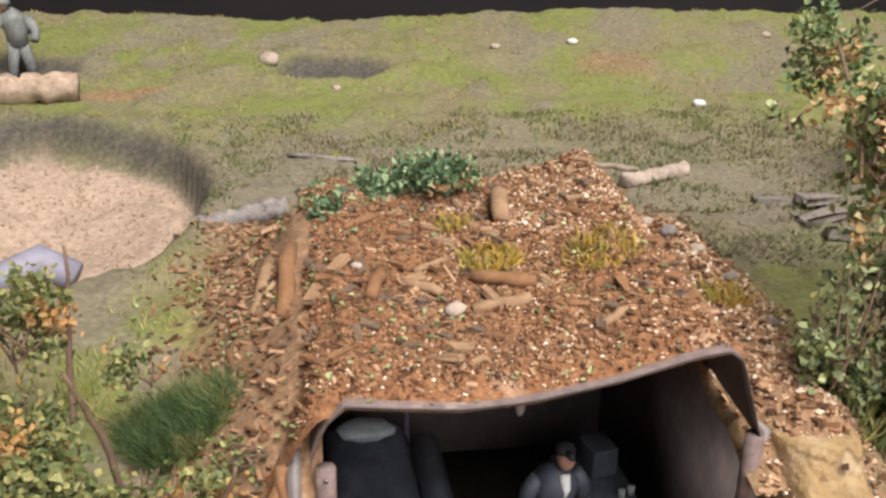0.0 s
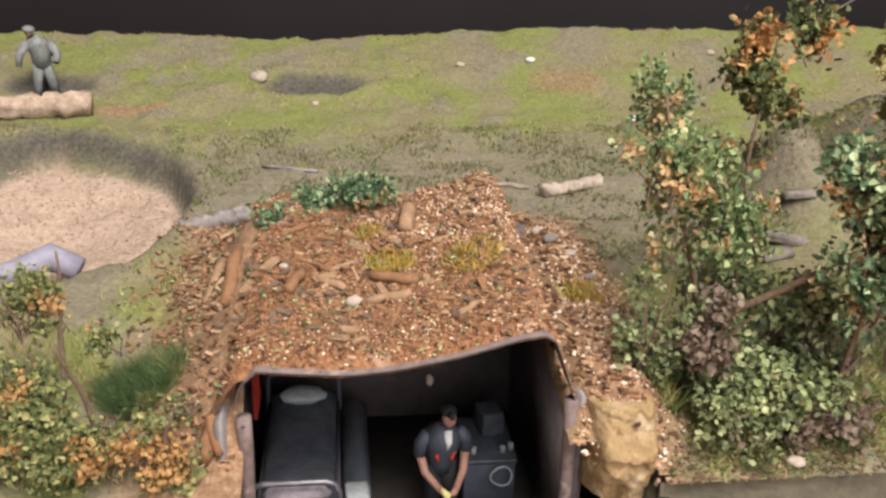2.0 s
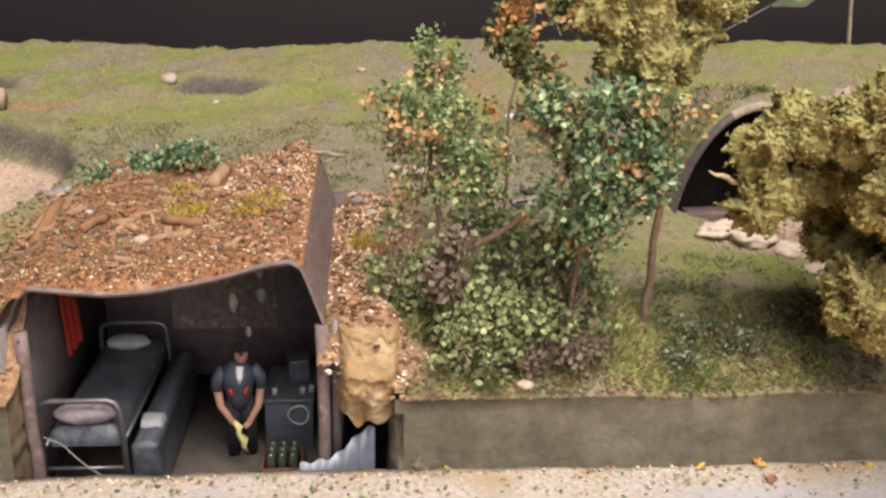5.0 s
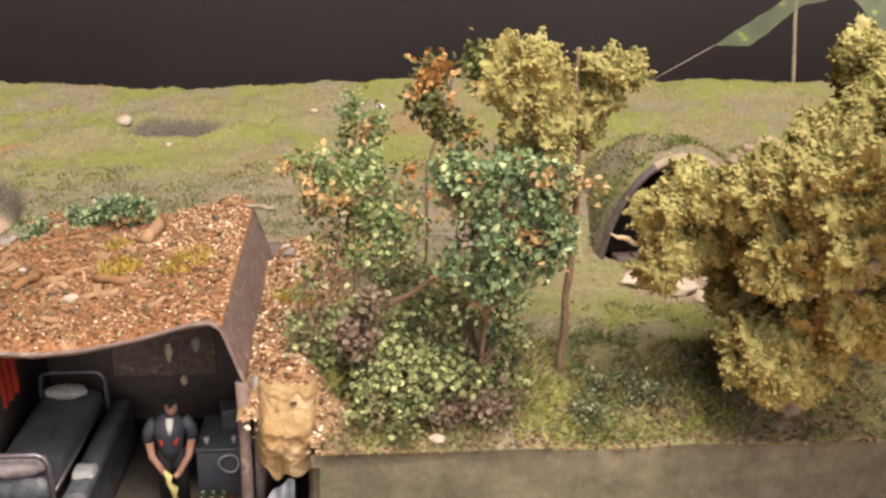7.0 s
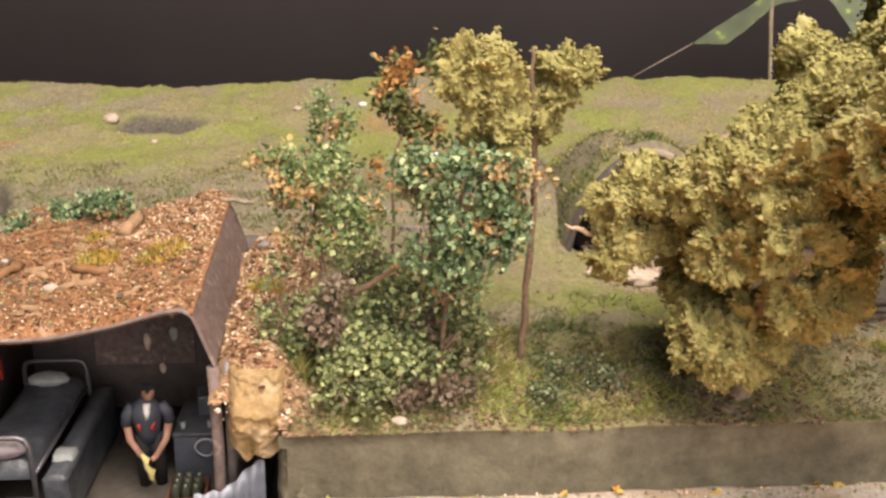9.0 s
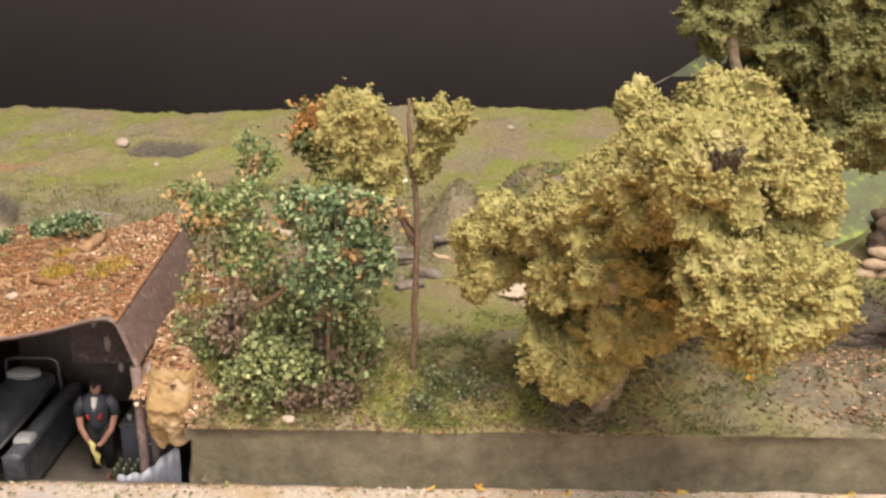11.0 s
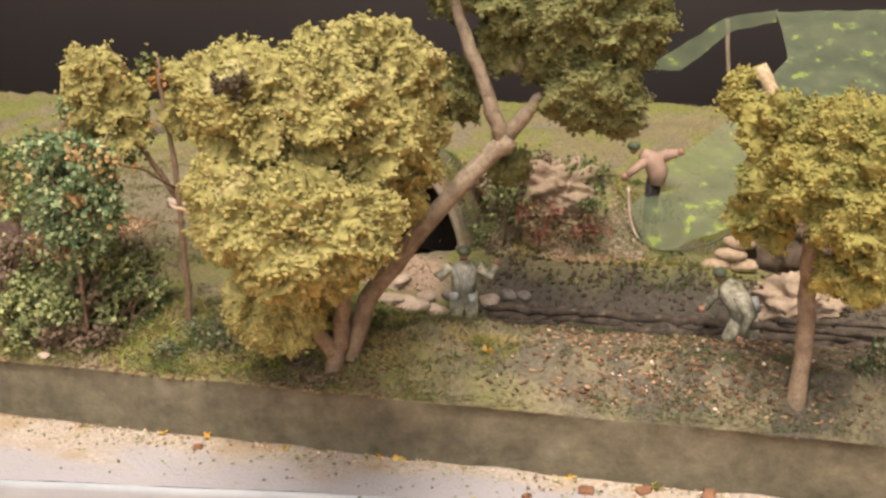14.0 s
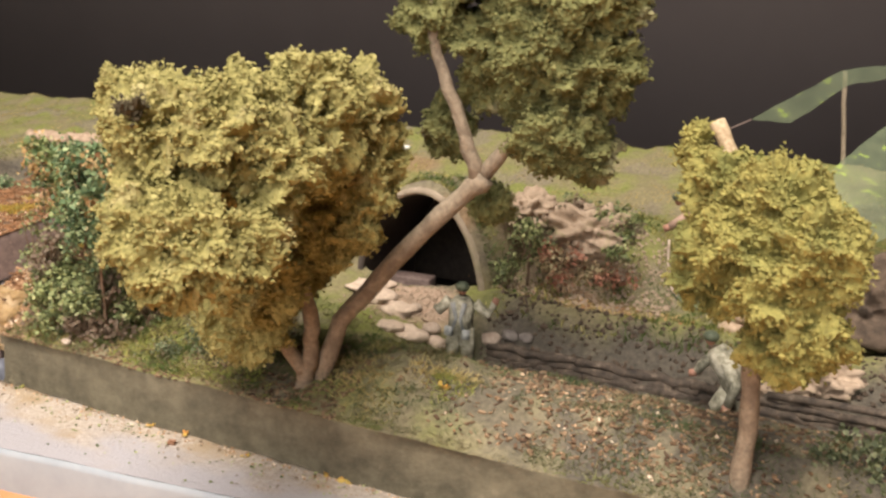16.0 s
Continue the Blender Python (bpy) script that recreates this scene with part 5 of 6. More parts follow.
def radio_table():
    t = thing("equipment_crate", (0.090, 0.24, -0.0305), "dark crate with field equipment on top", "crate")
    part("body", box(0.0895, 0.240, -0.0195, 0.020, 0.030, 0.022, bevel=0.0006), JACKET, t)
    part("lid", box(0.0895, 0.240, -0.0075, 0.0212, 0.0312, 0.002, bevel=0.0005), BLANKET, t)
    return t


radio_table()
solo("field_box", box(0.092, 0.246, -0.0015, 0.009, 0.011, 0.010, 0.2, 0.0006), BLANKET, "small dark equipment box on the crate", "box")
for k, (x, y) in enumerate(((0.0835, 0.2295), (0.0950, 0.2300), (0.0985, 0.2315))):
    solo("white_cup", tube([(x, y, -0.0065), (x, y, -0.0035)], [0.0011, 0.0013], 8), PILLOW, "tiny pale cup on the crate", "cup", "cups on the crate")


def coil():
    pts = [(0.0935 + 0.0042 * math.cos(a), 0.2225 + 0.0006 * math.sin(2 * a), -0.0125 + 0.0042 * math.sin(a)) for a in np.linspace(0, 2 * math.pi, 22)]
    return solo("wire_coil", tube(pts, [0.0005] * 22, 6), PILLOW, "coil of pale wire hanging at the crate's front", "wire")


coil()
box_t = thing("bottle_crate", (0.0885, 0.2055, -0.0305), "reddish open crate packed with bottles", "crate")
for b in (box(0.0885, 0.1975, -0.0262, 0.0165, 0.0008, 0.0085), box(0.0885, 0.2135, -0.0262, 0.0165, 0.0008, 0.0085), box(0.0807, 0.2055, -0.0262, 0.0008, 0.0152, 0.0085), box(0.0963, 0.2055, -0.0262, 0.0008, 0.0152, 0.0085)):
    part("side_board", b, CRATE, box_t)
part("bottom_board", box(0.0885, 0.2055, -0.0302, 0.0148, 0.0152, 0.0005), CRATE, box_t)
for i in range(3):
    for j in range(3):
        x, y = 0.0842 + 0.0043 * i, 0.2010 + 0.0045 * j
        solo("bottle", tube([(x, y, -0.0299), (x, y, -0.0205), (x, y, -0.0185), (x, y, -0.0172)], [0.0019, 0.0019, 0.0014, 0.0010], 8), GLASS_DARK, "small dark green bottle standing in the crate", "bottle", "bottles in the crate")
rack = thing("hanging_gear", (0.066, 0.262, 0.030), "small pale gear hung from the dugout roof", "hanging gear")
part("rail", tube([(0.006, 0.262, 0.0600), (0.104, 0.262, 0.0640)], [0.0006, 0.0006], 6), STEEL, rack)
for k, (x, z, h) in enumerate(((0.0565, 0.034, 0.006), (0.063, 0.022, 0.010), (0.0750, 0.036, 0.006), (0.0752, 0.0255, 0.009), (0.069, 0.008, 0.006))):
    part("strap", tube([(x, 0.262, 0.0618), (x + 0.0004, 0.262, z)], [0.0003, 0.0003], 5), POST_WOOD, rack)
    part("pouch", ball((x + 0.0004, 0.2615, z), (0.0016 + 0.0004 * (k % 2), 0.0012, h * 0.45), 2, 0.25, 1.8, k), (PILLOW, STONE, SACK)[k % 3], rack)


def corrugated():
    n, m = 40, 6
    xs, zs = np.linspace(0, 1, n), np.linspace(0, 1, m)
    U, V = np.meshgrid(xs, zs)
    X = 0.0985 + 0.0265 * U
    Y = 0.1655 + 0.008 * U + 0.0007 * np.sin(U * 2 * math.pi * 4.5) + 0.001 * V
    Z = -0.0305 + V * (0.0295 + 0.010 * smooth(0.35, 0.95, U) + 0.0004 * np.sin(U * 2 * math.pi * 4.5 + 1.0))
    idx = np.arange(X.size).reshape(X.shape)
    f = np.stack([idx[:-1, :-1], idx[:-1, 1:], idx[1:, 1:], idx[1:, :-1]], -1).reshape(-1, 4).tolist()
    g = [[q[3] + X.size, q[2] + X.size, q[1] + X.size, q[0] + X.size] for q in f]
    top = idx[-1]
    g += [[int(top[k]), int(top[k + 1]), int(top[k + 1]) + X.size, int(top[k]) + X.size] for k in range(n - 1)]
    v = np.concatenate([np.stack([X, Y, Z], -1).reshape(-1, 3), np.stack([X, Y + 0.0005, Z], -1).reshape(-1, 3)])
    return solo("corrugated_sheet", mesh_of(v, f + g, GALV, soft=True), GALV, "cut piece of blue-grey corrugated iron", "sheet")


corrugated()


# ---- figures: plain one-piece shapes ----
def figurine(base, tall, turn, limbs, mats, label, head=(0, 0, 0.92), hat=None, name="figurine"):
    """limbs: (material, points, radii), all as shares of the stature."""
    pcs = []
    for mi, pts, radii in limbs:
        pcs.append((*tube(pts, radii, 10), mi))
    pcs.append((*ball(head, (0.052, 0.058, 0.068), 2), 2))
    if hat == "helmet":
        pcs.append((*ball((head[0], head[1], head[2] + 0.032), (0.082, 0.088, 0.058), 2, 0.06, 2.0, 4), 3))
    elif hat == "cap":
        pcs.append((*ball((head[0], head[1] + 0.016, head[2] + 0.050), (0.060, 0.062, 0.036), 2), 3))
        pcs.append((*tube([(head[0], head[1] - 0.03, head[2] + 0.050), (head[0], head[1] - 0.085, head[2] + 0.048)], [0.028, 0.016], 8), 3))
    v, f, mi = join(*pcs)
    m = Matrix.Translation(base) @ Matrix.Rotation(turn, 4, "Z") @ Matrix.Scale(tall, 4)
    v = [tuple(m @ Vector(p)) for p in v]
    return solo(name, mesh_of(v, f, mats, mi, True), mats, label, "figurine")


T_ = [0.10, 0.125, 0.135, 0.085]
figurine((0.070, 0.222, -0.0305), 0.0525, 0.15, [
    (1, [(-0.06, 0.03, 0.0), (-0.06, 0.0, 0.26), (-0.05, 0.02, 0.5)], [0.05, 0.055, 0.08]), (1, [(0.07, 0.03, 0.0), (0.07, -0.01, 0.26), (0.05, 0.02, 0.5)], [0.05, 0.055, 0.08]),
    (0, [(0, 0.02, 0.45), (0, 0.0, 0.56), (0, -0.03, 0.68), (0, -0.05, 0.78), (0.01, -0.06, 0.84)], [0.095, 0.105, 0.125, 0.125, 0.05]), (4, [(0.005, -0.150, 0.70), (0.01, -0.150, 0.76), (0.015, -0.115, 0.83)], [0.010, 0.028, 0.030]),
    (0, [(-0.10, -0.04, 0.785), (-0.155, -0.03, 0.70), (-0.165, -0.03, 0.61)], [0.050, 0.050, 0.048]), (2, [(-0.163, -0.03, 0.62), (-0.14, -0.10, 0.50), (-0.06, -0.20, 0.42)], [0.036, 0.030, 0.024]),
    (0, [(0.11, -0.04, 0.785), (0.165, -0.03, 0.70), (0.175, -0.03, 0.61)], [0.050, 0.050, 0.048]), (2, [(0.172, -0.03, 0.62), (0.14, -0.10, 0.48), (0.06, -0.20, 0.39)], [0.036, 0.030, 0.024]),
    (2, [(-0.06, -0.20, 0.42), (-0.025, -0.225, 0.39)], [0.026, 0.020]), (2, [(0.06, -0.20, 0.39), (0.025, -0.225, 0.37)], [0.026, 0.020]),
    (5, [(-0.065, -0.128, 0.655), (-0.055, -0.128, 0.60)], [0.012, 0.012]), (5, [(0.068, -0.128, 0.665), (0.040, -0.136, 0.62), (0.06, -0.122, 0.585)], [0.010, 0.014, 0.010]),
    (6, [(-0.05, -0.22, 0.43), (-0.01, -0.25, 0.39), (-0.02, -0.25, 0.34), (0.02, -0.25, 0.28), (0.015, -0.25, 0.22), (0.05, -0.235, 0.15)], [0.014, 0.030, 0.018, 0.034, 0.020, 0.004])],
    [JACKET, TROUSERS, SKIN, TROUSERS, WHITE, RED, YELLOW], "painted figurine in dark jacket and red braces holding a yellow cloth", (0.03, -0.085, 0.910), "cap")
figurine((0.361, 0.256, ground_at(0.361, 0.256) - 0.001), 0.0460, 0.15, [
    (1, [(-0.09, 0.0, 0.0), (-0.08, -0.03, 0.25), (-0.06, 0.0, 0.48)], [0.07, 0.075, 0.10]), (1, [(0.09, 0.02, 0.0), (0.09, -0.02, 0.25), (0.06, 0.0, 0.48)], [0.07, 0.075, 0.10]),
    (0, [(0, 0.0, 0.44), (0, 0.0, 0.6), (0, 0.03, 0.76), (0, 0.03, 0.84)], [0.14, 0.14, 0.15, 0.08]), (4, [(-0.07, -0.12, 0.8), (-0.02, -0.135, 0.62), (-0.06, -0.13, 0.5)], [0.03, 0.02, 0.02]), (4, [(0.07, -0.12, 0.8), (0.03, -0.135, 0.62), (0.06, -0.13, 0.5)], [0.03, 0.02, 0.02]),
    (4, [(-0.10, -0.13, 0.52), (-0.10, -0.15, 0.42)], [0.05, 0.05]), (4, [(0.10, -0.13, 0.50), (0.10, -0.15, 0.40)], [0.045, 0.045]),
    (0, [(-0.15, 0.02, 0.78), (-0.27, 0.02, 0.64), (-0.31, 0.05, 0.68)], [0.065, 0.055, 0.045]), (0, [(0.15, 0.02, 0.78), (0.30, 0.04, 0.66), (0.36, 0.08, 0.78)], [0.065, 0.055, 0.045]), (2, [(0.36, 0.08, 0.77), (0.38, 0.09, 0.84)], [0.04, 0.035])],
    [UNIFORM, UNIFORM, SKIN, HELMET, PILLOW], "grey-green helmeted figurine seen from behind in the trench", (0, 0.02, 0.92), "helmet")
figurine((0.498, 0.254, ground_at(0.498, 0.256) - 0.002), 0.045, -0.2, [
    (1, [(0.10, 0.05, 0.0), (0.16, -0.02, 0.22), (0.10, 0.0, 0.42)], [0.07, 0.075, 0.10]), (1, [(-0.06, 0.0, 0.0), (-0.08, -0.12, 0.22), (0.02, 0.0, 0.42)], [0.07, 0.075, 0.10]),
    (0, [(0.06, 0.0, 0.40), (0.0, -0.01, 0.56), (-0.12, -0.02, 0.72), (-0.18, -0.02, 0.80)], [0.14, 0.14, 0.145, 0.08]),
    (0, [(-0.02, -0.13, 0.70), (0.12, -0.18, 0.50), (0.06, -0.2, 0.28)], [0.065, 0.055, 0.045]), (2, [(0.06, -0.2, 0.28), (0.03, -0.2, 0.20)], [0.045, 0.04]),
    (0, [(-0.2, 0.06, 0.70), (-0.32, 0.02, 0.56), (-0.36, -0.04, 0.48)], [0.06, 0.05, 0.04]), (2, [(-0.36, -0.04, 0.48), (-0.42, -0.05, 0.46)], [0.042, 0.038]),
    (4, [(0.10, 0.1, 0.62), (0.14, 0.1, 0.46)], [0.07, 0.07])],
    [UNIFORM, UNIFORM, SKIN, HELMET, PILLOW], "crouching green figurine in a helmet leaning on the trench edge", (-0.24, -0.03, 0.87), "helmet")
figurine((0.452, 0.384, ground_at(0.452, 0.384) - 0.003), 0.051, 0.0, [
    (1, [(0.0, 0.0, 0.0), (0.0, 0.0, 0.3), (0.04, 0.0, 0.6)], [0.04, 0.045, 0.07]), (1, [(0.09, 0.03, 0.0), (0.08, 0.02, 0.3), (0.08, 0.0, 0.6)], [0.04, 0.045, 0.07]),
    (0, [(0.09, 0.0, 0.54), (0.10, -0.01, 0.68), (0.04, -0.03, 0.82), (-0.10, -0.05, 0.92)], [0.10, 0.13, 0.13, 0.07]), (0, [(0.08, 0.0, 0.84), (0.20, 0.0, 0.90), (0.32, 0.0, 0.93)], [0.08, 0.07, 0.05]), (0, [(-0.04, -0.08, 0.84), (-0.16, -0.13, 0.74), (-0.26, -0.16, 0.66)], [0.06, 0.05, 0.045]), (2, [(-0.26, -0.16, 0.66), (-0.32, -0.17, 0.63)], [0.045, 0.04]), (2, [(0.32, 0.0, 0.93), (0.38, 0.0, 0.95)], [0.045, 0.04])],
    [CANVAS, TROUSERS, SKIN, HELMET], "figurine in tan jacket and black trousers bending to lift the netting", (-0.20, -0.07, 0.97), "helmet")
figurine((-0.148, 0.532, ground_at(-0.148, 0.532) - 0.001), 0.046, 0.4, [
    (1, [(-0.10, 0.0, 0.0), (-0.08, -0.03, 0.25), (-0.04, 0.0, 0.48)], [0.06, 0.06, 0.085]), (1, [(0.14, 0.05, 0.0), (0.09, -0.05, 0.25), (0.04, 0.0, 0.48)], [0.06, 0.06, 0.085]),
    (0, [(0, 0.0, 0.44), (0, 0.0, 0.6), (-0.05, -0.05, 0.76), (-0.09, -0.07, 0.84)], [0.12, 0.13, 0.14, 0.08]), (0, [(-0.15, -0.05, 0.76), (-0.27, -0.08, 0.62), (-0.30, -0.1, 0.46)], [0.06, 0.05, 0.04]), (0, [(0.10, 0.0, 0.76), (0.20, -0.05, 0.60), (0.16, -0.14, 0.50)], [0.07, 0.06, 0.05]), (4, [(0.06, 0.12, 0.74), (0.08, 0.13, 0.54)], [0.10, 0.09])],
    [FIG_GREY, FIG_GREY, SKIN, FIG_GREY, POST_WOOD], "grey figurine walking in a crater on the field", (-0.12, -0.09, 0.91), "helmet")


# ---- the trench, the shelter and the netting ----
def trench():
    t = thing("trench_revetment", (0.46, 0.25, 0.026), "low trench lining of dark split planks", "trench lining")
    g = np.random.RandomState(9)
    for k in range(3):
        for x0, x1 in ((0.372, 0.425), (0.420, 0.482), (0.478, 0.545), (0.540, 0.62)):
            y = 0.2675 + 0.0012 * k + g.uniform(-0.0005, 0.0005)
            part("plank", tube(bent((x0, y, 0.0255 + k * 0.0031 + g.uniform(-0.001, 0.001)), (x1, y, 0.0262 + k * 0.0031 + g.uniform(-0.001, 0.001)), 11, 0.0012, k * 7 + int(x0 * 100)), [0.0024 * g.uniform(0.6, 1.3) for _ in range(11)], 7), PLANK, t)
    for k, (x0, x1, z) in enumerate(((0.50, 0.56, 0.041), (0.515, 0.60, 0.0445), (0.545, 0.62, 0.041))):
        part("plank", tube(bent((x0, 0.2455, z), (x1, 0.2470, z + 0.0005), 7, 0.0012, 70 + k), [0.0019, 0.0022, 0.0018, 0.0021, 0.0017, 0.002, 0.0016], 6), PLANK, t)
    return t


trench()


def shelter():
    cx, cz, rx, rz, y0 = 0.311, 0.030, 0.0425, 0.0735, 0.303
    t = thing("arched_shelter", (cx, y0 + 0.05, cz), "arched shelter with pale concrete rim set in the mound", "shelter")
    n = 30

    def ring(y, r1, r2, skew=0.0):
        a = np.linspace(0, math.pi, n)
        return np.stack([cx + r1 * np.cos(a), np.full(n, y) + skew * np.sin(a), cz + r2 * np.sin(a)], -1)
    rings = [ring(0.375, rx - 0.003, rz - 0.003), ring(y0 + 0.002, rx - 0.003, rz - 0.003), ring(y0, rx - 0.0022, rz - 0.0022), ring(y0, rx, rz), ring(y0 + 0.003, rx + 0.0012, rz + 0.0012)]
    v = np.concatenate(rings)
    idx = np.arange(len(v)).reshape(len(rings), n)
    f = np.stack([idx[:-1, :-1], idx[:-1, 1:], idx[1:, 1:], idx[1:, :-1]], -1)
    # the shelter's inner shade is put into the lining's colour
    part("lining", mesh_of(v[: 2 * n], f[:1].reshape(-1, 4), TIN_SHADED, soft=True), TIN_SHADED, t, "curved tin lining, the inside's shade put into its dark colour")
    # the rim's left limb takes the darker tin colour
    split = int(n * 0.60)
    part("rim", mesh_of(v[n:], f[1:, :split].reshape(-1, 4) - n, CONCRETE, soft=True), CONCRETE, t, "pale crumbling concrete rim")
    part("rim_edge", mesh_of(v[n:], f[1:, split:].reshape(-1, 4) - n, TIN_SHADED, soft=True), TIN_SHADED, t, "dark left limb of the arch's rim")
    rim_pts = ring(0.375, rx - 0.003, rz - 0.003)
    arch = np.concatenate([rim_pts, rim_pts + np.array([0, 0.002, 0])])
    # near-black wall stands in for the shade deep inside the arch
    part("back_wall", mesh_of(arch, [list(range(n)), list(range(2 * n - 1, n - 1, -1))] + [[k, k + n, k + n + 1, k + 1] for k in range(n - 1)], NEAR_BLACK), NEAR_BLACK, t)
    # earth heaped over the lining
    hood = []
    for y, dr, k in ((y0 + 0.002, 0.0006, 1.0), (0.309, 0.004, 1.0), (0.322, 0.006, 1.0), (0.346, 0.009, 1.0), (0.375, 0.010, 0.88), (0.405, 0.008, 0.70), (0.43, 0.006, 0.52), (0.46, 0.002, 0.34)):
        q = ring(y, rx + dr, (rz + dr * 0.35) * k)
        q[:, 1] += 0.003 * fbm(q * 60, 7, 3) * (dr > 0.003)
        q[:, 2] += 0.0035 * fbm(q * 45, 8, 3) * (dr > 0.003)
        hood.append(q)
    v = np.concatenate(hood)
    idx = np.arange(len(v)).reshape(len(hood), n)
    f = np.stack([idx[:-1, :-1], idx[:-1, 1:], idx[1:, 1:], idx[1:, :-1]], -1).reshape(-1, 4)
    me = mesh_of(v, f, GROUND, soft=True)
    for nm, val in (("grey", smooth(-0.3, 0.2, fbm(v * 40, 12, 3)) * 0.9), ("dark", smooth(0.1, 0.6, fbm(v * 55, 15, 3)) * 0.6), ("soil", smooth(0.2, 0.7, fbm(v * 45, 18, 3)) * 0.6)):
        me.attributes.new(nm, "FLOAT", "POINT").data.foreach_set("value", val.astype(np.float32))
    part("earth_cover", me, GROUND, t, "grassy earth heaped over the arch")
    g = np.random.RandomState(19)
    H = np.array(hood)
    m = 5200
    ri, ki, fu, fv = g.randint(1, len(hood) - 1, m), g.randint(0, n - 1, m), g.uniform(0, 1, (m, 1)), g.uniform(0, 1, (m, 1))
    pts = (H[ri, ki] * (1 - fu) + H[ri, ki + 1] * fu) * (1 - fv) + (H[ri + 1, ki] * (1 - fu) + H[ri + 1, ki + 1] * fu) * fv
    bv, bf = blades(g, pts, 0.0038, 0.00035, 1.6)
    tagged(part("turf", mesh_of(bv, bf, GRASS_BLOND), GRASS_BLOND, t), "blond and green turf over the arch", kind="stuff")
    # sill coloured near-black for the same inner shade
    part("sill", box(cx, 0.340, 0.0275, 0.080, 0.072, 0.004), NEAR_BLACK, t)
    return t


shelter()
solo("bench", box(0.297, 0.325, 0.0375, 0.026, 0.012, 0.016, 0.1, 0.001), POST_WOOD, "dusty wooden bench inside the arched shelter", "bench")
LEAF_RUST = leaf_material("leaf_rust", [(0.0, (0.20, 0.13, 0.08)), (0.5, (0.36, 0.29, 0.17)), (1.0, (0.50, 0.47, 0.30))], (0.40, 0.19, 0.13), 0.16, 40)
for k, (bl, n, mt, lb) in enumerate((([((0.392, 0.322, 0.068), (0.022, 0.010, 0.012)), ((0.418, 0.330, 0.064), (0.018, 0.010, 0.008))], 1100, LEAF_RUST, "low scrub of dull red and brown leaves on the mound"), ([((0.372, 0.322, 0.080), (0.012, 0.009, 0.012)), ((0.366, 0.314, 0.060), (0.010, 0.008, 0.012))], 600, LEAF_OLIVE, "dusty green scrub beside the shelter's rim"), ([((0.416, 0.345, 0.088), (0.016, 0.010, 0.010)), ((0.398, 0.342, 0.098), (0.016, 0.010, 0.006)), ((0.424, 0.330, 0.072), (0.014, 0.009, 0.010)), ((0.378, 0.328, 0.074), (0.010, 0.007, 0.010))], 1500, LEAF_OLIVE, "green scrub on top of the mound"))):
    shrub("mound_scrub", (bl[0][0][0], bl[0][0][1], 0.055), bl, n, 0.0024, mt, lb, 141 + k, [([(bl[0][0][0], bl[0][0][1], 0.052), bl[0][0]], [0.0008, 0.0005])])


def net_material():
    m = material("camouflage_net", [(0.35, (0.13, 0.17, 0.11)), (0.6, (0.20, 0.25, 0.155)), (0.75, (0.29, 0.34, 0.20))], 45, 0.9, 0.2, second=((0.38, 0.52, 0.14), 90, 0.60, 0.68))
    n, l = m.node_tree.nodes, m.node_tree.links
    tr = n.new("ShaderNodeBsdfTransparent")
    ms = n.new("ShaderNodeMixShader")
    ms.inputs[0].default_value = 0.5
    l.new(n["Principled BSDF"].outputs[0], ms.inputs[1])
    l.new(tr.outputs[0], ms.inputs[2])
    l.new(ms.outputs[0], n["Material Output"].inputs[0])
    return m


NET = net_material()
NET_HEM = plain("net_hem", (0.09, 0.11, 0.075), 0.9)


def sheet(left, right, nu, nv, sag, seed):
    L, R = np.array(left, float), np.array(right, float)
    tl = np.linspace(0, 1, len(L))
    tv = np.linspace(0, 1, nv)
    l = np.stack([np.interp(tv, tl, L[:, k]) for k in range(3)], -1)
    r = np.stack([np.interp(tv, tl, R[:, k]) for k in range(3)], -1)
    u = np.linspace(0, 1, nu)[None, :, None]
    p = l[:, None] * (1 - u) + r[:, None] * u
    p[..., 2] -= sag * np.sin(u[..., 0] * math.pi) * np.sin(tv * math.pi)[:, None]
    p[..., 2] += 0.0022 * fbm(p.reshape(-1, 3) * 45, seed, 3).reshape(p.shape[:2])
    idx = np.arange(nu * nv).reshape(nv, nu)
    f = np.stack([idx[:-1, :-1], idx[:-1, 1:], idx[1:, 1:], idx[1:, :-1]], -1).reshape(-1, 4)
    return p.reshape(-1, 3), f


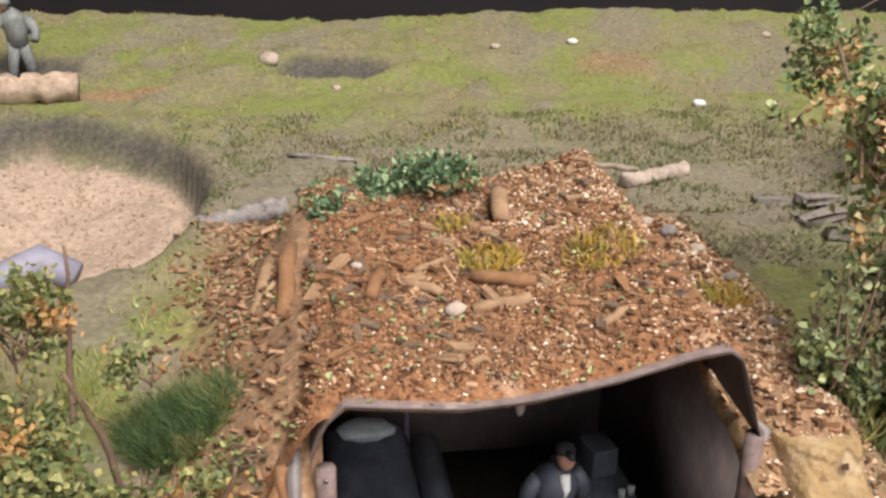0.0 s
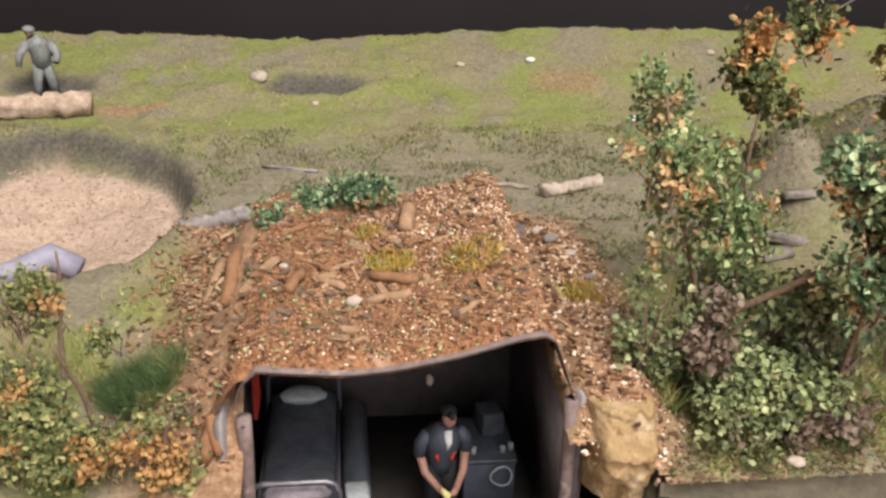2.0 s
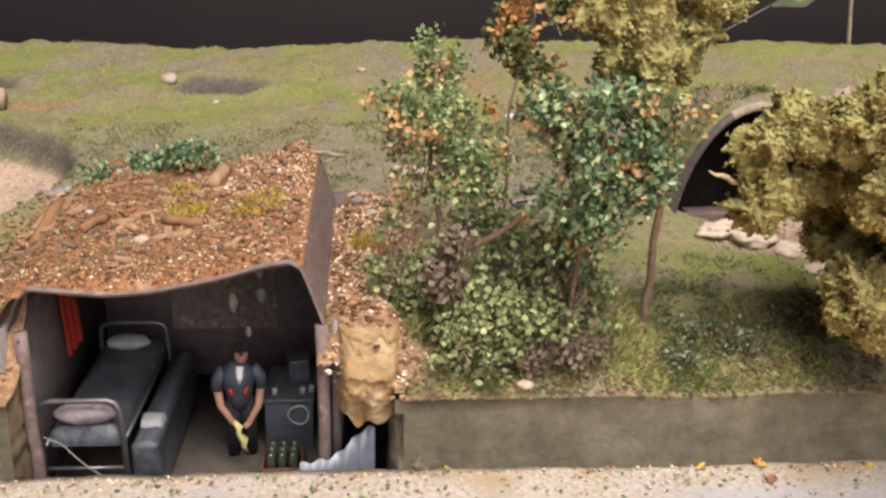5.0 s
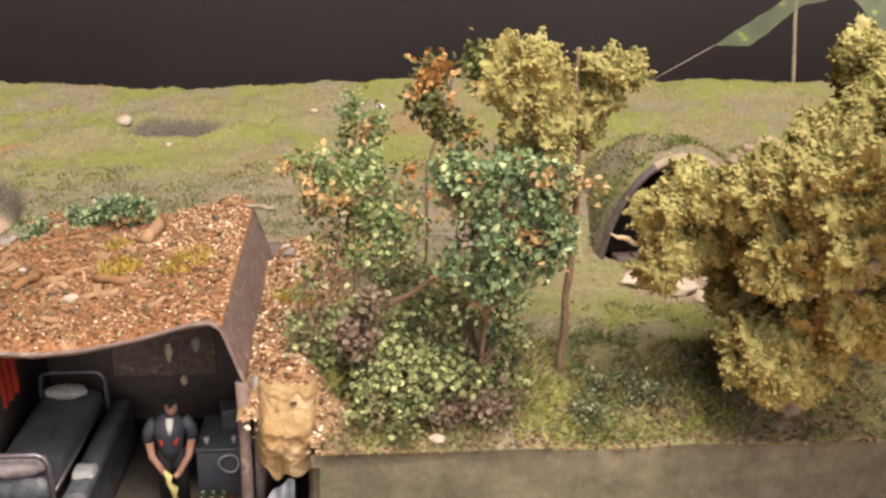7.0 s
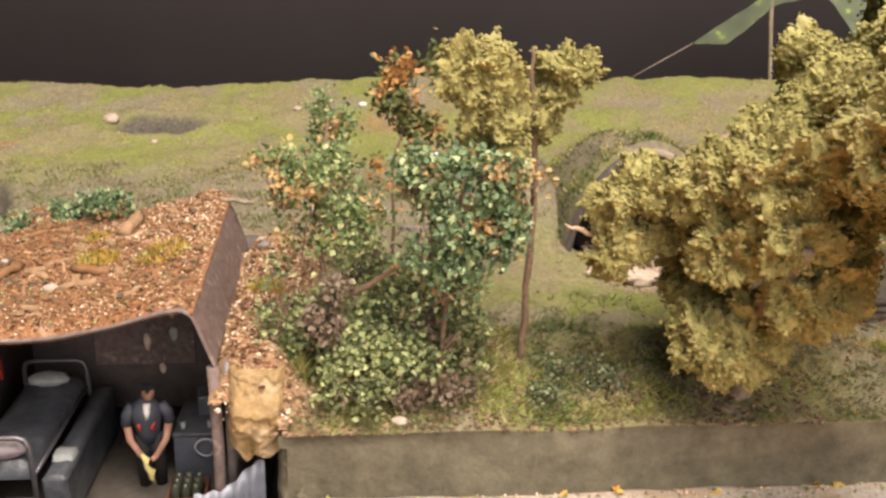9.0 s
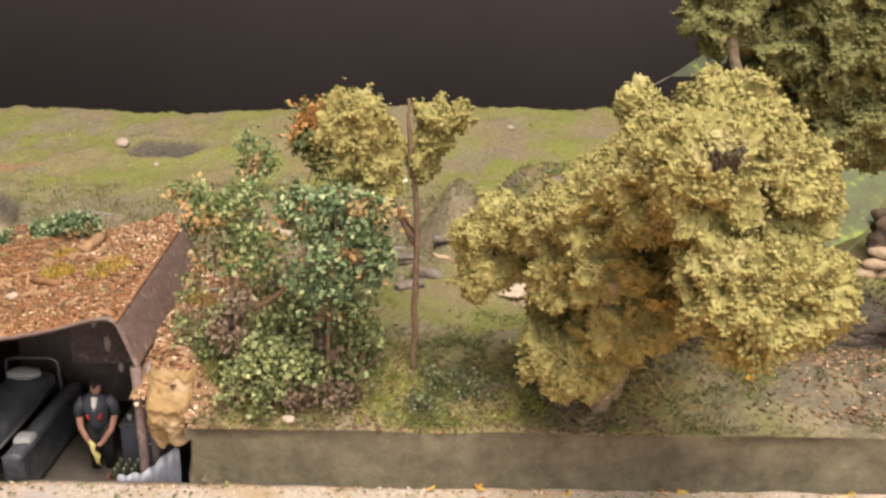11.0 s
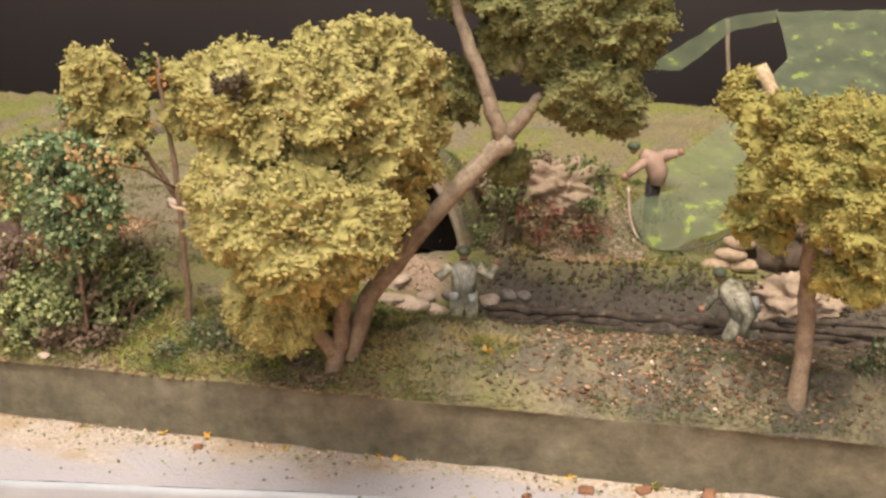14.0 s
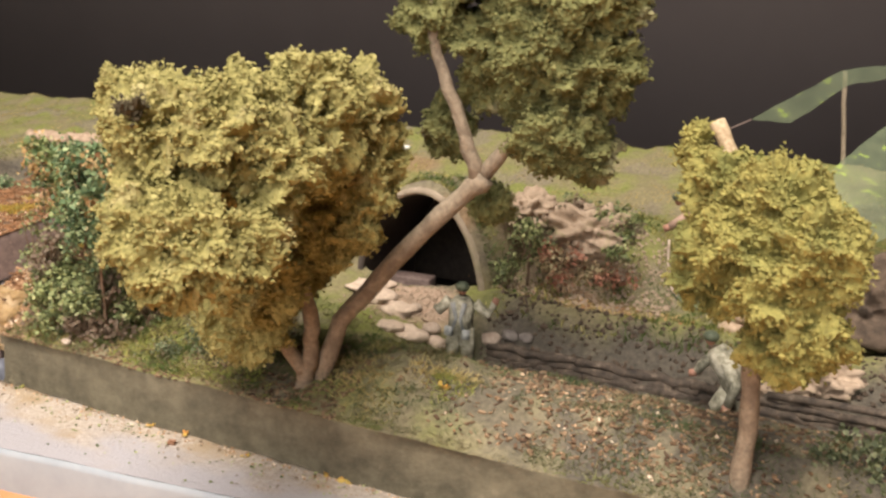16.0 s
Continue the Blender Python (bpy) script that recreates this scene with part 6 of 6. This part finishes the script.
def netting():
    t = thing("camouflage_net", (0.56, 0.50, 0.08), "green camouflage netting draped over poles", "net")
    left = [(0.4520, 0.358, 0.0465), (0.4412, 0.369, 0.067), (0.465, 0.420, 0.0837), (0.5158, 0.50, 0.1103), (0.5513, 0.57, 0.1414), (0.5469, 0.63, 0.1735)]
    right = [(0.4640, 0.348, 0.0460), (0.5060, 0.348, 0.0665), (0.5748, 0.45, 0.0941), (0.6611, 0.55, 0.1225), (0.70, 0.60, 0.155), (0.72, 0.63, 0.180)]
    part("sheet", mesh_of(*sheet(left, right, 34, 50, 0.004, 5), NET, soft=True), NET, t, "sagging green net with lime patches")
    part("flap", mesh_of(*sheet([(0.4442, 0.63, 0.1246), (0.508, 0.63, 0.1695), (0.548, 0.632, 0.1760)], [(0.474, 0.63, 0.1243), (0.513, 0.63, 0.1560), (0.548, 0.632, 0.1650)], 8, 24, 0.0, 8), NET, soft=True), NET, t)
    edge = np.array([(0.440, 0.372, 0.078), (0.4415, 0.368, 0.062), (0.4455, 0.364, 0.051), (0.452, 0.358, 0.046), (0.461, 0.350, 0.0455), (0.474, 0.342, 0.049), (0.490, 0.336, 0.056), (0.506, 0.348, 0.066)])
    k = np.linspace(0, 7, 36)
    curve = np.stack([np.interp(k, np.arange(8), edge[:, a]) for a in range(3)], -1)
    for _ in range(3):
        curve[1:-1] = (curve[:-2] + curve[1:-1] * 2 + curve[2:]) / 4
    part("hem", tube(list(curve[:13]), [0.0008] * 13, 6), STONE, t, "pale stiff hem of the net")
    part("hem", tube(list(curve[12:]), [0.0005] * 24, 6), NET_HEM, t, "thin dark hem of the net")
    part("pole", tube(bent((0.519, 0.632, 0.075), (0.509, 0.632, 0.167), 5, 0.0006, 3), [0.0018] * 5, 7), BARK, t, "thin brown wooden pole")
    part("guy_line", tube([(0.4442, 0.63, 0.1246), (0.385, 0.625, 0.092)], [0.0007, 0.0007], 5), POST_WOOD, t)
    return t


netting()


def sandbag(x, y, z, turn, seed):
    v, f = ball((0, 0, 0), (0.0085, 0.0055, 0.0036), 3, 0.12, 1.6, seed)
    m = Matrix.Translation((x, y, z)) @ Matrix.Rotation(turn, 4, "Z")
    return solo("sandbag", ([tuple(m @ Vector(p)) for p in v], f), SACK, "pale tan sandbag in a small stack", "sandbag", "sandbags by the netting")


LUMP = material("sand_lump", [(0.3, (0.42, 0.33, 0.26)), (0.7, (0.68, 0.57, 0.47))], 260, 0.9, 0.7, depth=0.001)
ROCK = material("mound_rock", [(0.3, (0.24, 0.18, 0.13)), (0.6, (0.43, 0.34, 0.26)), (0.85, (0.60, 0.50, 0.41))], 160, 0.9, 0.8, depth=0.002, second=((0.22, 0.20, 0.10), 80, 0.56, 0.70))
MOUND = material("mound_earth", [(0.3, (0.035, 0.026, 0.02)), (0.6, (0.11, 0.08, 0.058)), (0.85, (0.22, 0.165, 0.12))], 130, 0.95, 0.9, depth=0.003)
for k, (x, y, r) in enumerate(((0.338, 0.268, 0.0045), (0.349, 0.274, 0.0036), (0.372, 0.272, 0.0050), (0.382, 0.274, 0.0042), (0.325, 0.275, 0.0030), (0.39, 0.276, 0.0036))):
    pebble(x, y, r, 60 + k, STONE if k % 2 == 0 else STONE_GREY, "pale broken stone at the trench's end")
for k, (x, y, r) in enumerate(((0.286, 0.284, 0.0062), (0.302, 0.276, 0.0070), (0.318, 0.270, 0.0064), (0.331, 0.256, 0.0066), (0.296, 0.290, 0.0050), (0.322, 0.252, 0.0050), (0.345, 0.262, 0.0050))):
    solo("sand_lump", ball((x, y, ground_at(x, y) + 0.001), (r * 1.5, r * 1.1, r * 0.62), 3, 0.35, 2.2, 90 + k), LUMP, "pale pinkish sand lump before the shelter", "sand lump", "sand lumps by the shelter")
gz = ground_at(0.496, 0.31)
for k, (x, y, z, a) in enumerate(((0.490, 0.311, 0.0030, 0.3), (0.504, 0.313, 0.0030, -0.2), (0.497, 0.312, 0.0092, 0.1), (0.501, 0.314, 0.0152, -0.3))):
    sandbag(x, y, gz + z, a, 200 + k)
# added dark lump in place of the shaded opening under the net
rock_block("hollow_lump", (0.548, 0.345, 0.060), (0.036, 0.026, 0.026), MOUND, "dark lump standing in for the shaded hollow beside the sandbags", "mound", 15, 0.4, 2.4, 5)
rock_block("pale_rock", (0.396, 0.342, 0.081), (0.027, 0.013, 0.015), ROCK, "dull pinkish rock face in the mound", "rock", 25, 0.42, 3.6, 5)
rock_block("pale_rock", (0.366, 0.338, 0.092), (0.016, 0.011, 0.010), ROCK, "dull pinkish rock above the shelter", "rock", 28, 0.42, 3.4, 5)
rock_block("pale_boulder", (0.527, 0.283, 0.042), (0.020, 0.012, 0.012), ROCK, "pale broken boulder behind the trench", "boulder", 18, 0.45, 3.4, 5)


# ---- broken slabs behind the slender tree ----
SLAB = material("slab_grey", [(0.3, (0.15, 0.13, 0.115)), (0.6, (0.28, 0.245, 0.215)), (0.85, (0.42, 0.38, 0.34))], 180, 0.9, 0.8, depth=0.0015)
g = np.random.RandomState(57)
for k, (x, y, w) in enumerate(((0.196, 0.345, 0.020), (0.214, 0.342, 0.024), (0.205, 0.326, 0.022), (0.228, 0.324, 0.020), (0.212, 0.310, 0.024), (0.236, 0.306, 0.018), (0.226, 0.294, 0.016), (0.246, 0.318, 0.014))):
    v, f = box(0, 0, 0, w, 0.007 * g.uniform(0.7, 1.3), 0.0038, 0, 0.0008, 60 + k, 0.0009)
    m = pose(x, y, ground_at(x, y) + 0.0012, g.uniform(-12, 12), g.uniform(-6, 6), g.uniform(-22, 22))
    solo("broken_stone", ([tuple(m @ Vector(q)) for q in v], f), SLAB, "broken flat grey stone lying in the dry grass", "stone", "broken stones")


# ---- the field and the pit ----
def log(a, b, r, seed, label, mat):
    g = np.random.RandomState(seed)
    path = bent(a, b, 22, r * 0.15, seed)
    v, f = tube(path, [r * g.uniform(0.78, 1.1) for _ in path], 16)
    v = [tuple(np.array(p) + g.normal(size=3) * r * 0.09) for p in v]
    return solo("log", (v, f), mat, label, "log")


log((-0.21, 0.478, 0.0675), (-0.112, 0.495, 0.0685), 0.0075, 5, "weathered split log lying on the field", material("grey_log", [(0.3, (0.22, 0.15, 0.10)), (0.7, (0.55, 0.43, 0.33))], 160, 0.85, 0.6))
log((-0.040, 0.336, 0.0475), (-0.006, 0.347, 0.0515), 0.0042, 6, "short grey weathered log behind the pit", STONE_GREY)
log((0.136, 0.366, 0.0535), (0.168, 0.378, 0.0545), 0.0036, 7, "pale short log behind the roof", STONE)


def limp_tube():
    pts = [(-0.122, 0.300, 0.036), (-0.105, 0.313, 0.038), (-0.092, 0.322, 0.041), (-0.080, 0.320, 0.036)]
    return solo("mauve_pipe", tube(pts, [0.005, 0.0055, 0.0065, 0.0055], 12), MAUVE, "short mauve-grey pipe lying at the pit's edge", "pipe")


limp_tube()
# darker leaf colour also carries the shade around the stub tree
shrub("dark_scrub", (0.565, 0.205, 0.04), [((0.560, 0.195, 0.046), (0.024, 0.014, 0.012)), ((0.590, 0.190, 0.046), (0.020, 0.014, 0.014))], 2200, 0.0024, LEAF_CREEP, "low dark green scrub at the bank's edge, darkened further for shade", 151)


# ---- litter on the ledge ----
def fallen_leaf(x, y, z, s, seed, mat, label):
    g = np.random.RandomState(seed)
    c = np.array([(x, y, z + 0.0006)] * 5) + g.normal(size=(5, 3)) * np.array([0.0006, 0.0006, 0.0002])
    v, f = leaves(g, c, s, flat=0.35, droop=-0.2)
    return solo("fallen_leaf", mesh_of(v, f, mat), mat, label, "leaf", "leaves on the ledge")


for k, (x, y, s) in enumerate(((0.2615, 0.1575, 0.0032), (0.342, 0.1580, 0.0034), (0.352, 0.1578, 0.0030), (0.425, 0.1575, 0.0040), (0.241, 0.157, 0.0028), (0.300, 0.154, 0.0022))):
    fallen_leaf(x, y, 0.0, s, 400 + k, LEAF_FALLEN, "curled orange leaf on the sandy ledge")
for k, (x, y, s) in enumerate(((0.4595, 0.1575, 0.0034), (0.150, 0.157, 0.002), (0.200, 0.156, 0.0022), (0.39, 0.13, 0.003))):
    fallen_leaf(x, y, 0.0, s, 430 + k, GRASS_BLOND, "small yellow-green leaf on the sandy ledge")
fallen_leaf(0.3848, 0.1865, ground_at(0.3848, 0.1865), 0.0036, 450, LEAF_FALLEN, "orange leaf lying on the grassy bank")
for k, (x, y, r) in enumerate(((0.4332, 0.1475, 0.0030), (0.456, 0.153, 0.0030), (0.4814, 0.1545, 0.0036), (0.1514, 0.1358, 0.0019), (0.1585, 0.1250, 0.0019), (0.2623, 0.1477, 0.0018), (0.41, 0.138, 0.0018))):
    solo("brick_chip", box(x, y, 0.0010, r * 2.0, r * 1.3, 0.0022, k * 0.7, 0.0005, k, 0.0004), BRICK, "small rust-brown brick chip on the ledge", "brick chip", "brick chips")
rng = np.random.RandomState(77)
n = 650
lx, ly = rng.uniform(-0.05, 0.62, n), 0.1575 - np.abs(rng.normal(0, 0.016, n))
scatter("ledge_litter", *leaves(rng, xyz(lx, ly, 0.0005), 0.0016, flat=0.8), LEAF_OLIVE, "dusty green crumbs strewn on the ledge", "litter")
n = 420
lx, ly = rng.uniform(-0.05, 0.62, n), 0.1578 - np.abs(rng.normal(0, 0.013, n))
scatter("ledge_grit", *crumbs(rng, xyz(lx, ly, 0.0005), rng.uniform(0.0002, 0.0006, n) + 0.0005 * (rng.uniform(0, 1, n) > 0.95)), SACK, "pale grit and stones on the ledge", "grit")


n = 700
lx, ly = rng.uniform(-0.05, 0.62, n), 0.1582 - np.abs(rng.normal(0, 0.0045, n))
scatter("foot_litter", *crumbs(rng, xyz(lx, ly, 0.0004), rng.uniform(0.0002, 0.0007, n)), GRIT, "earth crumbs along the foot of the bank", "litter")


# ---- grass ----
GRASS_SCRUB = leaf_material("grass_scrub", [(0.0, (0.16, 0.15, 0.08)), (0.5, (0.22, 0.20, 0.11)), (1.0, (0.30, 0.27, 0.16))], (0.17, 0.19, 0.07), 0.16, 25)

def grass(name, x0, x1, y0, y1, count, h, w, mat, label, seed, thin=0.0, lean=0.6, wander=0.0):
    g = np.random.RandomState(seed)
    x, y = g.uniform(x0, x1, count), g.uniform(y0, y1, count)
    if wander:
        q = xyz(x * 30, y * 30)
        ok0 = (x + wander * fbm(q, seed + 5, 3) > x0 + wander) & (x + wander * fbm(q, seed + 8, 3) < x1 - wander)
    else:
        ok0 = x > -9
    ok = ok0 & ~((x > -0.03) & (x < 0.135) & (y < 0.345))
    ok &= pit_reach(x, y) > 1.0
    ok &= ~((x > 0.335) & (y > 0.24) & (y < 0.27)) & ~((np.abs(x - 0.311) < 0.045) & (y > 0.27) & (y < 0.40))
    ok &= np.sqrt(((x - 0.022) / 0.042) ** 2 + ((y - 0.537) / 0.022) ** 2) > 1
    ok &= np.sqrt(((x + 0.145) / 0.035) ** 2 + ((y - 0.535) / 0.020) ** 2) > 1
    if thin:
        ok &= fbm(xyz(x * 47 + seed, y * 47), seed, 4) > thin
    x, y = x[ok], y[ok]
    h = h * np.clip(0.75 + 0.55 * fbm(xyz(x * 60, y * 60), seed + 3, 2), 0.25, 1.5)
    v, f = blades(g, xyz(x, y, ground_height(x, y) - 0.0003), h, w, lean)
    return tagged(new(name, mesh_of(v, f, mat)), label, "grass", kind="stuff")


grass("bank_grass", 0.135, 0.345, 0.163, 0.235, 11000, 0.0064, 0.00022, GRASS_BLOND, "blond and green grass along the bank", 1, -0.25, 1.8)
grass("field_grass", -0.40, 0.80, 0.40, 0.62, 52000, 0.0017, 0.0004, GRASS_FIELD, "short mossy grass over the field", 2, -0.25)
grass("slope_grass", 0.335, 0.62, 0.163, 0.238, 22000, 0.0032, 0.0003, GRASS_DULL, "matted dull grass on the trench slope", 3, -0.12, 1.5)
grass("left_grass", -0.40, -0.03, 0.17, 0.33, 9000, 0.006, 0.0003, GRASS_FIELD, "mossy grass beside the pit", 4, -0.2)
grass("mid_scrub", -0.34, 0.30, 0.335, 0.47, 34000, 0.0030, 0.0004, GRASS_SCRUB, "dull brown-green scrub behind the dugout", 6, -0.3)
# grass below the trees, coloured darker for their shade
grass("undergrowth", 0.20, 0.39, 0.165, 0.25, 7000, 0.0046, 0.00028, GRASS_UNDER, "green undergrowth below the trees, their shade put into its dark tone", 7, 0.22, 1.8, 0.015)
grass("mound_grass", 0.345, 0.50, 0.282, 0.46, 10000, 0.0038, 0.0004, GRASS_BLOND, "blond and green grass over the mound", 8, -0.1)
grass("verge_grass", 0.150, 0.40, 0.163, 0.200, 6500, 0.0060, 0.00026, GRASS_FIELD, "yellow-green grass along the bank's edge", 9, 0.1, 1.6)
for k, (x, y, r) in enumerate(((0.247, 0.195, 0.014), (0.262, 0.182, 0.012), (0.236, 0.176, 0.008), (0.290, 0.205, 0.012))):
    z = ground_at(x, y)
    shrub("creeping_plant", (x, y, z), [((x, y, z + 0.0035), (r, r * 0.8, 0.0045))], 360, 0.0016, LEAF_CREEP, "low creeping plant of small blue-green leaves", 170 + k)
grass("edge_grass", 0.14, 0.62, 0.1605, 0.167, 5200, 0.0040, 0.00024, GRASS_SCRUB, "dry grass hanging over the bank's edge", 12, -0.1, 2.2)
grass("slope_stalks", 0.34, 0.60, 0.164, 0.236, 4200, 0.0042, 0.0002, GRASS_DULL, "thin dry stalks on the trench slope", 14, 0.05, 1.8)
grass("back_grass", 0.13, 0.31, 0.222, 0.345, 10000, 0.0042, 0.0003, GRASS_SCRUB, "dry scrub grass behind the shrubs", 15, -0.1, 1.6)
rng = np.random.RandomState(91)
n = 2600
lx, ly = rng.uniform(0.13, 0.345, n), 0.160 + np.abs(rng.normal(0, 0.035, n))
scatter("bank_litter", *slivers(rng, lx, ly, 0.0022, 0.0011), LITTER, "brown leaf litter on the bank under the trees", "leaf litter")
rng = np.random.RandomState(89)
n = 380
lx, ly = rng.normal(0.418, 0.026, n), rng.normal(0.314, 0.006, n)
scatter("mound_leaves", *leaves(rng, xyz(lx, ly, ground_height(lx, ly) + 0.0006), 0.0022, flat=0.6), LEAF_RUSTED, "orange-brown leaves at the foot of the mound", "leaf litter")
n = 1300
lx, ly = rng.uniform(0.345, 0.45, n), rng.uniform(0.31, 0.40, n)
scatter("mound_grit", *crumbs(rng, xyz(lx, ly, ground_height(lx, ly) + 0.0004), rng.uniform(0.0004, 0.0016, n)), ROCK, "pinkish grit over the mound", "grit")
n = 600
lx, ly = rng.normal(0.314, 0.016, n), rng.normal(0.277, 0.009, n)
scatter("sand_grit", *crumbs(rng, xyz(lx, ly, ground_height(lx, ly) + 0.0003), rng.uniform(0.0003, 0.0012, n)), ROCK, "pale grit in front of the shelter", "grit")
rng = np.random.RandomState(88)
n = 1500
lx, ly = rng.normal(0.462, 0.046, n), rng.uniform(0.168, 0.240, n)
scatter("leaf_litter", *slivers(rng, lx, ly, 0.0027, 0.0014), LITTER, "brown leaf litter on the trench slope", "leaf litter")
n = 300
lx, ly = rng.normal(0.470, 0.034, n), rng.uniform(0.168, 0.238, n)
scatter("slope_grit", *crumbs(rng, xyz(lx, ly, ground_height(lx, ly) + 0.0003), rng.uniform(0.0003, 0.0009, n)), GRIT, "pale grit on the trench slope", "grit")

n = 2600
lx, ly = rng.uniform(-0.19, -0.035, n), rng.uniform(0.28, 0.47, n)
ok = pit_reach(lx, ly) < 0.9
lx, ly = lx[ok], ly[ok]
scatter("pit_grit", *crumbs(rng, xyz(lx, ly, ground_height(lx, ly) + 0.0002), rng.uniform(0.0003, 0.0011, len(lx))), SACK, "pinkish grit over the sand pit's floor", "grit")
n = 900
lx, ly = rng.uniform(0.365, 0.60, n), rng.uniform(0.262, 0.300, n)
scatter("trench_rubble", *crumbs(rng, xyz(lx, ly, ground_height(lx, ly) + 0.0004), rng.uniform(0.0004, 0.0019, n)), MOUND, "dark rubble along the trench's back bank", "rubble")
